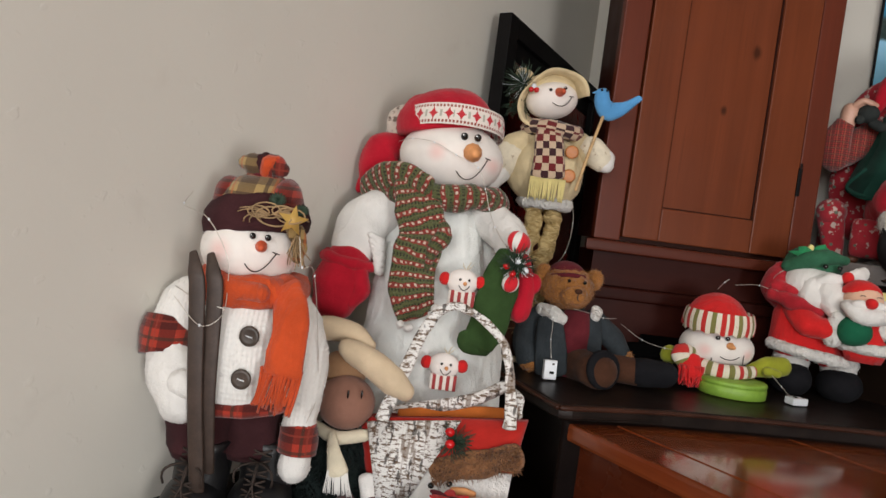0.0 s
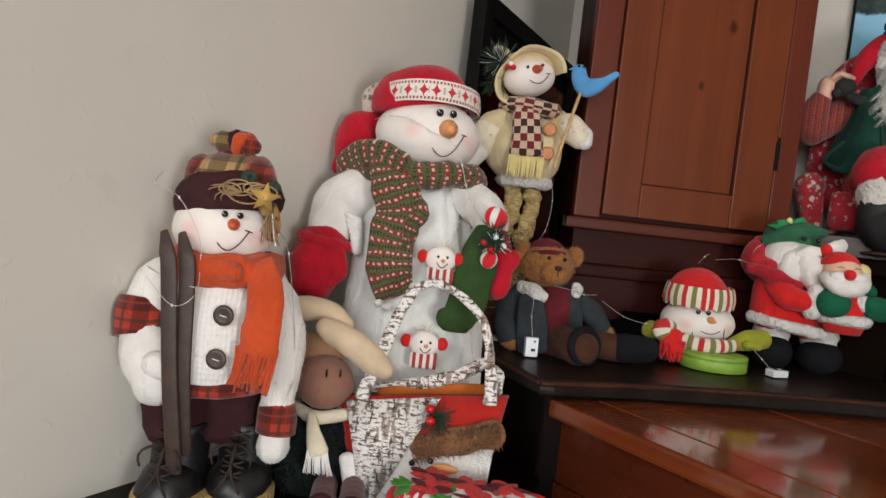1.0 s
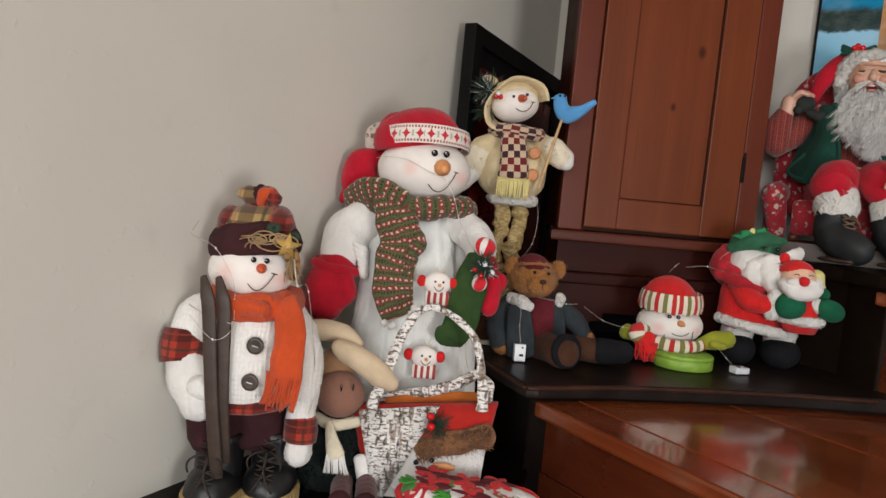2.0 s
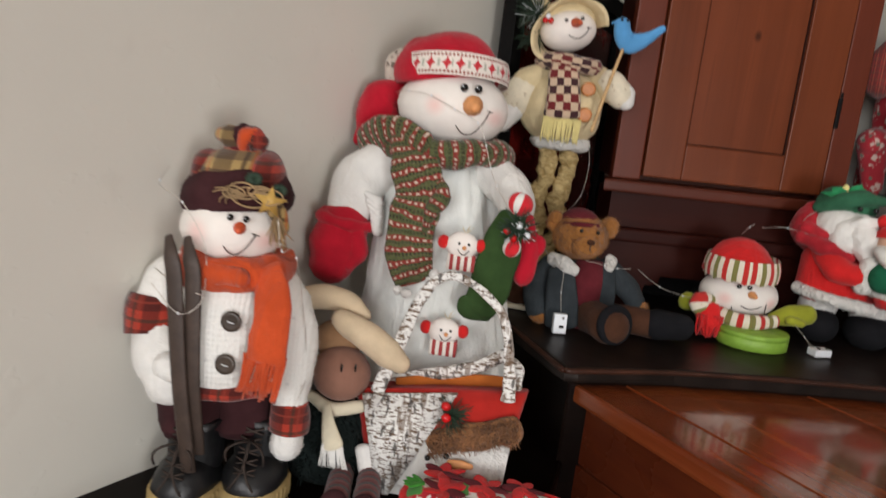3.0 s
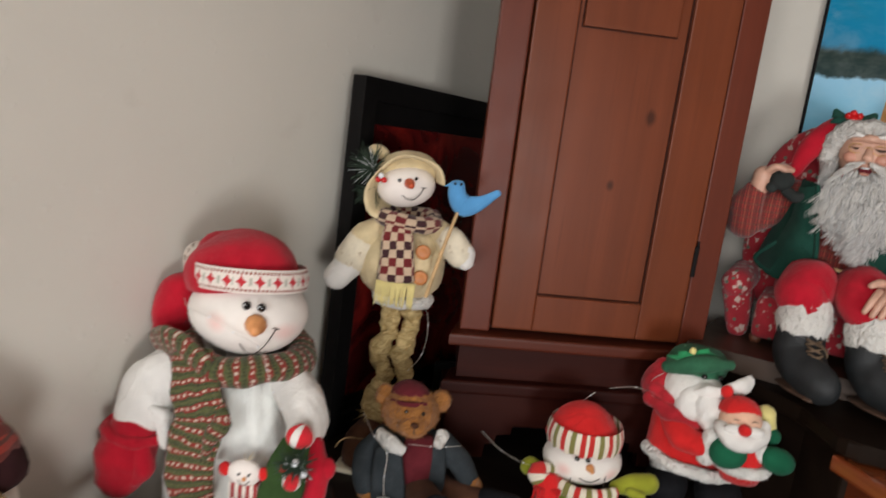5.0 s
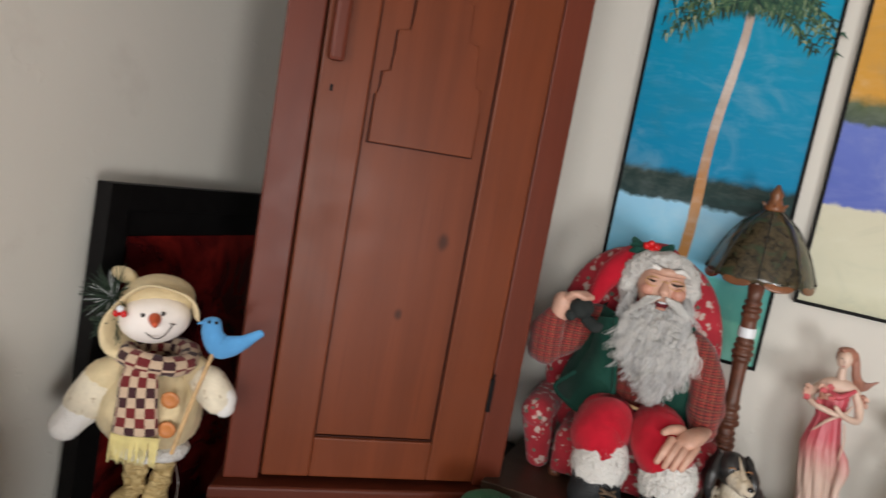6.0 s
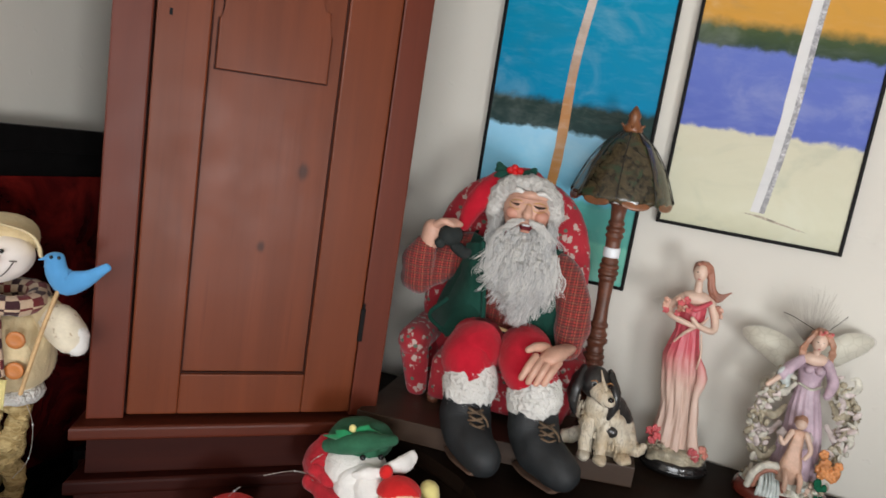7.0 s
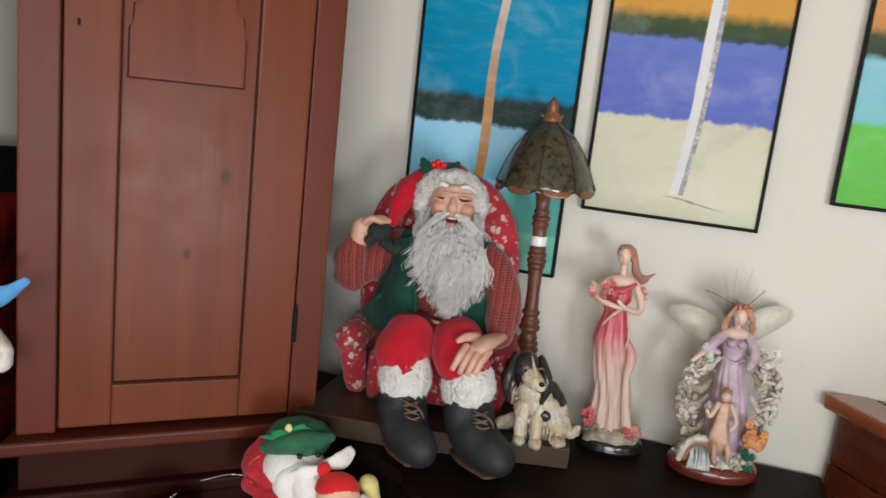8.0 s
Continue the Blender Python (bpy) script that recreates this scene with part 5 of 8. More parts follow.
    d.tuft((0.080, -0.156, 0.378), 120, 0.030, PINE, 0.0009, (1, 0.6, 0.9), (0, -0.3, 0), rng)
    d.tuft((0.084, -0.150, 0.372), 26, 0.026, PLASTIC, 0.0006, (1, 0.6, 0.9), (0, -0.3, 0), rng)
    for x, z, mt in ((0.066, 0.372, BERRY), (0.082, 0.382, PLASTIC), (0.076, 0.362, BERRY), (0.094, 0.368, PLASTIC)):
        d.blob((x, -0.160, z), 0.0055, mt, nu=12, nv=8)
    d.blob((0.076, -0.146, 0.346), (0.013, 0.010, 0.014), CANDY, rot=(0, 20, 0), nu=16)
    elf_charm(d, (0.005, -0.126, 0.330), 1.14)
    elf_charm(d, (-0.006, -0.132, 0.200), 1.14)
    return d.finish("tall_snowman_doll", pose(-0.594, 1.091, Z_A, 0, 0, 30) @ Matrix.Diagonal((0.975, 0.975, 0.971, 1)), "large white plush snowman doll with red hat and knit scarf", "doll", fuzz=(((FLEECE, MINT), 12000, 0.003), ((RED, KNIT, FACE_TALL, GREENFELT, MOTTLE), 9000, 0.0022)))


LINING = fabric("orange_felt_lining", (0.46, 0.13, 0.025), 0.15)
BAGRED = fabric("orange_red_felt", (0.42, 0.022, 0.016), 0.15)


def tote_bag():
    root = tagged(new("gift_bag"), "red felt gift bag with birch print flap and handles", "bag")
    root.matrix_world = pose(-0.47, 0.88, Z_A, -6, 0, 30) @ Matrix.Diagonal((1, 1, 0.91, 1))

    def add(name, d, label=""):
        bmesh.ops.recalc_face_normals(d.bm, faces=d.bm.faces[:])
        return part(name, d.bm, d.mats, root, label, True)

    d = Doll()
    rows = []
    for k in range(9):
        t = k / 8
        z = 0.002 + (0.160 - 0.002) * t
        w = 0.088 + 0.028 * t
        dep = 0.026 + 0.004 * math.sin(3 * t)
        rows.append([(0.003 + w * math.copysign(abs(math.sin(b)) ** 0.5, math.sin(b)), 0.03 - dep * math.copysign(abs(math.cos(b)) ** 0.7, math.cos(b)), z + (0.015 * math.sin(b)) * t) for b in (2 * math.pi * (j + 0.5) / 32 for j in range(32))])
    d.grid(rows, BAGRED, caps=True)
    add("body", d)
    d = Doll()
    d.prism([(-0.100, 0.146), (-0.066, 0.002), (-0.050, 0.002), (0.026, 0.166)], (0, -0.008, 0), 0.006, BIRCH, (-1, 0, 0))
    add("flap", d, "birch print triangular flap")
    d = Doll()
    d.limb([(-0.078, 0.0, 0.012), (-0.090, -0.002, 0.062)], [0.012, 0.012], FLEECE, flat=0.7)
    add("side_patch", d, "white felt patch")
    d = Doll()
    d.prism([(-0.070, 0.003), (0.092, 0.003), (0.098, 0.030), (0.103, 0.098), (-0.020, 0.088), (-0.066, 0.060)], (0, -0.002, 0), 0.006, FLEECE, (-1, 0, 0))
    add("face", d, "white felt snowman face")
    for x, z in ((-0.003, 0.068), (0.021, 0.074)):
        d = Doll()
        d.blob((x, -0.013, z), 0.0045, BEAD, nu=8, nv=6)
        add("eye", d, "black bead eye")
    d = Doll()
    d.limb([(0.026, -0.012, 0.063), (0.042, -0.016, 0.065), (0.056, -0.016, 0.065)], [0.007, 0.008, 0.004], NOSE, flat=0.5)
    add("nose", d, "orange carrot nose")
    d = Doll()
    rng = random.Random(2)
    d.limb([(-0.002, 0.0, 0.090), (0.050, -0.004, 0.104), (0.108, 0.0, 0.124)], [0.016, 0.022, 0.018], BROWNFUR, flat=0.5, lump=0.005, freq=60)
    for _ in range(900):
        t = rng.random()
        p = (-0.004 + 0.114 * t, -0.008 - rng.random() * 0.004, 0.087 + 0.037 * t + rng.uniform(-0.016, 0.018))
        d.strand(p, (p[0] + rng.uniform(-0.004, 0.008), p[1] - rng.uniform(0.002, 0.007), p[2] - rng.uniform(-0.002, 0.012)), BROWNFUR, 0.0007, (0, -0.002, 0), 0.4, 2)
    add("fur_brim", d, "brown faux fur hat brim")
    d = Doll()
    d.tuft((0.020, -0.014, 0.136), 90, 0.030, PINE, 0.0009, (1, 0.5, 1), (0.3, -0.3, -0.1), rng)
    add("pine_sprig", d, "green pine sprig")
    for x, z in ((0.013, 0.150), (0.015, 0.133)):
        d = Doll()
        d.blob((x, -0.022, z), 0.0068, BERRY, nu=14, nv=10)
        add("berry", d, "shiny red berry")
    d = Doll()
    d.limb([(-0.060, 0.048, 0.152), (0.0, 0.058, 0.164), (0.06, 0.058, 0.172), (0.106, 0.046, 0.176)], [0.009, 0.010, 0.010, 0.008], LINING, flat=0.4, nu=12, lump=0.002)
    add("lining", d, "orange felt lining at the back edge")
    d = Doll()
    d.limb([(-0.082, 0.0, 0.150), (-0.058, 0.004, 0.232), (-0.036, 0.010, 0.300), (-0.010, 0.012, 0.330), (0.026, 0.012, 0.324), (0.064, 0.010, 0.294), (0.080, 0.008, 0.258), (0.090, 0.004, 0.200), (0.092, 0.0, 0.164)], [0.010, 0.009, 0.008, 0.0065, 0.006, 0.006, 0.006, 0.008, 0.010], BIRCH, flat=0.35, lump=0.002, freq=60)
    add("handle", d, "birch print fabric handle")
    d = Doll()
    d.limb([(-0.072, 0.058, 0.154), (-0.02, 0.056, 0.170), (0.04, 0.054, 0.190), (0.084, 0.050, 0.220)], [0.010, 0.010, 0.010, 0.009], BIRCH, flat=0.4, lump=0.002, freq=60)
    d.limb([(0.088, 0.045, 0.212), (0.100, 0.030, 0.205), (0.102, 0.014, 0.180)], [0.008, 0.009, 0.008], BIRCH, flat=0.5, lump=0.003, freq=60)
    add("handle", d, "slack birch print fabric handle")
    return root


def flower_cushion():
    root = tagged(new("print_cushion"), "soft cushion printed with red poinsettias and green leaves", "cushion")
    root.matrix_world = pose(-0.360, 0.866, Z_A + 0.002, 0, 4, 28) @ Matrix.Diagonal((1, 1, 0.85, 1))

    def add(name, d, label=""):
        bmesh.ops.recalc_face_normals(d.bm, faces=d.bm.faces[:])
        return part(name, d.bm, d.mats, root, label, True)

    d = Doll()
    d.blob((0.0, 0.0, 0.034), (0.114, 0.052, 0.034), FLOWERS, lump=0.006, freq=18, nu=44, nv=20, power=0.6)
    add("cover", d)
    d = Doll()
    pts = []
    for j in range(20):
        b = 2 * math.pi * j / 20
        pts.append((0.115 * math.copysign(abs(math.cos(b)) ** 0.9, math.cos(b)), 0.053 * math.sin(b), 0.034 + 0.004 * math.sin(3 * b)))
    d.limb(pts, 0.0055, BRIGHTRED, nu=8, ring=True, side=(0, 0, 1))
    add("piping", d, "red edge piping")

    def top(x, y):
        """Height of the cover at x, y."""
        return 0.034 + 0.034 * max(0.0, 1 - (x / 0.116) ** 4 - (y / 0.056) ** 4) ** 0.5

    for cx, cy in ((-0.066, -0.020), (-0.018, 0.006), (-0.010, -0.034), (0.030, 0.022), (-0.070, 0.022)):
        for k in range(6):
            a = 2 * math.pi * k / 6 + 7 * cx
            x, y = cx + 0.013 * math.cos(a), cy + 0.011 * math.sin(a)
            d = Doll()
            d.blob((x, y, top(x, y) + 0.002), (0.017, 0.0085, 0.0022), BRIGHTRED if k % 3 else DARKRED, rot=(math.degrees(-y * 8), math.degrees(x * 2), math.degrees(a)), nu=14, nv=8, lump=0.0015, freq=120)
            add("petal", d, "red satin petal")
    for cx, cy, a0 in ((-0.040, -0.044, 200), (0.020, -0.040, 330), (-0.092, -0.004, 180)):
        for k in range(5):
            a = math.radians(a0 - 50 + 25 * k)
            x, y = cx + 0.012 * math.cos(a), cy + 0.008 * math.sin(a)
            d = Doll()
            d.blob((x, y, top(x, y) + 0.002), (0.015, 0.0045, 0.0025), LEAFGREEN, rot=(math.degrees(-y * 8), 0, math.degrees(a)), nu=12, nv=6)
            add("leaf", d, "bright green leaf")
    d = Doll()
    d.blob((0.070, 0.006, 0.050), (0.040, 0.026, 0.016), FLEECE, rot=(0, 14, -20), lump=0.004, nu=26)
    add("applique", d, "white fleece patch")
    d = Doll()
    d.limb([(0.040, 0.030, 0.060), (0.078, 0.034, 0.056), (0.108, 0.012, 0.042)], [0.005, 0.006, 0.005], BRIGHTRED, nu=10)
    add("edging", d, "red satin edging")
    return root


def moose_doll():
    d = Doll()
    rng = random.Random(8)
    d.lathe([(0.056, 0.0), (0.066, 0.015), (0.062, 0.05), (0.048, 0.085), (0.030, 0.105)], (-0.03, 0.0, 0), DARKFUZZ, 0.9, lump=0.008, freq=30)
    for _ in range(260):
        a, z = rng.uniform(-1.5, 1.5), rng.uniform(0.01, 0.095)
        r = 0.066 - 0.30 * max(0, z - 0.03)
        p = (-0.03 + r * math.sin(a), -r * 0.9 * math.cos(a), z)
        d.strand(p, (p[0] + rng.uniform(-0.01, 0.01), p[1] - 0.008, p[2] - rng.uniform(0, 0.012)), DARKFUZZ, 0.0012, (0, -0.004, 0), 0.5, 2)
    d.blob((-0.016, -0.020, 0.145), (0.040, 0.036, 0.036), MOOSE, nu=24, nv=16)
    d.blob((-0.030, 0.010, 0.180), (0.034, 0.030, 0.028), fabric_tan, nu=20)
    d.blob((-0.010, -0.053, 0.164), (0.0016, 0.002, 0.006), BEAD, nu=6, nv=5)
    d.blob((0.008, -0.052, 0.166), (0.0016, 0.002, 0.006), BEAD, nu=6, nv=5)
    d.limb([(-0.085, 0.02, 0.228), (-0.055, 0.012, 0.236), (-0.020, 0.005, 0.232), (0.004, 0.0, 0.222)], [0.015, 0.017, 0.016, 0.010], ANTLER, nu=16, lump=0.003)
    d.limb([(-0.022, -0.022, 0.218), (0.010, -0.028, 0.205), (0.045, -0.030, 0.184), (0.062, -0.028, 0.172)], [0.014, 0.019, 0.020, 0.014], ANTLER, nu=16, lump=0.003)
    d.limb([(-0.054, -0.02, 0.108), (-0.020, -0.040, 0.102), (0.018, -0.03, 0.108)], [0.008, 0.009, 0.008], CREAMPALE, lump=0.002)
    d.limb([(-0.026, -0.048, 0.108), (-0.018, -0.066, 0.092), (-0.008, -0.076, 0.068)], [0.006, 0.009, 0.015], CREAMPALE, flat=0.4, lump=0.001)
    for i in range(26):
        x = -0.017 + 0.026 * i / 25
        d.strand((x - 0.004, -0.077, 0.070), (x + 0.45 * (x + 0.004) + rng.uniform(-0.002, 0.002), -0.082, 0.040 + rng.uniform(0, 0.004)), FLEECE, 0.0010, (0, -0.003, 0), 0.7, 3)
    for x, mt in ((0.002, SOCK), (0.040, SOCK)):
        d.limb([(x, -0.035, 0.018), (x + 0.008, -0.12, 0.016)], [0.017, 0.016], mt, nu=14, lump=0.003)
        d.blob((x + 0.008, -0.126, 0.018), (0.018, 0.014, 0.018), PLUM)
    return d.finish("moose_doll", pose(-0.596, 0.862, Z_A, 0, 0, 30) @ Matrix.Diagonal((1, 1, 1.03, 1)), "sitting brown moose doll with tan antlers and cream scarf", "doll", fuzz=(((DARKFUZZ,), 2500, 0.006), ((MOOSE, ANTLER, CREAMPALE), 2500, 0.002)))


fabric_tan = fabric("tan_brown_felt", (0.30, 0.17, 0.09), 0.15)


def scarecrow_snowman():
    d = Doll()
    rng = random.Random(21)
    for x in (-0.052, -0.012):
        d.limb([(x - 0.006, 0.0, 0.035), (x - 0.012, -0.035, 0.032), (x - 0.016, -0.085, 0.030)], [0.034, 0.036, 0.030], BROWNBOOT, nu=16, lump=0.004)
        d.box((x - 0.014, -0.050, 0.006), (0.066, 0.130, 0.010), CREAMPALE, (0, 0, -8), 0.004)
        d.limb([(x, 0.006, 0.06), (x - 0.012, 0.008, 0.10), (x + 0.008, 0.004, 0.15), (x - 0.006, 0.0, 0.20), (x + 0.008, 0.0, 0.25), (x + 0.004, 0.0, 0.30)], [0.023, 0.018, 0.016, 0.018, 0.016, 0.018], STRAW, nu=18, lump=0.010, freq=60, steps=9)
        d.tuft((x - 0.01, 0.0, 0.075), 26, 0.036, STRAW, 0.0014, (1, 1, 0.3), (0, 0, -0.4), rng)
        for s in (-1, 1):
            d.strand((x - 0.02, -0.085, 0.060), (x - 0.02 + s * 0.035, -0.10, 0.045), RAFFIA, 0.0014, (s * 0.01, -0.01, 0.02), 1, 6)
    d.blob((-0.034, 0.0, 0.382), (0.080, 0.068, 0.074), CREAM, nu=36, nv=22, lump=0.006, freq=18)
    d.limb(ring((-0.026, 0.0, 0.316), 0.045, 0.042), 0.013, WOOLWHITE, nu=8, ring=True, side=(0, 0, 1), lump=0.004, freq=60)
    d.limb([(-0.070, 0.0, 0.440), (-0.100, -0.012, 0.420)], [0.026, 0.034], CREAM, lump=0.003)
    d.limb([(-0.106, -0.014, 0.408), (-0.124, -0.024, 0.382)], [0.034, 0.031], MITTDOT, nu=14)
    d.limb([(-0.128, -0.028, 0.370), (-0.145, -0.036, 0.348)], [0.027, 0.024], FLEECE, nu=14, lump=0.003)
    d.limb([(0.025, 0.0, 0.450), (0.048, -0.016, 0.430)], [0.022, 0.028], CREAM, lump=0.003)
    d.limb([(0.050, -0.018, 0.436), (0.070, -0.028, 0.418)], [0.028, 0.026], MITTDOT, nu=14)
    d.limb([(0.077, -0.030, 0.420), (0.080, -0.034, 0.408)], [0.020, 0.017], FLEECE, nu=14, lump=0.003)
    # head and floppy hat
    first = len(d.bm.verts)
    d.blob((-0.040, -0.010, 0.521), (0.052, 0.045, 0.038), FACE, nu=32, nv=20)
    face(d, None, (-0.030, -0.052, 0.537), 0.0145, 0.0034, (-0.028, -0.053, 0.530), 0.0095, 0.020, NOSERED, (-0.027, -0.058, 0.510), 0.044, 0.017)
    d.blob((-0.040, 0.016, 0.545), (0.055, 0.046, 0.038), CREAM, lump=0.004)
    rows = []
    for e, y in ((0.95, 0.012), (1.08, -0.012), (1.22, -0.034), (1.35, -0.046), (1.37, -0.042), (1.24, -0.028), (1.08, -0.004), (0.95, 0.016)):
        row = []
        for j in range(33):
            a = math.radians(228 - 236 * j / 32)
            droop = 0.012 * max(0, -math.cos(a)) * (e - 0.9) * 2
            row.append((-0.040 + 0.053 * e * math.cos(a), y + 0.006 * math.sin(3 * a + 1) * (e - 0.9), 0.522 + 0.044 * e * math.sin(a) * (0.95 if e > 1.2 else 1.0) - droop + 0.006 * math.cos(a) + 0.004 * math.sin(5 * a) * (e - 0.9)))
        rows.append(row)
    d.grid(rows, CREAM, lambda i, j: (0.3 * j / 32, 0.01 * i), closed=False)
    # sprig on the hat
    d.tuft((-0.092, -0.018, 0.560), 110, 0.048, PINE, 0.0010, (1, 0.7, 1), (-0.4, -0.1, 0.1), rng)
    d.tuft((-0.100, -0.006, 0.520), 60, 0.040, PINE, 0.0010, (1, 0.7, 0.6), (-0.5, -0.1, -0.4), rng)
    d.tuft((-0.094, -0.02, 0.56), 26, 0.040, PLASTIC, 0.0006, (1, 0.7, 1), (-0.4, -0.2, 0.1), rng)
    d.blob((-0.085, 0.02, 0.585), (0.020, 0.014, 0.012), CREAM, rot=(0, 30, 0))
    for x, z, mt in ((-0.076, 0.548, PLASTIC), (-0.082, 0.542, BERRY), (-0.072, 0.540, BERRY)):
        d.blob((x, -0.048, z), 0.0055, mt, nu=10, nv=8)
    d.bm.verts.ensure_lookup_table()
    bmesh.ops.transform(d.bm, matrix=Matrix.Translation((0.004, 0, 0.006)) @ pose(-0.035, 0, 0.50, 0, -13, 0) @ Matrix.Translation((0.035, 0, -0.50)), verts=d.bm.verts[first:])
    # checked scarf
    d.limb(ring((-0.030, -0.004, 0.466), 0.047, 0.045, 0.0, 10, 0.003), 0.017, CHECK, nu=12, ring=True, side=(0, 0, 1), lump=0.004, freq=60, flat=0.9)
    d.limb([(-0.040, -0.048, 0.468), (-0.040, -0.066, 0.440), (-0.036, -0.076, 0.400), (-0.034, -0.076, 0.368)], [0.022, 0.028, 0.030, 0.033], CHECK, flat=0.2, lump=0.002, freq=60)
    for i in range(24):
        x = -0.066 + 0.066 * i / 23
        d.strand((x, -0.078, 0.364), (x + rng.uniform(-0.003, 0.003), -0.080, 0.318 + rng.uniform(0, 0.006)), FRINGE, 0.0021, (0, -0.003, 0), 0.8)
    for z in (0.421, 0.374):
        d.lathe([(0.002, 0.0), (0.0115, 0.0006), (0.0135, 0.003), (0.012, 0.0055), (0.007, 0.004), (0.001, 0.004)], (0.007, -0.064, z), TANBUTTON, 1, (90, 0, 0), 18)
    # stick with the felt bird
    d.limb([(0.022, -0.085, 0.348), (0.040, -0.075, 0.430), (0.060, -0.060, 0.508)], 0.0032, STICK, nu=8)
    d.limb([(0.050, -0.058, 0.546), (0.055, -0.058, 0.523), (0.070, -0.058, 0.511), (0.097, -0.060, 0.522), (0.122, -0.066, 0.542)], [0.013, 0.017, 0.020, 0.011, 0.0065], BLUEFELT, flat=0.62, nu=14, lump=0.002)
    d.limb([(0.040, -0.060, 0.545), (0.031, -0.062, 0.542)], [0.0035, 0.001], BLUEFELT, nu=6)
    for x in (0.048, 0.058):
        d.blob((x, -0.0685, 0.549), 0.0026, BEAD, nu=8, nv=6)
    return d.finish("snowman_on_legs_doll", pose(-0.60, 1.45, Z_B + 0.001, 0, 0, 30) @ Matrix.Diagonal((1, 1, 0.985, 1)), "cream snowman doll on straw legs holding a blue felt bird", "doll", fuzz=(((CREAM, FLEECE, MITTDOT, WOOLWHITE, STRAW, BLUEFELT), 7000, 0.0024),))


def bear_doll():
    d = Doll()
    d.lathe([(0.060, 0.0), (0.068, 0.02), (0.064, 0.06), (0.048, 0.10), (0.030, 0.125)], (0.0, 0.02, 0), DENIM, 0.85, lump=0.005, freq=25)
    d.lathe([(0.030, 0.0), (0.034, 0.03), (0.030, 0.08), (0.022, 0.12)], (0.014, -0.018, 0), DARKRED, 0.8, lump=0.003)
    d.blob((-0.008, -0.004, 0.158), (0.049, 0.044, 0.040), BEARFUR, nu=28, nv=18, lump=0.004, freq=120)
    d.blob((0.000, -0.040, 0.148), (0.026, 0.020, 0.020), BEARFUR, lump=0.003, freq=120)
    d.blob((0.005, -0.060, 0.158), (0.007, 0.005, 0.005), BROWNBOOT, nu=10, nv=8)
    d.limb([(0.005, -0.061, 0.154), (0.005, -0.059, 0.144), (0.011, -0.055, 0.140)], 0.0011, INK, nu=5)
    for x in (-0.012, 0.016):
        d.blob((x, -0.046, 0.174), 0.0034, BEAD, nu=8, nv=6)
    for x, y in ((-0.054, 0.0), (0.040, 0.006)):
        d.blob((x, y, 0.178), (0.017, 0.010, 0.019), BEARFUR, lump=0.003, freq=120)
    d.blob((-0.012, 0.004, 0.184), (0.034, 0.032, 0.022), DARKRED, zmin=-0.1, lump=0.003)
    d.limb([(-0.040, -0.020, 0.178), (-0.012, -0.040, 0.184), (0.016, -0.026, 0.182)], 0.0045, DARKRED, nu=8)
    # coat collar, lapels, arms
    d.limb([(-0.055, -0.020, 0.116), (-0.032, -0.040, 0.110), (-0.012, -0.042, 0.102)], [0.012, 0.015, 0.010], WOOLWHITE, flat=0.6, lump=0.003)
    d.limb([(0.052, -0.005, 0.122), (0.046, -0.022, 0.112)], [0.012, 0.010], WOOLWHITE, flat=0.7, lump=0.003)
    d.limb([(-0.036, -0.040, 0.100), (-0.030, -0.052, 0.055), (-0.024, -0.056, 0.008)], [0.022, 0.028, 0.030], DENIM, flat=0.3, lump=0.002)
    d.limb([(0.044, -0.018, 0.110), (0.048, -0.028, 0.070), (0.050, -0.030, 0.02)], [0.014, 0.016, 0.016], DENIM, flat=0.4, lump=0.002)
    d.limb([(-0.050, -0.002, 0.102), (-0.072, -0.012, 0.062), (-0.066, -0.030, 0.024)], [0.022, 0.026, 0.024], DENIM, lump=0.004)
    d.blob((-0.060, -0.038, 0.014), (0.018, 0.016, 0.013), BEARFUR, lump=0.003, freq=120)
    d.limb([(0.050, 0.004, 0.104), (0.082, -0.002, 0.078), (0.104, -0.012, 0.052)], [0.022, 0.022, 0.017], DENIM, lump=0.004)
    d.blob((0.114, -0.018, 0.045), (0.014, 0.013, 0.014), BEARFUR, lump=0.003, freq=120)
    # legs with boots
    d.limb([(0.020, -0.020, 0.022), (0.040, -0.070, 0.026), (0.052, -0.100, 0.028)], [0.030, 0.030, 0.032], BROWNBOOT, nu=16, lump=0.004)
    d.lathe([(0.001, 0.0), (0.030, 0.0), (0.034, 0.004), (0.034, 0.010), (0.030, 0.013)], (0.054, -0.104, 0.033), BLACKCLOTH, 1, (80, 0, 28), 24, lump=0.001)
    d.limb([(0.050, 0.0, 0.024), (0.100, -0.028, 0.025), (0.140, -0.040, 0.026)], [0.026, 0.024, 0.026], BROWNBOOT, nu=16, lump=0.004)
    d.limb([(0.140, -0.040, 0.027), (0.180, -0.044, 0.029)], [0.028, 0.024], BLACKCLOTH, nu=16, lump=0.003)
    return d.finish("teddy_bear", pose(-0.50, 1.34, Z_B + 0.001, 0, 0, 30), "ginger teddy bear sitting in grey coat and brown boots", "doll", fuzz=(((BEARFUR,), 7000, 0.005), ((DENIM, WOOLWHITE, BROWNBOOT, DARKRED), 4000, 0.002)))


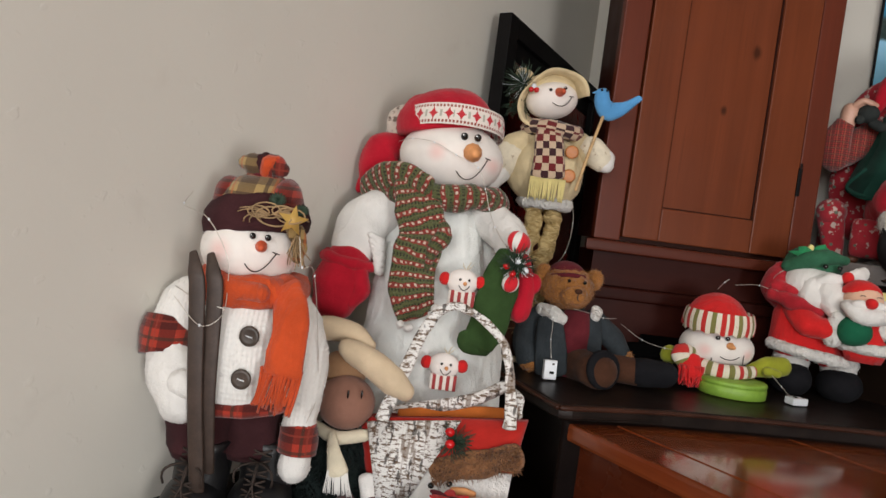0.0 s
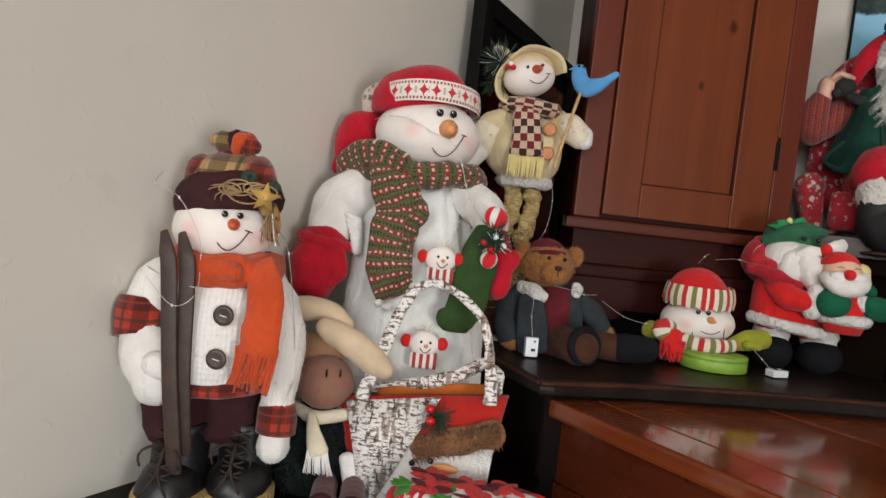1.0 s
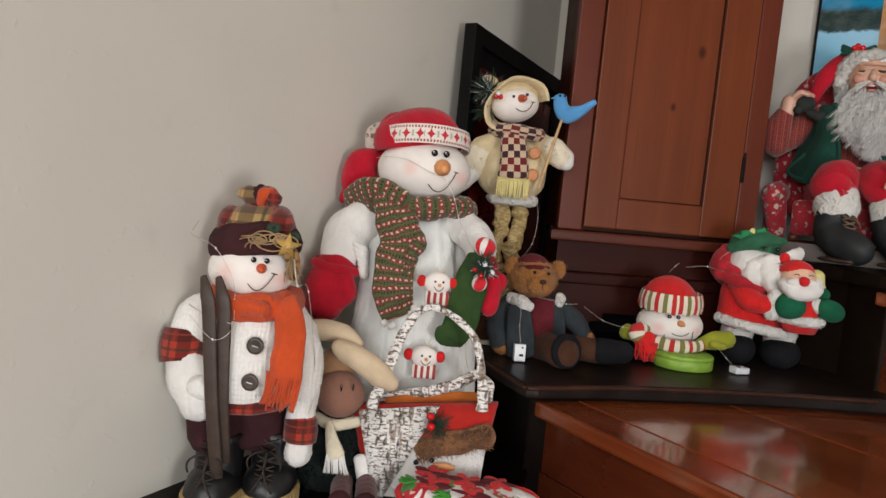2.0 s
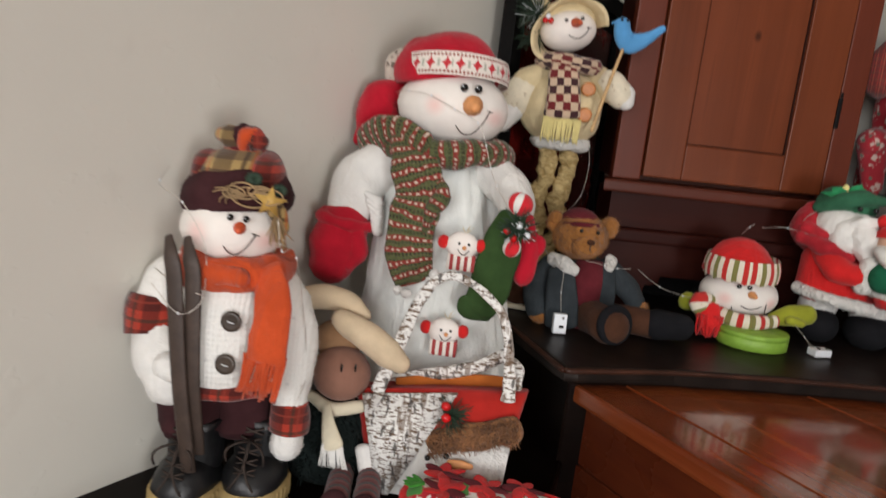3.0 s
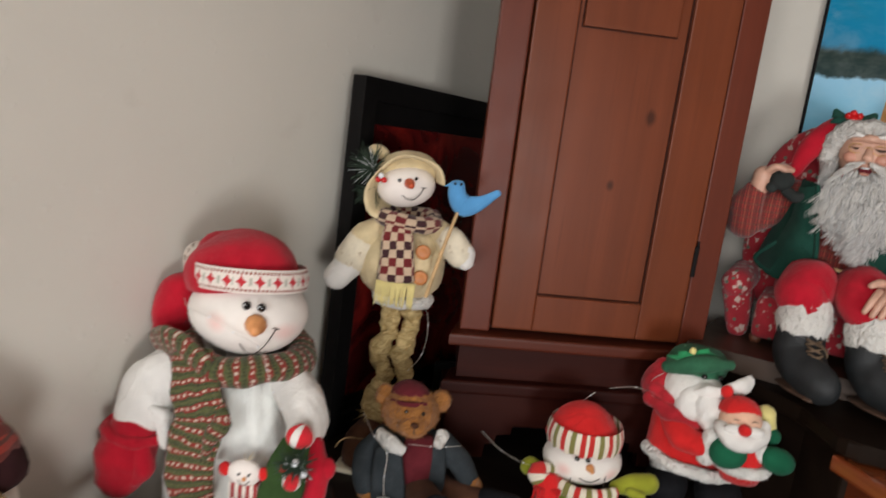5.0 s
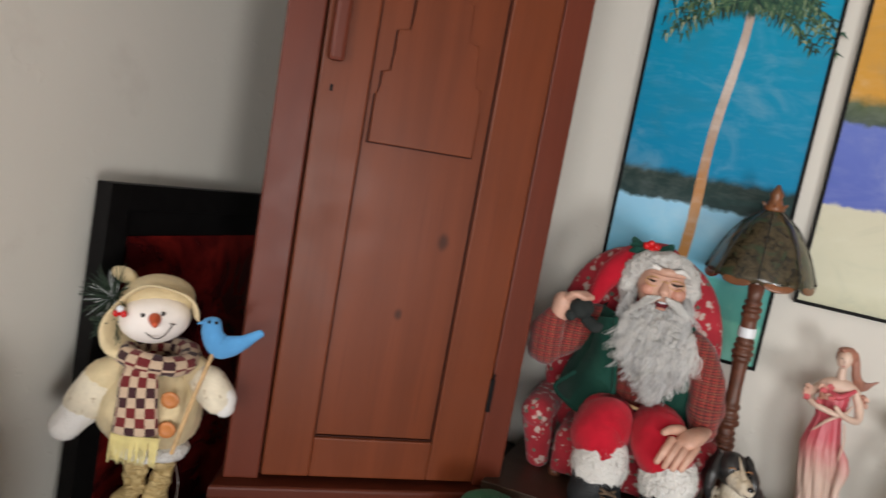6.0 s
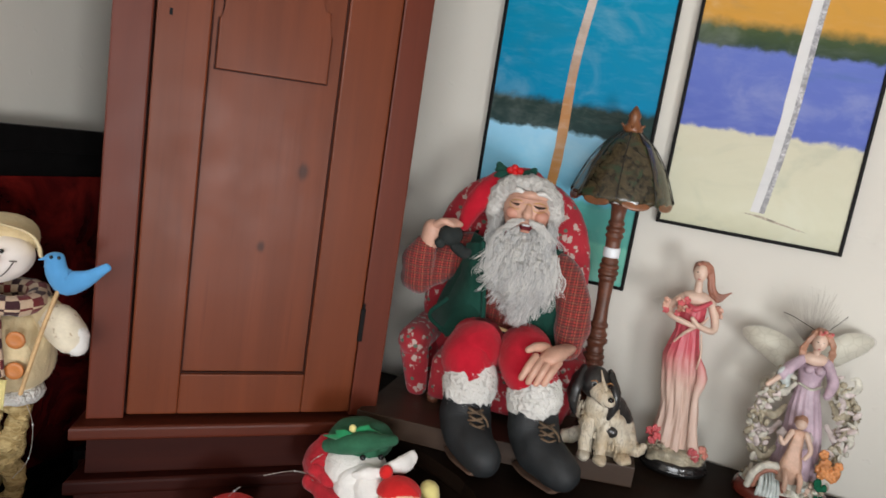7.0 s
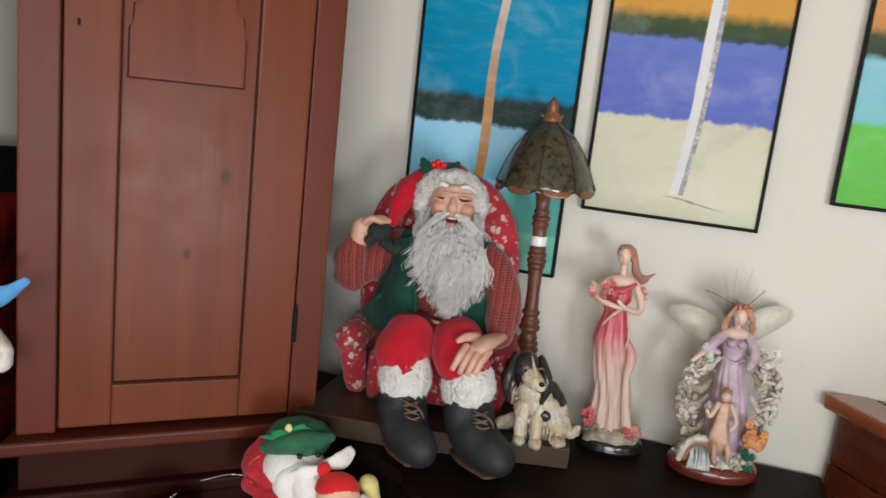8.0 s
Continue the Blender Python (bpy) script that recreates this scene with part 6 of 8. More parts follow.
def snowman_box():
    d = Doll()
    rng = random.Random(9)
    d.lathe([(0.056, 0.0), (0.059, 0.002), (0.059, 0.020), (0.057, 0.022), (0.059, 0.023), (0.059, 0.030), (0.056, 0.032)], (0.012, -0.066, 0), LIMEWOOD, 0.86, nu=36)
    d.blob((-0.004, 0.0, 0.082), (0.068, 0.058, 0.046), FACE_BOX, nu=30, nv=18)
    face(d, None, (-0.012, -0.053, 0.107), 0.009, 0.0045, (0.002, -0.057, 0.094), 0.0075, 0.010, NOSE, (0.002, -0.058, 0.074), 0.058, 0.016)
    for s in (-1, 1):
        d.limb([(0.002 + s * 0.029, -0.048, 0.080), (0.002 + s * 0.028, -0.051, 0.055)], 0.0009, INK, nu=5, steps=1)
    d.blob((-0.008, 0.003, 0.114), (0.064, 0.058, 0.078), BRIGHTRED, nu=28, nv=14, zmin=0.1, lump=0.005, freq=20)
    rows = []
    for k in range(6):
        t = k / 5
        e = 0.95 + 0.05 * math.sin(math.pi * t) - 0.04 * t
        rows.append([(-0.006 + 0.067 * e * math.sin(b), 0.0 - 0.060 * e * math.cos(b), 0.115 + 0.043 * t + 0.003 * math.sin(14 * b) * (1 - t) - 0.002 * math.cos(b)) for b in (2 * math.pi * j / 44 for j in range(44))])
    d.grid(rows, STRIPES, lambda i, j: (0.41 * j / 44, 0.043 * i / 5), caps=False)
    # scarf
    d.limb([(-0.060, -0.020, 0.050), (-0.035, -0.056, 0.046), (0.005, -0.070, 0.044), (0.050, -0.052, 0.048)], [0.013, 0.015, 0.015, 0.012], STRIPES, flat=0.6, lump=0.003)
    d.limb([(-0.050, -0.030, 0.062), (-0.078, -0.045, 0.066), (-0.070, -0.055, 0.045)], [0.014, 0.020, 0.014], STRIPES, flat=0.6, lump=0.003)
    d.limb([(-0.066, -0.050, 0.058), (-0.062, -0.062, 0.030)], [0.020, 0.022], BRIGHTRED, flat=0.5, lump=0.004)
    for i in range(34):
        x = -0.082 + 0.042 * i / 33
        d.strand((x, -0.062 + rng.uniform(-0.006, 0.006), 0.046), (x + rng.uniform(-0.012, 0.012), -0.068 + rng.uniform(-0.01, 0.01), 0.004 + rng.uniform(0, 0.008)), BRIGHTRED, 0.0022, (rng.uniform(-0.006, 0.006), -0.006, 0), 0.8)
    # mittens
    d.limb([(0.056, -0.026, 0.046), (0.082, -0.030, 0.058), (0.112, -0.026, 0.062)], [0.014, 0.021, 0.020], LIME, flat=0.75, nu=14, lump=0.002)
    d.limb([(0.078, -0.046, 0.052), (0.094, -0.050, 0.050)], [0.010, 0.008], LIME, nu=10)
    d.limb([(-0.070, -0.012, 0.048), (-0.094, -0.012, 0.056)], [0.014, 0.019], LIME, flat=0.75, nu=14, lump=0.002)
    return d.finish("snowman_head_doll", pose(-0.272, 1.562, Z_B + 0.001, 0, 0, 30) @ Matrix.Diagonal((1.04, 1.04, 0.94, 1)), "snowman head doll with red striped hat on green box", "doll", fuzz=(((BRIGHTRED, FACE_BOX, STRIPES, LIME), 6000, 0.0022),))


def plush_pair():
    d = Doll()
    for x, y in ((-0.032, 0.0), (0.056, -0.006)):
        d.blob((x - 0.002, y - 0.012, 0.030), (0.040, 0.048, 0.036), BLACKCLOTH, lump=0.003, zmin=-0.83)
        d.limb([(x, y, 0.062), (x, y, 0.072)], 0.033, WOOLWHITE, nu=16, lump=0.004, freq=60)
    d.limb([(-0.032, 0.0, 0.074), (-0.026, 0.0, 0.105)], [0.032, 0.038], BRIGHTRED, nu=16)
    d.limb([(0.050, -0.004, 0.074), (0.030, 0.0, 0.105)], [0.030, 0.036], BRIGHTRED, nu=16)
    d.lathe([(0.064, 0.085), (0.069, 0.092), (0.060, 0.12), (0.055, 0.16), (0.040, 0.19)], (-0.008, 0.0, 0), BRIGHTRED, 0.85, lump=0.004, shift=(-0.02, 0.0))
    d.limb([(-0.076, -0.012, 0.098), (-0.045, -0.058, 0.092), (0.005, -0.068, 0.086), (0.038, -0.060, 0.080)], [0.011, 0.012, 0.012, 0.011], WOOLWHITE, lump=0.003, freq=60)
    # large head with beard and green hat
    d.blob((-0.020, -0.010, 0.222), (0.050, 0.046, 0.046), FLEECE, lump=0.006, freq=30)
    d.blob((-0.010, -0.040, 0.210), (0.044, 0.028, 0.040), FLEECE, lump=0.007, freq=34, nu=26)
    d.limb([(-0.004, -0.046, 0.222), (0.006, -0.060, 0.196), (0.010, -0.066, 0.172)], [0.026, 0.028, 0.012], FLEECE, lump=0.005)
    d.limb([(0.020, -0.052, 0.250), (0.046, -0.048, 0.256), (0.064, -0.034, 0.268)], [0.008, 0.016, 0.010], FLEECE, flat=0.5, lump=0.003)
    d.limb([(0.016, -0.058, 0.246), (-0.006, -0.062, 0.244), (-0.026, -0.056, 0.236)], [0.008, 0.013, 0.006], FLEECE, flat=0.6, lump=0.003)
    d.blob((0.021, -0.064, 0.250), (0.0105, 0.010, 0.0125), BRIGHTRED)
    for x in (-0.012, 0.016):
        d.blob((x - 0.004, -0.050 + 0.2 * x, 0.267), 0.0050, BEAD, nu=8, nv=6)
    d.limb([(-0.064, -0.004, 0.258), (-0.042, -0.026, 0.274), (-0.004, -0.032, 0.286), (0.030, -0.018, 0.284)], [0.012, 0.017, 0.015, 0.009], HATGREEN, nu=16, lump=0.004)
    d.blob((-0.016, 0.006, 0.268), (0.052, 0.044, 0.034), HATGREEN, lump=0.004, freq=40, power=0.7, nu=26)
    for a in (-1, 0, 1):
        d.prism([(0, 0), (0.012, -0.008), (0.026, -0.006), (0.024, 0.002), (0.044, 0.004), (0.026, 0.012), (0.022, 0.018), (0.010, 0.012)], (-0.034, -0.024 + 0.004 * a, 0.296), 0.003, LEAFBRIGHT, (14 * a, 175 - 85 * (a + 1) , 0))
    d.blob((-0.034, -0.020, 0.300), (0.006, 0.005, 0.008), YELLOW)
    # sack on the back
    d.limb([(-0.052, 0.02, 0.19), (-0.074, 0.012, 0.220), (-0.066, 0.02, 0.250)], [0.030, 0.032, 0.016], GLITTERRED, lump=0.006)
    d.limb([(-0.088, -0.016, 0.196), (-0.056, -0.044, 0.186), (-0.016, -0.050, 0.176)], [0.012, 0.017, 0.012], GLITTERRED, lump=0.005, freq=50)
    d.limb([(-0.082, -0.010, 0.216), (-0.058, -0.032, 0.208)], [0.012, 0.012], GLITTERRED, lump=0.004, freq=50)
    d.strand((-0.088, -0.024, 0.206), (-0.024, -0.060, 0.188), WIRE, 0.0007, (0, -0.012, 0), 1)
    d.strand((-0.090, -0.010, 0.226), (-0.074, -0.020, 0.250), WIRE, 0.0007, (-0.010, -0.006, 0), 1)
    # arm
    d.limb([(-0.046, -0.024, 0.172), (-0.030, -0.056, 0.148), (0.008, -0.070, 0.142)], [0.024, 0.025, 0.021], BRIGHTRED, nu=16, lump=0.003)
    d.limb([(0.006, -0.076, 0.128), (0.010, -0.076, 0.168)], [0.017, 0.017], WOOLWHITE, lump=0.003, freq=60)
    d.blob((0.032, -0.094, 0.150), (0.030, 0.024, 0.030), MITTGREEN, lump=0.003)
    # small companion in front
    d.lathe([(0.030, 0.09), (0.038, 0.11), (0.034, 0.14), (0.026, 0.17)], (0.066, -0.070, 0), BRIGHTRED, 0.8, lump=0.003)
    d.limb(ring((0.066, -0.070, 0.118), 0.036, 0.030), 0.011, WOOLWHITE, nu=8, ring=True, side=(0, 0, 1), lump=0.003)
    d.blob((0.044, -0.085, 0.210), (0.034, 0.028, 0.032), plush_peach, nu=20)
    d.blob((0.043, -0.078, 0.223), (0.0355, 0.030, 0.028), BRIGHTRED, zmin=-0.05, lump=0.003, rot=(-8, 0, 0))
    d.limb([(0.014, -0.098, 0.198), (0.038, -0.112, 0.182), (0.072, -0.098, 0.190), (0.082, -0.085, 0.205)], [0.014, 0.019, 0.018, 0.010], FLEECE, lump=0.005, freq=40)
    for s in (-1, 1):
        d.blob((0.044 + s * 0.016, -0.112, 0.203), (0.016, 0.009, 0.009), FLEECE, lump=0.002)
        d.strand((0.044 + s * 0.014 - 0.005, -0.112, 0.220), (0.044 + s * 0.014 + 0.005, -0.112, 0.220), INK, 0.0008, (0, 0, 0.004), 1, 3)
    d.blob((0.042, -0.121, 0.208), 0.0105, BRIGHTRED)
    d.limb([(0.084, -0.082, 0.158), (0.092, -0.088, 0.150)], [0.016, 0.014], WOOLWHITE, lump=0.003)
    d.blob((0.112, -0.090, 0.148), (0.030, 0.022, 0.024), MITTGREEN, rot=(0, 20, 0), lump=0.003)
    d.blob((0.108, -0.060, 0.176), (0.014, 0.012, 0.016), MITTGREEN)
    d.limb([(0.094, -0.050, 0.215), (0.104, -0.052, 0.190)], [0.016, 0.012], YELLOW, lump=0.003)
    return d.finish("plush_pair_doll", pose(-0.128, 1.714, Z_B + 0.001, 0, 0, 28) @ Matrix.Diagonal((1.06, 1.06, 0.97, 1)), "red plush doll with green hat hugging a smaller one", "doll", fuzz=(((FLEECE, WOOLWHITE), 5000, 0.0035), ((BRIGHTRED, MITTGREEN, HATGREEN, GLITTERRED), 5000, 0.0022)))


plush_peach = fabric("peach_felt", (0.72, 0.45, 0.32), 0.08)


def toy_armchair():
    root = tagged(new("toy_armchair"), "small red floral upholstered armchair on the loose board", "armchair")
    root.matrix_world = pose(0.006, 1.972, Z_C + 0.041, 0, 0, 5) @ Matrix.Diagonal((1.03, 1.0, 1.0, 1))

    def add(name, d, label=""):
        bmesh.ops.recalc_face_normals(d.bm, faces=d.bm.faces[:])
        return part(name, d.bm, d.mats, root, label, True)

    d = Doll()
    rows = []
    for dep, grow in ((0.0, -0.014), (-0.006, -0.004), (-0.014, 0.0), (-0.030, 0.0), (-0.038, -0.004), (-0.044, -0.014)):
        row = []
        for j in range(32):
            b = 2 * math.pi * j / 32
            sx, sz = math.sin(b), -math.cos(b)
            row.append((-0.017 + (0.152 + grow) * math.copysign(abs(sx) ** 0.8, sx), 0.10 + dep - 0.02 * abs(sx), 0.235 + (0.205 + grow) * math.copysign(abs(sz) ** (0.85 if sz > 0 else 0.6), sz)))
        rows.append(row)
    d.grid(rows, FLORAL, caps=True)
    add("backrest", d)
    d = Doll()
    d.box((0.0, 0.0, 0.055), (0.22, 0.15, 0.085), FLORAL, (0, 0, 0), 0.014)
    add("seat", d)
    for s in (-1, 1):
        d = Doll()
        x = -0.010 + s * 0.140
        d.limb([(x, 0.06, 0.112), (x + s * 0.004, -0.040, 0.106)], [0.030, 0.030], FLORAL, nu=18, side=(0, 0, 1))
        d.limb([(x, 0.05, 0.075), (x, 0.048, 0.016)], 0.026, FLORAL, nu=14)
        d.limb([(x + s * 0.004, -0.036, 0.10), (x - s * 0.006, -0.034, 0.05), (x - s * 0.012, -0.030, 0.012)], [0.029, 0.024, 0.020], FLORAL, nu=16, flat=0.8)
        add("armrest", d)
    for x, y in ((-0.10, -0.05), (0.10, -0.05), (-0.10, 0.07), (0.10, 0.07)):
        d = Doll()
        d.lathe([(0.010, 0.0), (0.013, 0.013)], (x, y, 0), LAMPWOOD)
        add("foot", d)
    return root


def curl(d, p, length, rng, lean, mat, strands=11, spread=0.0050):
    """One wavy lock from p: strands that share a wave and part a little at the end."""
    n = 11
    ph, turns, amp = rng.uniform(0, 6.28), rng.uniform(6.5, 10.0), rng.uniform(0.0030, 0.0062)
    for _ in range(strands):
        ox, oy, fan = rng.uniform(-1, 1) * spread, rng.uniform(-1, 1) * spread, rng.uniform(-0.08, 0.08)
        pts = []
        for i in range(n + 1):
            t = i / n
            a = amp * (0.3 + 0.9 * t)
            pts.append((p[0] + ox + (lean[0] + fan * t) * t * length + a * math.sin(ph + turns * t), p[1] + oy + lean[1] * t * length - 0.010 * t * (1 - t) + 0.7 * a * math.cos(ph + turns * t), p[2] + lean[2] * t * length + (0.5 * a * math.sin(1.3 * ph + turns * t) if t > 0.6 else 0.0)))
        d.limb(pts, [0.00056 * (1 - 0.6 * (i / n) ** 2) for i in range(n + 1)], mat, nu=3, steps=1, round_ends=False, side=(0.2, 0.9, 0.3))


def seated_doll():
    d = Doll()
    rng = random.Random(17)
    # torso, vest
    d.lathe([(0.082, 0.085), (0.090, 0.11), (0.088, 0.17), (0.080, 0.24), (0.066, 0.30), (0.040, 0.335)], (0.0, 0.015, 0), PLAID_SHIRT, 0.7, lump=0.004)
    rows = []
    for k in range(9):
        t = k / 8
        z = 0.155 + 0.175 * t
        r = 0.116 - 0.036 * t * t
        a0, a1 = -2.3 + 0.4 * t, -0.22 - 0.25 * t
        rows.append([(r * math.sin(b) * (1.16 - 0.3 * t if t < 0.5 else 1.01), 0.012 - r * 0.82 * math.cos(b), z - (0.018 * (1 - t) * math.sin(2.2 * (b + 1.3)))) for b in (a0 + (a1 - a0) * j / 12 for j in range(13))])
    d.grid(rows, TEAL, closed=False, caps=False)
    rows2 = [[(-x, y, z) for x, y, z in r] for r in rows]
    d.grid(rows2, TEAL, closed=False, caps=False)
    flap = [(-0.052, 0.325), (-0.085, 0.318), (-0.088, 0.260), (-0.108, 0.205), (-0.140, 0.166), (-0.105, 0.147), (-0.050, 0.150), (-0.028, 0.195)]
    d.prism(flap[::-1][::-1], (0.0, -0.086, 0.0), 0.008, TEAL, (0, 0, -22))
    hem = [pose(0, -0.086, 0, 0, 0, -22) @ Vector((x, -0.003, z)) for x, z in flap[3:] + flap[:1]]
    d.limb(hem, 0.0045, TEAL, nu=8)
    # trousers, trim, boots
    for s, knee, cuff, ank, mid, toe in ((-1, (-0.034, -0.132, 0.134), (-0.020, -0.144, 0.092), (-0.018, -0.152, 0.038), (-0.004, -0.176, 0.014), (0.030, -0.212, -0.002)), (1, (0.067, -0.126, 0.138), (0.090, -0.138, 0.094), (0.098, -0.146, 0.040), (0.116, -0.168, 0.018), (0.156, -0.202, 0.003))):
        d.limb([(s * 0.040, -0.010, 0.120), (knee[0] - 0.01 * s, knee[1] + 0.035, knee[2] + 0.014), knee, (cuff[0], cuff[1], cuff[2] + 0.022)], [0.050, 0.049, 0.045, 0.039], RED, nu=28, lump=0.004, freq=22, steps=7)
        d.limb([(cuff[0], cuff[1], cuff[2] + 0.013), (cuff[0], cuff[1], cuff[2]), (cuff[0], cuff[1] - 0.002, cuff[2] - 0.010)], [0.0445, 0.0468, 0.0450], WOOLWHITE, nu=32, lump=0.003, freq=140, steps=6, flat=0.95)
        d.limb([(cuff[0], cuff[1], cuff[2] - 0.012), ank, mid, toe], [0.041, 0.043, 0.041, 0.032], BOOTLEATHER, nu=28, lump=0.004, freq=30, steps=8)
        d.limb([(ank[0] - 0.006, ank[1] + 0.010, -0.030), (mid[0], mid[1], -0.029), (toe[0] + 0.002, toe[1] - 0.002, -0.0275)], [0.024, 0.027, 0.025], BOOTSOLE, flat=0.2, nu=24, side=(0, 0, 1), steps=6)
        for k in range(6):
            z = ank[2] + 0.032 - 0.0115 * k
            y = ank[1] - 0.0425 - 0.0032 * k - (0.003 if k > 3 else 0)
            x = ank[0] + 0.010 + 0.0035 * k
            d.strand((x, y + 0.001, z), (x + 0.024, y + 0.006, z - 0.009), BOOTLACE, 0.0024, (0.003, -0.007, 0), 1)
            d.strand((x + 0.024, y + 0.006, z), (x, y + 0.001, z - 0.009), BOOTLACE, 0.0024, (0.003, -0.007, 0), 1)
        d.strand((ank[0] + 0.026, ank[1] - 0.042, ank[2] + 0.030), (ank[0] + 0.046, ank[1] - 0.040, ank[2] + 0.006), BOOTLACE, 0.0022, (0.012, -0.012, 0.006), 1, 5)
    d.blob((0.014, -0.060, 0.140), (0.075, 0.050, 0.034), RED, nu=26, nv=14, lump=0.004)
    # belt with buckle
    d.limb([(-0.06, -0.055, 0.165), (0.0, -0.075, 0.165), (0.06, -0.055, 0.165)], 0.011, BLACKCLOTH, flat=0.5, nu=10)
    d.box((0.012, -0.082, 0.168), (0.030, 0.006, 0.032), STICK, (0, 8, 0), 0.003)
    d.box((0.012, -0.0845, 0.168), (0.021, 0.005, 0.022), BLACKCLOTH, (0, 8, 0), 0.002)
    # raised arm with small grey toy
    d.limb([(-0.088, 0.012, 0.298), (-0.138, -0.006, 0.254), (-0.164, -0.026, 0.232)], [0.030, 0.034, 0.033], PLAID_SHIRT, nu=18, lump=0.006, freq=30)
    d.limb([(-0.164, -0.028, 0.232), (-0.164, -0.042, 0.268), (-0.154, -0.050, 0.294)], [0.033, 0.029, 0.022], PLAID_SHIRT, nu=18, lump=0.005, freq=30)
    d.limb([(-0.151, -0.051, 0.292), (-0.146, -0.052, 0.330)], [0.016, 0.018], SKIN, nu=12)
    for k in range(4):
        d.limb([(-0.144 + 0.004 * k, -0.058 + 0.006 * k, 0.334), (-0.126 + 0.004 * k, -0.068 + 0.006 * k, 0.350), (-0.108 + 0.003 * k, -0.064 + 0.006 * k, 0.346)], [0.0075, 0.0065, 0.0055], SKIN, nu=8)
    d.blob((-0.112, -0.052, 0.326), (0.022, 0.020, 0.020), DARKTOY, lump=0.003)
    d.limb([(-0.100, -0.05, 0.306), (-0.080, -0.055, 0.298), (-0.060, -0.05, 0.312)], [0.011, 0.012, 0.008], DARKTOY, lump=0.002)
    d.blob((-0.126, -0.064, 0.310), 0.010, DARKTOY)
    # resting arm, palm laid on the knee
    d.limb([(0.080, 0.0, 0.292), (0.114, -0.014, 0.250), (0.124, -0.034, 0.205), (0.126, -0.072, 0.172)], [0.033, 0.035, 0.031, 0.024], PLAID_SHIRT, nu=24, lump=0.007, freq=28)
    d.limb([(0.127, -0.080, 0.172), (0.121, -0.110, 0.176), (0.108, -0.142, 0.174), (0.100, -0.158, 0.168)], [0.015, 0.020, 0.026, 0.022], SKIN, nu=18, flat=0.55, side=(-0.3, 0.4, 1))
    for k in range(4):
        x, l = 0.121 - 0.0125 * k, (0.9, 1.0, 1.0, 0.85)[k]
        d.limb([(x - 0.002, -0.156 - 0.002 * k, 0.168 + 0.001 * k), (x - 0.009, -0.174 - 0.004 * l, 0.158), (x - 0.017, -0.184, 0.164 - 0.030 * l)], [0.0072, 0.0068, 0.0052], SKIN, nu=10)
    d.limb([(0.092, -0.130, 0.180), (0.078, -0.150, 0.184), (0.068, -0.160, 0.180)], [0.010, 0.0078, 0.0058], SKIN, nu=10)
    # head: resin face, narrowed eyes behind thin spectacles, hood with fleece rim
    d.blob((0.012, -0.022, 0.396), (0.044, 0.046, 0.056), SKIN, nu=32, nv=22)
    d.limb([(0.017, -0.062, 0.408), (0.018, -0.069, 0.396), (0.018, -0.071, 0.390)], [0.005, 0.0075, 0.0095], SKIN, nu=12)
    d.limb([(-0.010, -0.056, 0.420), (0.016, -0.066, 0.423), (0.042, -0.056, 0.421)], [0.005, 0.008, 0.005], SKIN, nu=10)
    for s in (-1, 1):
        d.blob((0.016 + s * 0.024, -0.056, 0.387), (0.014, 0.011, 0.012), resin_cheek, nu=14, nv=10)
        d.limb([(0.016 + s * 0.031, -0.057, 0.405), (0.016 + s * 0.019, -0.0645, 0.4035), (0.016 + s * 0.009, -0.064, 0.406)], [0.001, 0.0022, 0.001], LACE, nu=6, flat=0.6)
        d.limb([(0.016 + s * 0.031, -0.058, 0.408), (0.016 + s * 0.019, -0.066, 0.4085), (0.016 + s * 0.009, -0.065, 0.409)], [0.0016, 0.0026, 0.0016], SKIN, nu=6)
        d.limb([(0.016 + 0.019 * s + 0.0125 * math.cos(a), -0.069 + 0.004 * abs(math.cos(a)), 0.404 + 0.0085 * math.sin(a)) for a in (2 * math.pi * k / 12 for k in range(12))], 0.0006, GOLD, nu=5, ring=True, steps=1)
        d.limb([(0.016 + s * 0.036, -0.052, 0.420), (0.016 + s * 0.022, -0.064, 0.4285), (0.016 + s * 0.007, -0.065, 0.424)], [0.002, 0.0048, 0.003], BEARDPALE, nu=8, lump=0.0015, freq=160)
    d.limb([(0.010, -0.072, 0.406), (0.016, -0.073, 0.408), (0.022, -0.072, 0.406)], 0.0006, GOLD, nu=5)
    d.blob((0.018, -0.066, 0.366), (0.011, 0.006, 0.0065), DARKRED, nu=12, nv=8)
    d.blob((0.018, -0.069, 0.3705), (0.008, 0.004, 0.002), PLASTIC, nu=10, nv=5)
    d.blob((0.018, -0.070, 0.360), (0.009, 0.004, 0.003), resin_cheek, nu=10, nv=6)
    d.limb([(-0.040, -0.020, 0.350), (-0.043, -0.028, 0.396), (-0.028, -0.042, 0.430), (0.008, -0.050, 0.441), (0.042, -0.042, 0.432), (0.058, -0.028, 0.402), (0.058, -0.020, 0.360)], [0.014, 0.017, 0.0165, 0.016, 0.016, 0.0165, 0.013], WOOLGREY, nu=18, lump=0.006, freq=120, steps=8)
    d.limb([(0.004, 0.0, 0.430), (-0.036, -0.010, 0.430), (-0.074, -0.020, 0.396), (-0.096, -0.026, 0.346)], [0.033, 0.029, 0.024, 0.014], RED, nu=22, lump=0.006, freq=24)
    for x, z in ((-0.018, 0.454), (-0.010, 0.460), (-0.027, 0.459), (-0.020, 0.464)):
        d.blob((x, -0.048, z), 0.0065, BERRY, nu=12, nv=8)
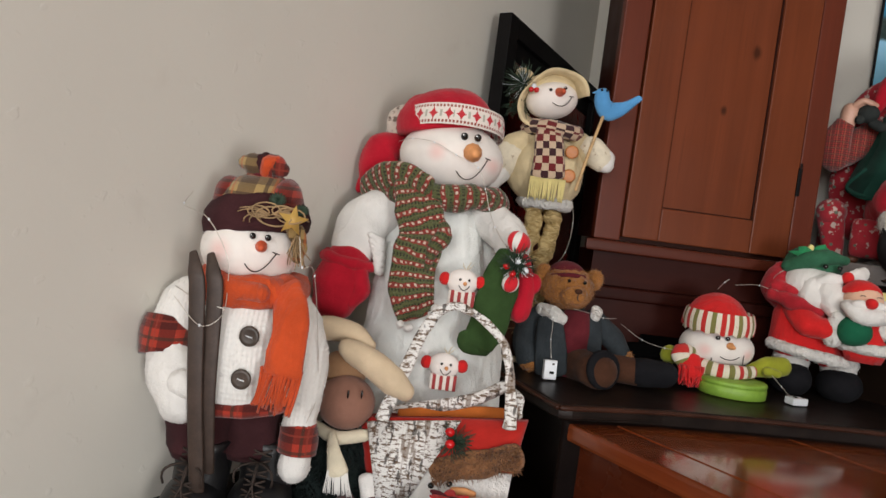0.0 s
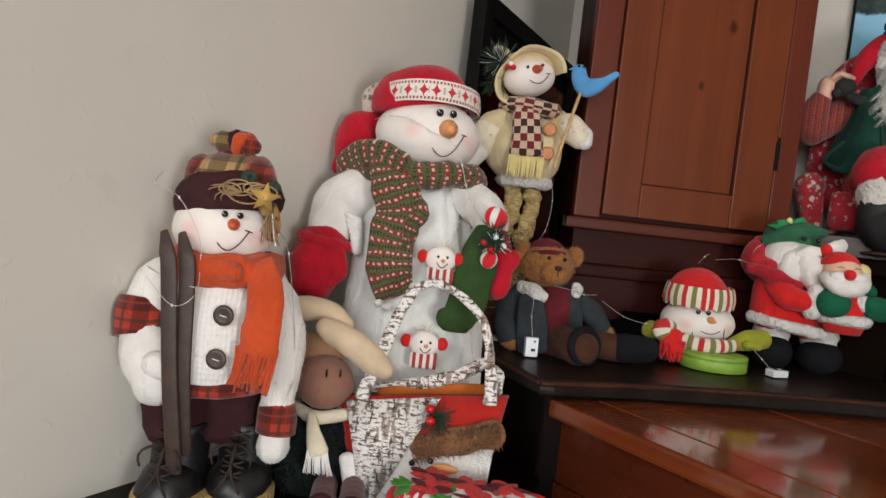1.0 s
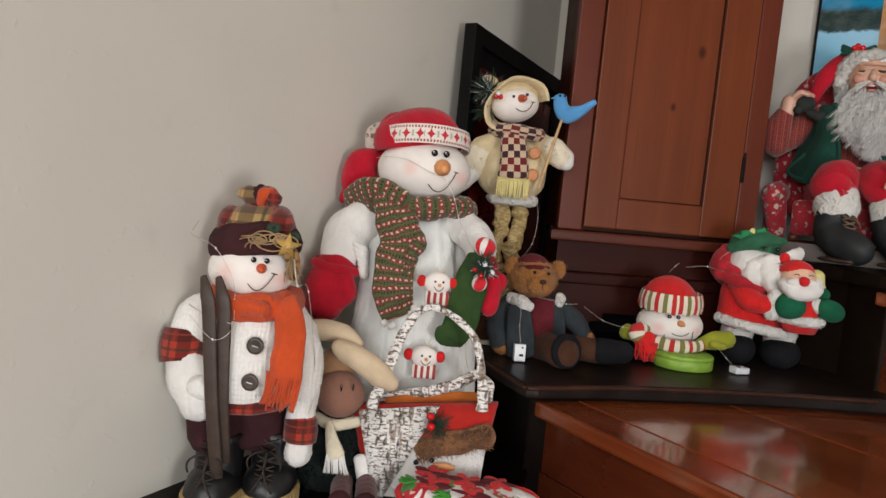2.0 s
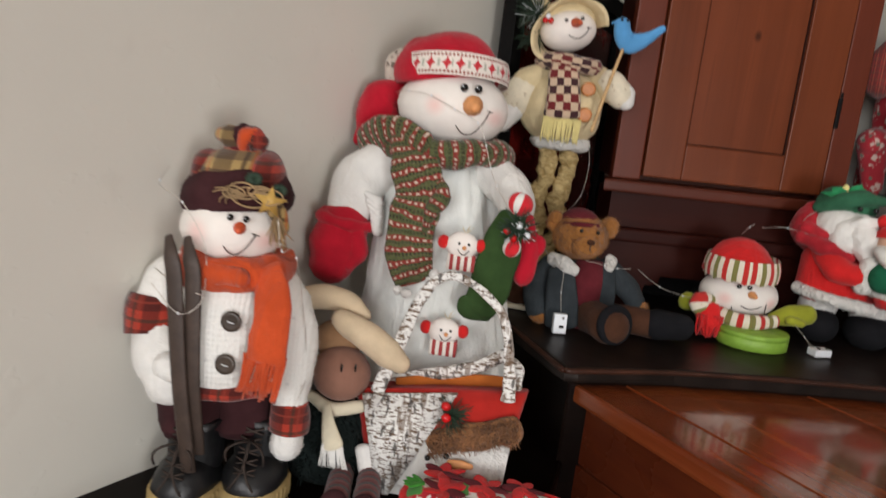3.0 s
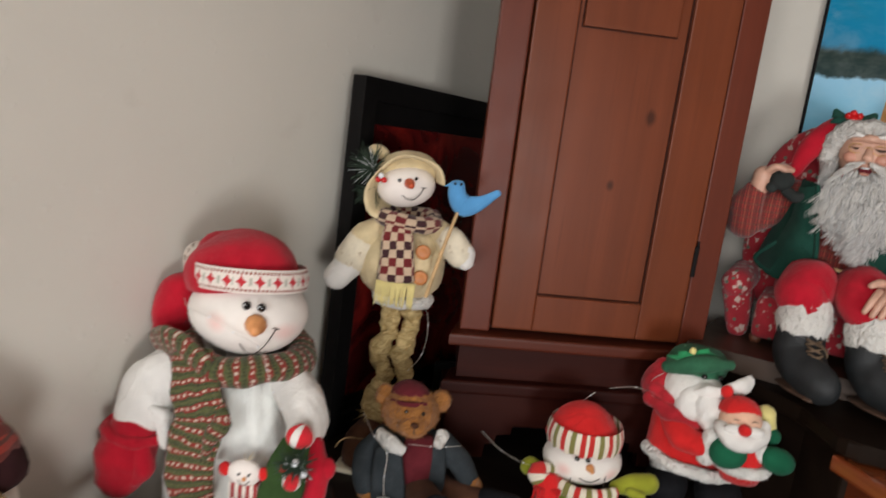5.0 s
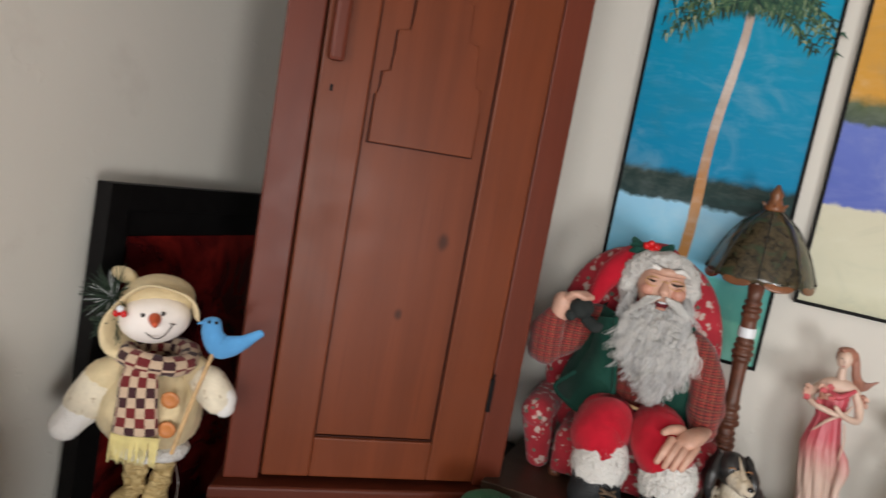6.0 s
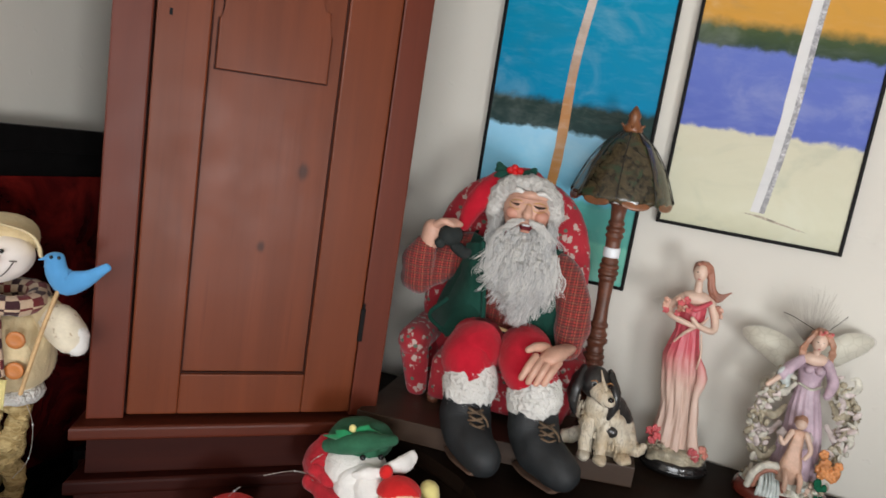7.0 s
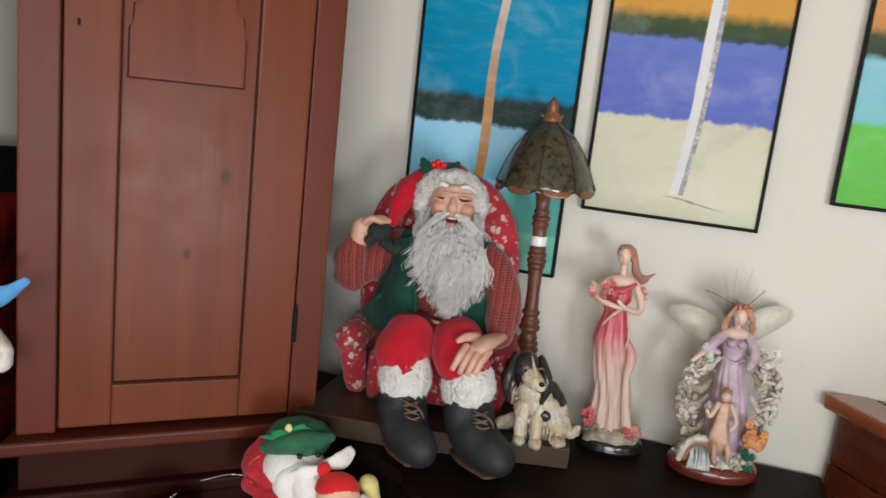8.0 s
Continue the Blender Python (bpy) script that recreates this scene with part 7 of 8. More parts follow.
    for s in (-1, 1):
        for k in range(3):
            d.limb([(-0.018 + s * 0.008, -0.046, 0.455), (-0.018 + s * (0.024 + 0.004 * k), -0.050 + 0.006 * k, 0.456 + 0.007 * (k - 1)), (-0.018 + s * 0.036, -0.046 + 0.004 * k, 0.454 + 0.010 * (k - 1))], [0.003, 0.007, 0.002], TEAL, flat=0.3, nu=8)
    # beard: a soft core, then hair and beard in curled locks
    d.limb([(0.016, -0.050, 0.356), (0.020, -0.074, 0.310), (0.026, -0.084, 0.256), (0.034, -0.086, 0.222)], [0.026, 0.036, 0.026, 0.010], BEARD, flat=0.35, nu=22, lump=0.010, freq=45)
    for q in range(430):
        t = rng.random() ** 0.85
        w = 0.028 + 0.036 * math.sin(math.pi * min(1.0, 0.08 + 0.92 * t)) - 0.008 * t
        u = rng.uniform(-1, 1)
        x = 0.016 + 0.018 * t + u * w
        z = 0.368 - 0.120 * t - 0.004 * u * u
        y = -0.056 - 0.034 * min(1, 2 * t) * (1 - 0.75 * u * u) - rng.uniform(0, 0.012)
        curl(d, (x, y, z), rng.uniform(0.045, 0.085) * (1 - 0.25 * t), rng, (rng.uniform(-0.12, 0.12) + u * (0.42 - 0.70 * t), rng.uniform(-0.15, 0.02), -0.85), BEARDPALE if rng.random() < 0.8 - 0.6 * t else BEARD)
    for q in range(60):
        side = rng.choice((-1, 1))
        t = rng.random()
        curl(d, (0.012 + side * (0.046 + 0.004 * t), -0.034 - 0.010 * rng.random(), 0.385 - 0.060 * t), rng.uniform(0.03, 0.055), rng, (side * rng.uniform(-0.1, 0.4), rng.uniform(-0.3, 0.1), -0.85), BEARD)
    for side in (-1, 1):
        for q in range(90):
            t = rng.random()
            curl(d, (0.018 + side * (0.003 + 0.024 * t), -0.073 + 0.008 * t, 0.381 - 0.006 * t + rng.uniform(-0.003, 0.003)), rng.uniform(0.018, 0.034), rng, (side * 0.8, -0.15, -0.55 - 0.4 * t), BEARDPALE, 2, 0.0015)
    return d.finish("seated_doll", pose(0.006, 1.962, Z_C + 0.041, 0, 0, 5) @ Matrix.Diagonal((1.02, 1.02, 0.995, 1)), "white-bearded doll in tartan shirt, red trousers and boots", "doll", fuzz=(((WOOLWHITE, WOOLGREY), 7000, 0.0045), ((RED, TEAL, PLAID_SHIRT), 5000, 0.0018)))


DARKTOY = fabric("charcoal_toy_cloth", (0.03, 0.035, 0.034), 0.2)
WOOLGREY = fabric("grey_fleece_trim", (0.56, 0.55, 0.52), 0.2, 150, 1.0, 0.3, 0.007)
resin_cheek = plain("rosy_resin", (0.52, 0.25, 0.18), 0.45, 0.1)


def toy_lamp():
    root = tagged(new("ornamental_lamp"), "turned brown wooden lamp with a dark leaded glass shade", "lamp")
    root.matrix_world = pose(0.182, 2.016, Z_C + 0.001, 0, -1.5, 0) @ Matrix.Diagonal((0.97, 0.97, 0.99, 1))

    def add(name, d, label="", parent=None):
        bmesh.ops.recalc_face_normals(d.bm, faces=d.bm.faces[:])
        ob = part(name, d.bm, d.mats, root, label, True)
        if parent:
            ob.parent = parent
        return ob

    d = Doll()
    d.lathe([(0.040, 0.0), (0.042, 0.006), (0.036, 0.014), (0.022, 0.020), (0.014, 0.030)], (0, 0, 0), LAMPWOOD)
    add("base", d)
    d = Doll()
    prof = [(0.013, 0.028), (0.015, 0.06)]
    for z, r in ((0.100, 0.017), (0.112, 0.020), (0.124, 0.0185), (0.150, 0.0205), (0.162, 0.0215), (0.174, 0.0205), (0.186, 0.018), (0.206, 0.021), (0.218, 0.019), (0.236, 0.0175)):
        prof += [(r - 0.0035, z - 0.0055), (r, z - 0.0025), (r, z + 0.0025), (r - 0.0035, z + 0.0055)]
    prof += [(0.0135, 0.250), (0.0125, 0.275), (0.0135, 0.305), (0.0145, 0.320)]
    for z, r in ((0.328, 0.0175), (0.338, 0.0195), (0.350, 0.0185), (0.360, 0.0165)):
        prof += [(r - 0.003, z - 0.005), (r, z - 0.002), (r, z + 0.002), (r - 0.003, z + 0.005)]
    prof += [(0.0138, 0.372), (0.0138, 0.396)]
    for z, r in ((0.408, 0.017), (0.420, 0.018), (0.432, 0.0155), (0.468, 0.018), (0.480, 0.021)):
        prof += [(r - 0.003, z - 0.005), (r, z - 0.002), (r, z + 0.002), (r - 0.003, z + 0.005)]
    prof += [(0.014, 0.50), (0.006, 0.51)]
    d.lathe(prof, (0, 0, 0), LAMPWOOD, nu=32)
    add("post", d)
    d = Doll()
    d.lathe([(0.0155, 0.368), (0.0158, 0.37), (0.0158, 0.384), (0.0155, 0.386)], (0, 0, 0), PLASTIC, nu=24)
    add("band", d, "white band round the post")
    n = 8
    sh = Doll()
    rows = []
    for k, (r, z) in enumerate(((0.016, 0.600), (0.045, 0.575), (0.072, 0.535), (0.090, 0.490), (0.094, 0.482))):
        rows.append([(r * (1 if j % 4 else 1.02) * math.sin(2 * math.pi * j / 32), -r * (1 if j % 4 else 1.02) * math.cos(2 * math.pi * j / 32), z - (0.012 * abs(math.sin(math.pi * j / 4)) if k == 4 else 0)) for j in range(32)])
    inner = [[(x * 0.94, y * 0.94, z - 0.003) for x, y, z in r] for r in rows[::-1]]
    sh.grid(rows + inner, LAMPSHADE, caps=False)
    shade = add("shade", sh, "dark bronze and green glass shade")
    for j in range(8):
        d = Doll()
        b = 2 * math.pi * j / 8
        d.limb([(r * 1.02 * math.sin(b), -r * 1.02 * math.cos(b), z + 0.001) for r, z in ((0.016, 0.600), (0.045, 0.575), (0.072, 0.535), (0.094, 0.482))], 0.0010, LEAD, nu=6)
        add("leading", d, "", shade)
        d = Doll()
        b += math.pi / 8
        d.blob((0.0905 * math.sin(b), -0.0905 * math.cos(b), 0.477), (0.026, 0.0022, 0.009), AMBER, rot=(-18, 0, math.degrees(b)))
        add("drop_pane", d, "amber glass edge pane", shade)
    d = Doll()
    d.lathe([(0.016, 0.598), (0.019, 0.604), (0.014, 0.612), (0.010, 0.622), (0.012, 0.628), (0.007, 0.638), (0.002, 0.646)], (0, 0, 0), AMBER)
    for j in range(5):
        b = 2 * math.pi * j / 5
        d.limb([(0.012 * math.sin(b), -0.012 * math.cos(b), 0.604), (0.021 * math.sin(b), -0.021 * math.cos(b), 0.612)], [0.004, 0.002], AMBER, nu=6)
    add("finial", d, "copper brown finial")
    d = Doll()
    d.blob((0, 0, 0.480), (0.024, 0.024, 0.018), PLASTIC)
    add("bulb", d, "unlit bulb")
    return root


def spaniel_figure():
    d = Doll()
    rng = random.Random(12)
    d.limb([(0.034, 0.020, 0.030), (0.016, 0.004, 0.058), (-0.004, -0.012, 0.092)], [0.044, 0.038, 0.027], DOGCREAM, nu=28, lump=0.006, freq=70, steps=7)
    d.blob((0.048, 0.006, 0.028), (0.028, 0.036, 0.029), DOGCREAM, lump=0.006, freq=70, nu=24, nv=16)
    d.limb([(0.002, 0.006, 0.100), (0.022, 0.012, 0.080), (0.040, 0.020, 0.062)], [0.022, 0.030, 0.026], DOGBLACK, lump=0.004, freq=80, nu=20)
    d.blob((0.022, -0.0365, 0.056), (0.012, 0.006, 0.010), DOGBLACK, lump=0.002)
    for x, y in ((-0.020, -0.032), (0.010, -0.038)):
        d.limb([(x + 0.002, y + 0.014, 0.066), (x, y, 0.034), (x, y - 0.006, 0.010)], [0.014, 0.0115, 0.0105], DOGCREAM, lump=0.003, freq=90, nu=16)
        d.blob((x, y - 0.014, 0.009), (0.012, 0.017, 0.009), DOGCREAM, lump=0.003, freq=90)
    d.blob((0.052, -0.030, 0.010), (0.016, 0.024, 0.010), DOGCREAM, lump=0.004, freq=90)
    d.limb([(0.060, 0.010, 0.020), (0.080, 0.000, 0.018), (0.090, -0.006, 0.030)], [0.014, 0.014, 0.006], DOGCREAM, lump=0.005, freq=80)
    d.limb([(-0.030, 0.020, 0.020), (-0.054, 0.010, 0.012), (-0.066, 0.0, 0.012)], [0.014, 0.012, 0.008], DOGCREAM, lump=0.005, freq=80)
    # locks of the coat on chest, flank and legs
    for _ in range(150):
        a, z = rng.uniform(-1.6, 1.9), rng.uniform(0.014, 0.100)
        r = 0.047 - 0.20 * max(0.0, z - 0.03)
        cx = 0.034 - 0.42 * z
        p = Vector((cx + r * math.sin(a), 0.012 - r * 0.98 * math.cos(a), z))
        d.limb([p, p + Vector((0.003 * math.sin(a), -0.003 * math.cos(a), -0.007)), p + Vector((rng.uniform(-0.004, 0.004), 0, -0.015))], [0.0015, 0.0034, 0.0012], DOGCREAM, nu=6, steps=2)
    # head turned aside, pale blaze and muzzle, long ears
    d.blob((-0.020, -0.010, 0.134), (0.028, 0.029, 0.028), DOGBLACK, nu=24, nv=16, lump=0.002, freq=60)
    d.limb([(-0.012, -0.030, 0.126), (0.000, -0.050, 0.119), (0.004, -0.056, 0.118)], [0.018, 0.0145, 0.0115], DOGCREAM, nu=18, lump=0.001)
    d.limb([(-0.014, -0.022, 0.160), (-0.010, -0.036, 0.148), (-0.004, -0.046, 0.134)], [0.001, 0.0028, 0.005], DOGCREAM, nu=12)
    d.blob((0.006, -0.064, 0.124), (0.0058, 0.0045, 0.0045), BEAD, nu=12, nv=8)
    d.limb([(-0.002, -0.062, 0.112), (0.006, -0.066, 0.110), (0.012, -0.060, 0.113)], 0.0009, LACE, nu=5)
    for x, y in ((-0.023, -0.037), (0.004, -0.038)):
        d.blob((x, y, 0.137), 0.0036, BEAD, nu=10, nv=8)
        d.limb([(x - 0.006, y - 0.001, 0.143), (x, y - 0.004, 0.146), (x + 0.004, y - 0.001, 0.143)], 0.0012, DOGTAN, nu=6)
    for x, y, q in ((-0.046, -0.004, -1), (0.010, -0.006, 1)):
        for k in range(6):
            o = (k - 2.5) * 0.006
            d.limb([(x + q * -0.004, y + o * 0.4, 0.152), (x + q * 0.006, y - 0.010 + o, 0.126), (x + q * 0.008, y - 0.012 + o, 0.100), (x + q * 0.002, y - 0.014 + o, 0.080 + 0.004 * (k % 3))], [0.006, 0.010, 0.0095, 0.004], DOGBLACK, nu=10, lump=0.002, freq=120)
    return d.finish("spaniel_figurine", pose(0.216, 1.892, Z_C + 0.041, 0, 0, 12) @ Matrix.Diagonal((0.95, 0.95, 0.97, 1)), "black and cream glazed sitting spaniel figurine", "figurine")


def rose_figure():
    d = Doll()
    rng = random.Random(31)
    d.lathe([(0.060, 0.0), (0.064, 0.004), (0.064, 0.010), (0.060, 0.013), (0.061, 0.017), (0.056, 0.022)], (0, 0, 0), BLACKBASE, 0.8, nu=40)
    d.blob((-0.004, 0, 0.020), (0.056, 0.043, 0.030), RESINMOSS, zmin=-0.1, lump=0.010, freq=55, nu=32, nv=14)

    def bloom(x, y, z, r, mat):
        """A small modelled rose: cupped petals about a bud."""
        d.blob((x, y, z), r * 0.5, mat, nu=8, nv=6)
        for q in range(6):
            a = 2 * math.pi * q / 6 + rng.random()
            d.blob((x + 0.6 * r * math.cos(a), y - 0.15 * r, z + 0.6 * r * math.sin(a)), (0.5 * r, 0.25 * r, 0.5 * r), mat, rot=(rng.uniform(-30, 30), 0, rng.uniform(-40, 40)), nu=8, nv=6)

    for x, y, z in ((-0.050, -0.018, 0.052), (-0.046, -0.012, 0.072), (-0.056, -0.008, 0.064), (-0.044, -0.020, 0.060), (0.030, -0.036, 0.042), (0.040, -0.030, 0.056), (0.022, -0.040, 0.052), (0.046, -0.022, 0.044)):
        bloom(x, y, z, 0.0085, RESINROSE if rng.random() < 0.6 else RESINCORAL)
    for _ in range(40):
        a = rng.choice((-1, 1)) * rng.uniform(0.5, 1.6)
        d.blob((0.050 * math.sin(a), -0.8 * 0.050 * math.cos(a), rng.uniform(0.030, 0.050)), (0.008, 0.002, 0.004), RESINMOSS, rot=(rng.uniform(-60, 60), rng.uniform(0, 180), rng.uniform(-60, 60)), nu=8, nv=5)
    # clinging gown, its folds sweeping down and round to the hem
    rows = []
    key = ((0.030, -0.008, 0.041, 1.0), (0.060, -0.009, 0.038, 1.0), (0.095, -0.010, 0.033, 0.9), (0.130, -0.014, 0.031, 0.8), (0.165, -0.020, 0.033, 0.6), (0.190, -0.024, 0.034, 0.4), (0.215, -0.028, 0.033, 0.3), (0.245, -0.028, 0.026, 0.25), (0.268, -0.028, 0.021, 0.2), (0.290, -0.027, 0.024, 0.2), (0.308, -0.026, 0.024, 0.1), (0.320, -0.026, 0.021, 0.0))
    for i in range(len(key) - 1):
        for q in range(3):
            t = q / 3
            z, cx, r, f = (key[i][k] + (key[i + 1][k] - key[i][k]) * t for k in range(4))
            rows.append([(cx + (r + 0.0045 * f * math.sin(11 * b + 26 * z) + 0.0025 * f * math.sin(23 * b - 30 * z)) * math.sin(b), -0.74 * (r + 0.0045 * f * math.sin(11 * b + 26 * z) + 0.0025 * f * math.sin(23 * b - 30 * z)) * math.cos(b), z) for b in (2 * math.pi * j / 88 for j in range(88))])
    d.grid(rows, ROSEGOWN)
    d.limb([(0.000, -0.020, 0.225), (0.012, -0.024, 0.188), (0.008, -0.028, 0.150), (0.014, -0.032, 0.100), (0.024, -0.034, 0.045)], [0.003, 0.010, 0.006, 0.008, 0.012], ROSEGOWN, flat=0.5, nu=12, lump=0.002, freq=70)
    d.limb([(-0.052, -0.008, 0.238), (-0.034, -0.024, 0.268), (-0.010, -0.026, 0.288), (0.000, -0.018, 0.300)], [0.0018, 0.003, 0.003, 0.002], RESINSKIN, nu=8)
    d.limb([(-0.006, -0.024, 0.268), (0.000, -0.026, 0.235), (-0.002, -0.028, 0.205)], [0.0015, 0.0022, 0.001], RESINSKIN, nu=6)
    d.limb([(-0.050, -0.008, 0.322), (-0.026, -0.020, 0.312), (0.000, -0.012, 0.326)], [0.004, 0.006, 0.004], ROSEGOWN, nu=10, lump=0.002, freq=120)
    # shoulders, neck, head
    d.blob((-0.024, 0, 0.328), (0.029, 0.016, 0.014), RESINSKIN, nu=24)
    d.limb([(-0.024, 0, 0.334), (-0.026, -0.002, 0.358)], [0.0085, 0.0068], RESINSKIN, nu=14)
    d.blob((-0.028, -0.007, 0.376), (0.0125, 0.0135, 0.0165), RESINSKIN, nu=20, nv=14)
    d.blob((-0.030, -0.0205, 0.374), (0.0018, 0.002, 0.003), RESINSKIN, nu=8, nv=6)
    for q in (-1, 1):
        d.blob((-0.030 + q * 0.005, -0.0185, 0.379), (0.0022, 0.001, 0.0008), LACE, nu=6, nv=4)
    d.blob((-0.030, -0.0195, 0.3665), (0.0028, 0.001, 0.001), RESINROSE, nu=6, nv=4)
    d.blob((-0.024, 0.003, 0.382), (0.0175, 0.0165, 0.0165), RESINHAIR, lump=0.004, freq=120, nu=24, nv=14)
    for k in range(9):
        a = k / 8
        d.limb([(-0.036 + 0.026 * a, -0.012 + 0.010 * a, 0.393 - 0.004 * a), (-0.012 + 0.006 * a, -0.004, 0.374), (-0.006 + 0.007 * a, -0.004 - 0.004 * math.sin(9 * a), 0.350), (0.004 + 0.012 * a, -0.004, 0.336 + 0.006 * math.sin(7 * a)), (0.018 + 0.014 * a, -0.006, 0.342 + 0.008 * a)], [0.003, 0.0045, 0.0045, 0.004, 0.0015], RESINHAIR, nu=7, steps=3)
    # arms round a bunch of flowers
    d.limb([(-0.048, 0, 0.326), (-0.070, -0.012, 0.304), (-0.058, -0.028, 0.292), (-0.024, -0.036, 0.284)], [0.0085, 0.0078, 0.006, 0.0048], RESINSKIN, nu=12)
    d.limb([(0.002, 0, 0.326), (0.014, -0.008, 0.298), (0.012, -0.020, 0.278), (-0.016, -0.036, 0.286), (-0.030, -0.040, 0.298)], [0.0085, 0.0078, 0.0068, 0.005, 0.004], RESINSKIN, nu=12)
    for _ in range(13):
        bloom(-0.060 + rng.uniform(-0.024, 0.024), -0.036 + rng.uniform(-0.006, 0.006), 0.318 + rng.uniform(-0.016, 0.013), 0.0065, rng.choice([RESINROSE, RESINPINK, RESINHAIR]))
    for _ in range(10):
        d.blob((0.018 + rng.uniform(-0.006, 0.006), -0.008, 0.308 + rng.uniform(-0.018, 0.012)), (0.006, 0.002, 0.004), rng.choice([RESINPINK, RESINHAIR]), rot=(0, rng.uniform(0, 180), 0), nu=8, nv=5)
    return d.finish("rose_dress_figurine", pose(0.358, 2.015, Z_C + 0.001, 0, 0, 8) @ Matrix.Diagonal((0.97, 0.97, 0.985, 1)), "resin figurine in a rose dress on black base", "figurine")


def winged_figure():
    d = Doll()
    rng = random.Random(37)
    d.lathe([(0.080, 0.0), (0.084, 0.005), (0.083, 0.016), (0.078, 0.024), (0.074, 0.026)], (0, 0, 0), MAHOGANY, 0.72, nu=40)
    d.blob((0, 0, 0.024), (0.070, 0.048, 0.034), RESINSTONE, zmin=-0.1, lump=0.007, freq=60)
    # bridge-like arch, water and pebbles
    for r, w, mt in ((0.034, 0.0065, RESINSTONE), (0.025, 0.0045, RESINHAIR)):
        pts = [(-0.036 + r * math.cos(a), -0.044, 0.034 + (r + 0.010) * math.sin(a)) for a in (math.pi * k / 10 for k in range(11))]
        d.limb(pts, w, mt, lump=0.002, freq=120, nu=12)
    for k in range(7):
        d.limb([(-0.052 + 0.005 * k, -0.036, 0.060), (-0.052 + 0.005 * k + rng.uniform(-0.002, 0.002), -0.050, 0.046), (-0.056 + 0.006 * k, -0.058, 0.026)], [0.002, 0.003, 0.0035], RESINWATER, nu=6, lump=0.001)
    for _ in range(110):
        a = rng.uniform(-2.2, 2.2)
        r = rng.uniform(0.048, 0.074)
        d.blob((r * math.sin(a), -0.7 * r * math.cos(a), rng.uniform(0.026, 0.050)), rng.uniform(0.0028, 0.006), rng.choice([RESINSTONE, RESINSTONE, RESINWATER, RESINSKIN, RESINMOSS]), lump=0.002, freq=200, nu=8, nv=6)
    for k in range(14):
        x, z = 0.056 + rng.uniform(-0.016, 0.016), 0.096 + rng.uniform(-0.026, 0.020)
        for q in range(5):
            a = 2 * math.pi * q / 5 + k
            d.blob((x + 0.0045 * math.cos(a), -0.036 - 0.002 * (k % 3), z + 0.0045 * math.sin(a)), (0.0048, 0.0022, 0.0048), RESINORANGE, nu=8, nv=5)
    for k in range(9):
        d.blob((0.046 + rng.uniform(-0.012, 0.012), -0.044, 0.044 + rng.uniform(-0.012, 0.020)), (0.008, 0.002, 0.0045), MITTGREEN, rot=(0, rng.uniform(0, 180), rng.uniform(-30, 30)), nu=8, nv=5)
    # gown with fine folds
    rows = []
    key = ((0.050, 0.014, 0.040), (0.100, 0.014, 0.036), (0.140, 0.012, 0.031), (0.175, 0.008, 0.027), (0.200, 0.005, 0.022), (0.225, 0.004, 0.0195), (0.245, 0.003, 0.023), (0.262, 0.002, 0.021))
    for i in range(len(key) - 1):
        for q in range(3):
            t = q / 3
            z, cx, r = (key[i][k] + (key[i + 1][k] - key[i][k]) * t for k in range(3))
            f = max(0.0, min(1.0, (0.23 - z) * 8))
            rows.append([(cx + (r + 0.003 * f * math.sin(13 * b + 20 * z)) * math.sin(b), 0.008 - 0.76 * (r + 0.003 * f * math.sin(13 * b + 20 * z)) * math.cos(b), z) for b in (2 * math.pi * j / 78 for j in range(78))])
    d.grid(rows, RESINLILAC)
    for q in (-1, 1):
        d.blob((0.003 + q * 0.009, -0.010, 0.250), (0.009, 0.008, 0.008), RESINLILAC, nu=14, nv=10)
    d.limb([(-0.016, -0.006, 0.222), (0.004, -0.012, 0.216), (0.022, -0.006, 0.222)], 0.0025, RESINSTONE, nu=8)
    d.blob((0.001, 0.002, 0.268), (0.024, 0.014, 0.012), RESINSKIN)
    d.limb([(0.001, 0.0, 0.270), (0.000, -0.003, 0.288)], 0.006, RESINSKIN, nu=12)
    d.blob((0.000, -0.007, 0.300), (0.0125, 0.013, 0.0155), RESINSKIN, nu=20, nv=14)
    d.blob((-0.002, -0.020, 0.298), (0.0016, 0.002, 0.0026), RESINSKIN, nu=8, nv=6)
    for q in (-1, 1):
        d.blob((-0.002 + q * 0.005, -0.0185, 0.303), (0.0022, 0.001, 0.0008), LACE, nu=6, nv=4)
    d.blob((-0.002, -0.0192, 0.291), (0.0026, 0.001, 0.001), RESINROSE, nu=6, nv=4)
    d.blob((0.002, 0.004, 0.306), (0.018, 0.017, 0.018), RESINORANGE_HAIR, lump=0.004, freq=120, nu=24, nv=14)
    for k in range(16):
        a = rng.uniform(-1, 1)
        q = 1 if a > 0 else -1
        d.limb([(0.002 + 0.012 * a, -0.004, 0.318), (0.002 + q * 0.018 + 0.004 * a, -0.006, 0.300), (0.002 + q * 0.020 + 0.008 * a, -0.002, 0.284), (0.002 + q * 0.018 + 0.010 * a, -0.002, 0.268)], [0.0025, 0.0032, 0.0028, 0.001], RESINORANGE_HAIR, nu=7, lump=0.002, freq=160)
    for k in range(8):
        d.blob((0.002 + rng.uniform(-0.016, 0.016), -0.010, 0.318 + rng.uniform(-0.003, 0.004)), 0.0032, rng.choice([RESINROSE, RESINCORAL]), nu=8, nv=6)
    d.limb([(-0.020, 0, 0.264), (-0.040, -0.010, 0.246), (-0.050, -0.016, 0.232)], [0.009, 0.010, 0.008], RESINLILAC, lump=0.003, freq=90)
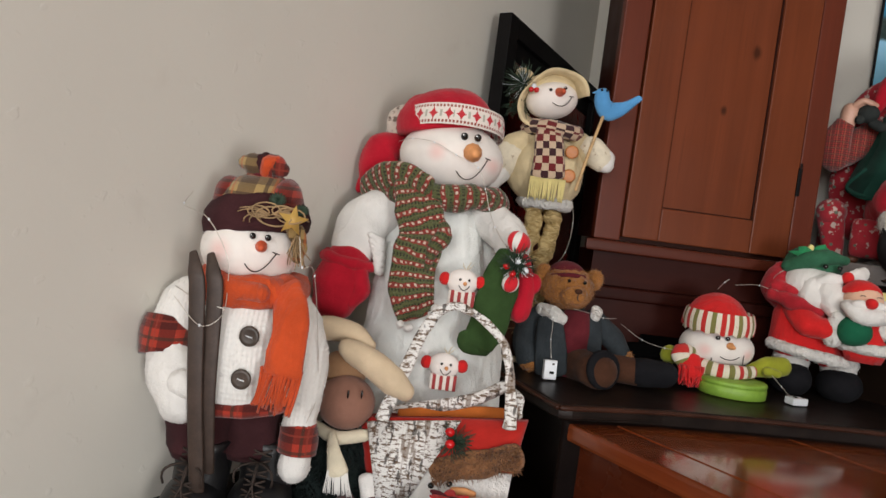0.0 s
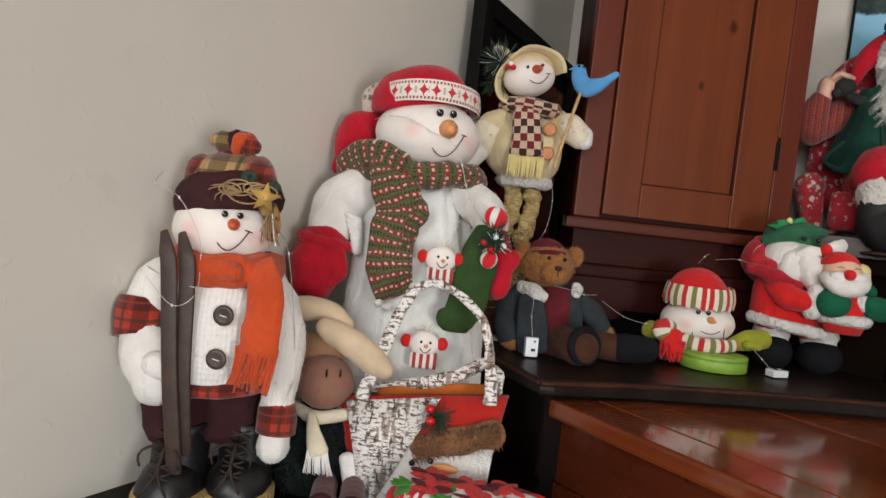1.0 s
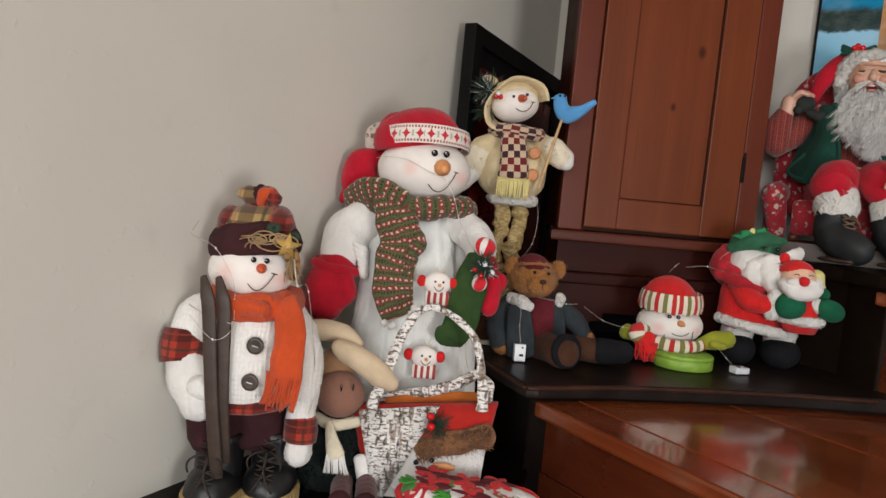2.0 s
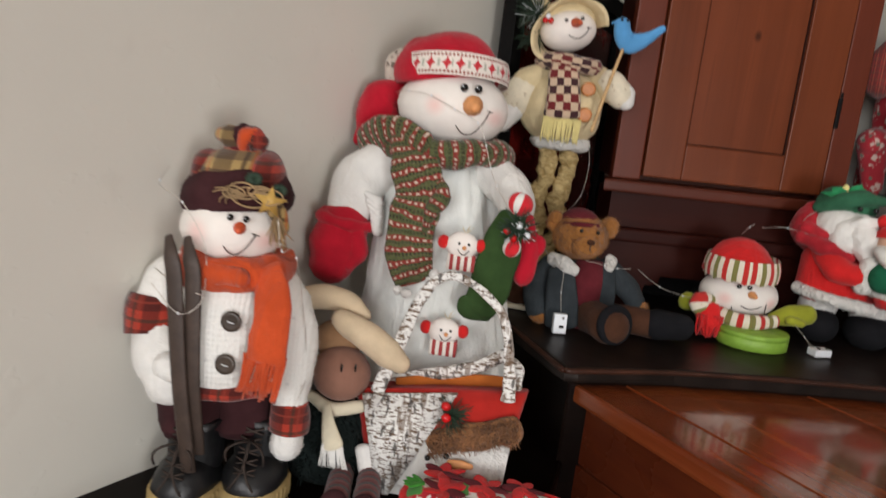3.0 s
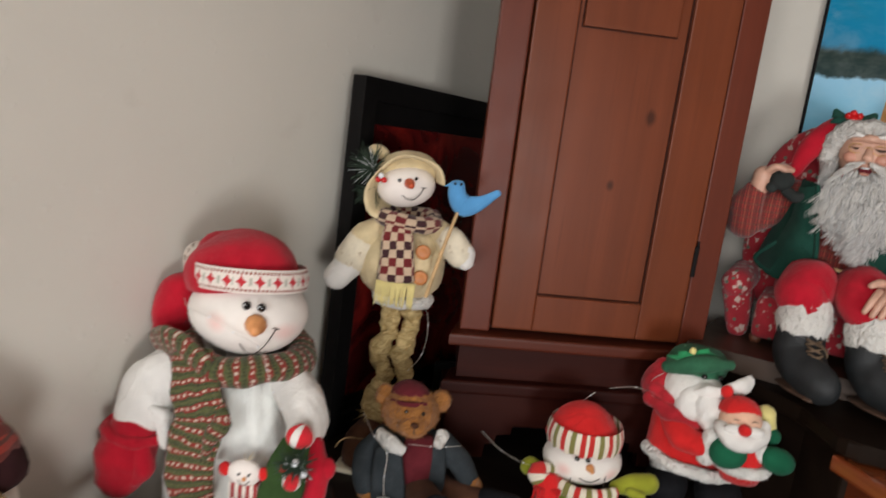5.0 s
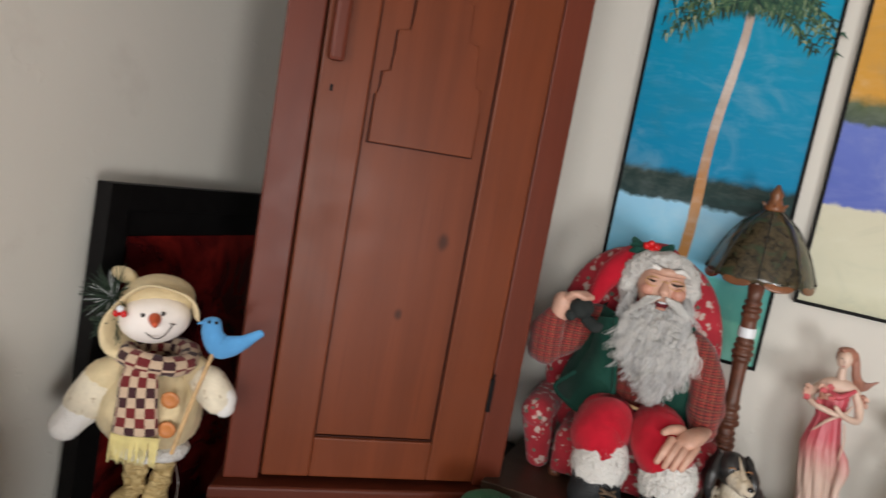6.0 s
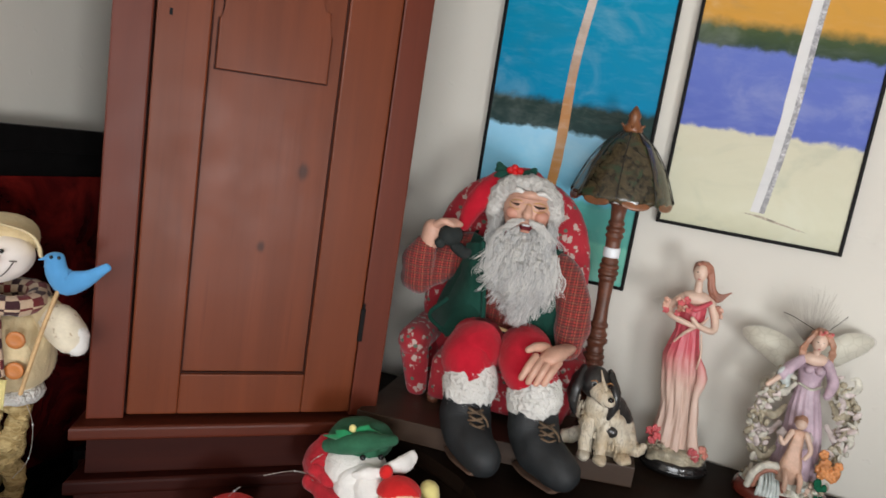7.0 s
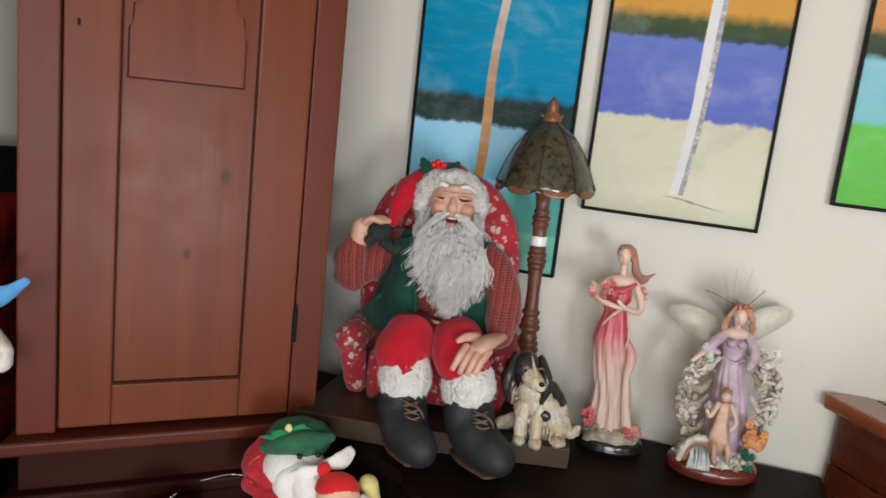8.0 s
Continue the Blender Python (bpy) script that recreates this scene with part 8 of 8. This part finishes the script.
    d.limb([(-0.030, -0.008, 0.254), (-0.046, -0.016, 0.236), (-0.040, -0.018, 0.216)], [0.006, 0.014, 0.005], RESINWATER, flat=0.4, lump=0.004, freq=90, nu=14)
    d.limb([(-0.050, -0.016, 0.234), (-0.072, -0.024, 0.214)], [0.0055, 0.0042], RESINSKIN)
    d.limb([(0.024, 0, 0.264), (0.036, -0.012, 0.236), (0.026, -0.030, 0.214)], [0.009, 0.010, 0.006], RESINLILAC, lump=0.003, freq=90)
    # small seated child
    d.lathe([(0.018, 0.055), (0.019, 0.085), (0.014, 0.110), (0.010, 0.135), (0.009, 0.150)], (-0.008, -0.044, 0), RESINORANGE_SOFT, 0.8, lump=0.005, freq=80, nu=28)
    d.blob((-0.009, -0.048, 0.163), 0.0098, RESINSKIN, nu=18, nv=12)
    d.blob((-0.008, -0.043, 0.167), 0.0108, RESINORANGE_HAIR, lump=0.004, freq=120)
    d.limb([(-0.020, -0.046, 0.146), (-0.032, -0.056, 0.126), (-0.040, -0.058, 0.136)], [0.005, 0.0045, 0.0035], RESINSKIN, nu=10)
    d.limb([(0.004, -0.046, 0.146), (0.014, -0.056, 0.122), (0.006, -0.062, 0.108)], [0.005, 0.0045, 0.0035], RESINSKIN, nu=10)
    for k in (-1, 1):
        d.limb([(-0.008 + k * 0.010, -0.050, 0.080), (-0.006 + k * 0.012, -0.066, 0.070), (-0.004 + k * 0.012, -0.066, 0.050)], [0.006, 0.005, 0.004], RESINORANGE_SOFT, nu=12)
        d.prism([(0, 0), (k * 0.018, 0.014), (k * 0.026, 0.002), (k * 0.018, -0.018), (k * 0.006, -0.018)][::k], (-0.008 + k * 0.006, -0.030, 0.132), 0.002, RESINPALE)
    # scrolling drapery and leaves at both sides of the gown
    for q in (-1, 1):
        for k in range(4):
            t = (k + 0.3) / 4
            x0 = 0.010 + q * (0.026 + 0.012 * math.sin(2.6 * t))
            x1 = 0.010 + q * (0.050 + 0.032 * math.sin(0.5 + 2.0 * t)) + rng.uniform(-0.016, 0.012)
            z = 0.240 - 0.165 * t + rng.uniform(-0.012, 0.012)
            d.limb([(x0, 0.002, z), ((x0 + x1) / 2, -0.010 - 0.006 * (k % 2), z - 0.018), (x1, -0.006, z - 0.006), (x1 - q * 0.004, -0.004, z + 0.012), (x1 - q * 0.016, -0.006, z + 0.010)], [0.004, 0.0075, 0.006, 0.0045, 0.0015], (RESINSTONE, RESINMOSS, RESINPALE, RESINMOSS)[k % 4], flat=0.35, lump=0.003, freq=90, nu=12)
        for k in range(130):
            t = rng.random()
            x = 0.008 + q * (0.026 + 0.048 * math.sin(0.4 + 2.1 * t)) + rng.uniform(-0.018, 0.012)
            d.blob((x, -0.008 + rng.uniform(-0.010, 0.006), 0.240 - 0.17 * t + rng.uniform(-0.008, 0.008)), (rng.uniform(0.005, 0.012), 0.002, rng.uniform(0.003, 0.006)), rng.choice([RESINSTONE, RESINMOSS, RESINMOSS, RESINPALE]), rot=(rng.uniform(-30, 30), rng.uniform(0, 180), rng.uniform(-40, 40)), nu=8, nv=6)
    # translucent wings and spun fibre halo
    for q, lift, span in ((-1, -0.010, 1.12), (1, 0.012, 0.92)):
        up = [(0, 0), (0.020, 0.026), (0.050, 0.046), (0.084, 0.052), (0.108, 0.044), (0.112, 0.034), (0.100, 0.018), (0.074, 0.000), (0.050, -0.016), (0.020, -0.022)]
        lo = [(0, 0), (0.030, -0.012), (0.056, -0.018), (0.068, -0.032), (0.064, -0.052), (0.046, -0.060), (0.026, -0.050), (0.010, -0.030)]
        for out, z in ((up, 0.256 + lift), (lo, 0.240 + lift)):
            pts = [(q * x * span, zz) for x, zz in out]
            d.prism(pts[::-q], (0.008, 0.034, z), 0.0015, WING, (0, 0, q * 10))
            d.limb([(0.008 + q * x * span, 0.033 + 0.18 * x * span, z + zz) for x, zz in out], 0.0006, FIBRE, nu=5, steps=3)
    for _ in range(320):
        a = rng.uniform(-1.0, 0.8)
        l = rng.uniform(0.03, 0.10) * (1.1 - 0.4 * abs(a))
        d.strand((-0.004 + 0.012 * a, 0.030, 0.290), (-0.004 + l * math.sin(a), 0.036 + rng.uniform(-0.010, 0.010), 0.290 + l * math.cos(a)), FIBRE, 0.00022, (rng.uniform(-0.006, 0.006), 0, 0.004), 0.5, 3)
    for q in (-1, 1):
        d.limb([(q * 0.008, 0.0, 0.318), (q * 0.034 - 0.012, 0.0, 0.334), (q * 0.052 - 0.016, 0.0, 0.346 + 0.006 * q)], 0.0006, LACE, nu=5)
    return d.finish("winged_figurine", pose(0.543, 2.005, Z_C + 0.001, 0, 0, 8) @ Matrix.Diagonal((0.97, 0.97, 0.985, 1)), "resin fairy figurine in lilac gown on mahogany base", "figurine")


RESINORANGE_HAIR = plain("copper_resin", (0.42, 0.22, 0.14), 0.45, 0.3, 0.3)
RESINORANGE_SOFT = plain("apricot_resin", (0.58, 0.37, 0.27), 0.45, 0.2, 0.2)
RESINWATER = plain("pale_aqua_resin", (0.50, 0.55, 0.53), 0.35, 0.2, 0.3, 0, 0, 90)
RESINPALE = plain("pale_mauve_resin", (0.58, 0.50, 0.48), 0.42, 0.2, 0.3, 0, 0, 70)
FIBRE = plain("grey_spun_fibre", (0.5, 0.47, 0.42), 0.5, 0.1, 0.0)
WINGN = Nodes("veined_wing")
_v = WINGN.voronoi(60.0, None, "DISTANCE_TO_EDGE")
WING = WINGN.done(WINGN.mix(WINGN.step(_v, 0.02, 0.08), (0.68, 0.66, 0.55), (0.76, 0.74, 0.63)), 0.4)
WINGN.bsdf.inputs["Alpha"].default_value = 0.68


# ---- fairy lights ----
def battery_box(m):
    root = tagged(new("battery_box"), "small white plastic battery box of a fairy light string", "battery box", "fairy light battery boxes")
    root.matrix_world = m
    part("case", box_bm(-0.0115, 0.0115, -0.0065, 0.0065, 0, 0.034, 0.002), PLASTIC, root)
    part("switch", box_bm(-0.002, 0.006, -0.0080, -0.0064, 0.010, 0.0145, 0.0006), BLACK, root, "black slide switch")
    part("lid_screw", box_bm(0.002, 0.006, -0.0076, -0.0064, 0.0255, 0.029, 0.0006), BUTTON, root)
    return root


def light_string(pts, n_bulbs, label):
    d = Doll()
    d.limb(pts, 0.0005, WIRE, nu=5, steps=6)
    root = tagged(new("fairy_light_string"), label, "fairy lights", "fairy light strings")
    part("wire", d.bm, d.mats, root, "", True)
    step_ = max(1, len(pts) // n_bulbs)
    for i in range(1, len(pts) - 1, step_):
        b = Doll()
        b.blob(pts[i], (0.0012, 0.0012, 0.0020), PLASTIC, nu=8, nv=6)
        part("bulb", b.bm, b.mats, root, "", True)
    return root


def at(o, rz, p):
    v = pose(*o, 0, 0, rz) @ Vector(p)
    return (v.x, v.y, v.z)


ski_snowman()
tall_snowman()
tote_bag()
flower_cushion()
moose_doll()
scarecrow_snowman()
bear_doll()
snowman_box()
plush_pair()
toy_armchair()
seated_doll()
toy_lamp()
spaniel_figure()
rose_figure()
winged_figure()

SKI = ((-0.648, 0.716, Z_A - 0.010), 30)
light_string([at(*SKI, p) for p in ((-0.11, -0.01, 0.42), (-0.112, -0.03, 0.405), (-0.095, -0.06, 0.402), (-0.06, -0.085, 0.392), (-0.035, -0.082, 0.352), (-0.03, -0.082, 0.315), (-0.028, -0.098, 0.285), (-0.05, -0.105, 0.272), (-0.085, -0.098, 0.300))], 4, "thin wire of fairy lights over the ski snowman")
light_string([at(*SKI, p) for p in ((0.045, -0.075, 0.385), (0.052, -0.075, 0.350), (0.064, -0.055, 0.340), (0.078, -0.02, 0.20), (0.074, -0.045, 0.16))], 3, "thin wire of fairy lights hanging from the hat")
BIGS = ((-0.592, 1.088, Z_A - 0.016), 30)
light_string([at(*BIGS, p) for p in ((-0.125, -0.03, 0.545), (-0.10, -0.075, 0.548), (-0.065, -0.092, 0.545), (-0.03, -0.096, 0.530), (0.005, -0.098, 0.515), (0.02, -0.100, 0.485), (0.030, -0.10, 0.455), (0.042, -0.095, 0.430), (0.060, -0.105, 0.405))], 6, "thin wire of fairy lights over the tall snowman")
light_string([at((-0.60, 1.45, Z_B), 30, p) for p in ((0.02, -0.06, 0.325), (0.03, -0.05, 0.28), (0.024, -0.04, 0.22), (0.0, -0.03, 0.18))], 3, "thin wire of fairy lights on the straw-legged snowman")
BEAR = ((-0.50, 1.34, Z_B), 30)
light_string([at(*BEAR, p) for p in ((-0.085, -0.02, 0.15), (-0.06, -0.05, 0.125), (-0.035, -0.062, 0.105), (-0.034, -0.075, 0.07), (-0.030, -0.085, 0.038))], 3, "thin wire of fairy lights over the bear's coat")
light_string([at(*BEAR, p) for p in ((0.0, -0.065, 0.128), (0.035, -0.05, 0.122), (0.06, -0.03, 0.115), (0.085, -0.02, 0.116))], 3, "thin wire of fairy lights across the bear's collar")
battery_box(pose(*at(*BEAR, (-0.030, -0.088, 0.002)), -6, 0, 40))
SML = ((-0.268, 1.556, Z_B), 30)
light_string([at(*SML, p) for p in ((-0.19, 0.02, 0.095), (-0.15, 0.0, 0.072), (-0.11, -0.02, 0.065), (-0.075, -0.04, 0.068))], 3, "thin wire of fairy lights beside the small snowman")
light_string([at(*SML, p) for p in ((0.085, -0.055, 0.045), (0.098, -0.070, 0.030), (0.110, -0.083, 0.016))], 2, "short wire of fairy lights to a battery box")
light_string([at(*SML, p) for p in ((0.03, 0.05, 0.20), (0.08, 0.06, 0.205), (0.12, 0.06, 0.19), (0.16, 0.05, 0.15), (0.20, 0.04, 0.14))], 4, "thin wire of fairy lights looping to the plush doll")
battery_box(pose(-0.132, 1.540, Z_B + 0.0085, 0, 0, 20) @ pose(0, 0, 0, -90, 0, -60))
light_string([at(*SML, p) for p in ((-0.02, 0.0, 0.19), (-0.012, -0.01, 0.205), (-0.004, -0.01, 0.212))], 2, "end of a fairy light wire above the red hat")
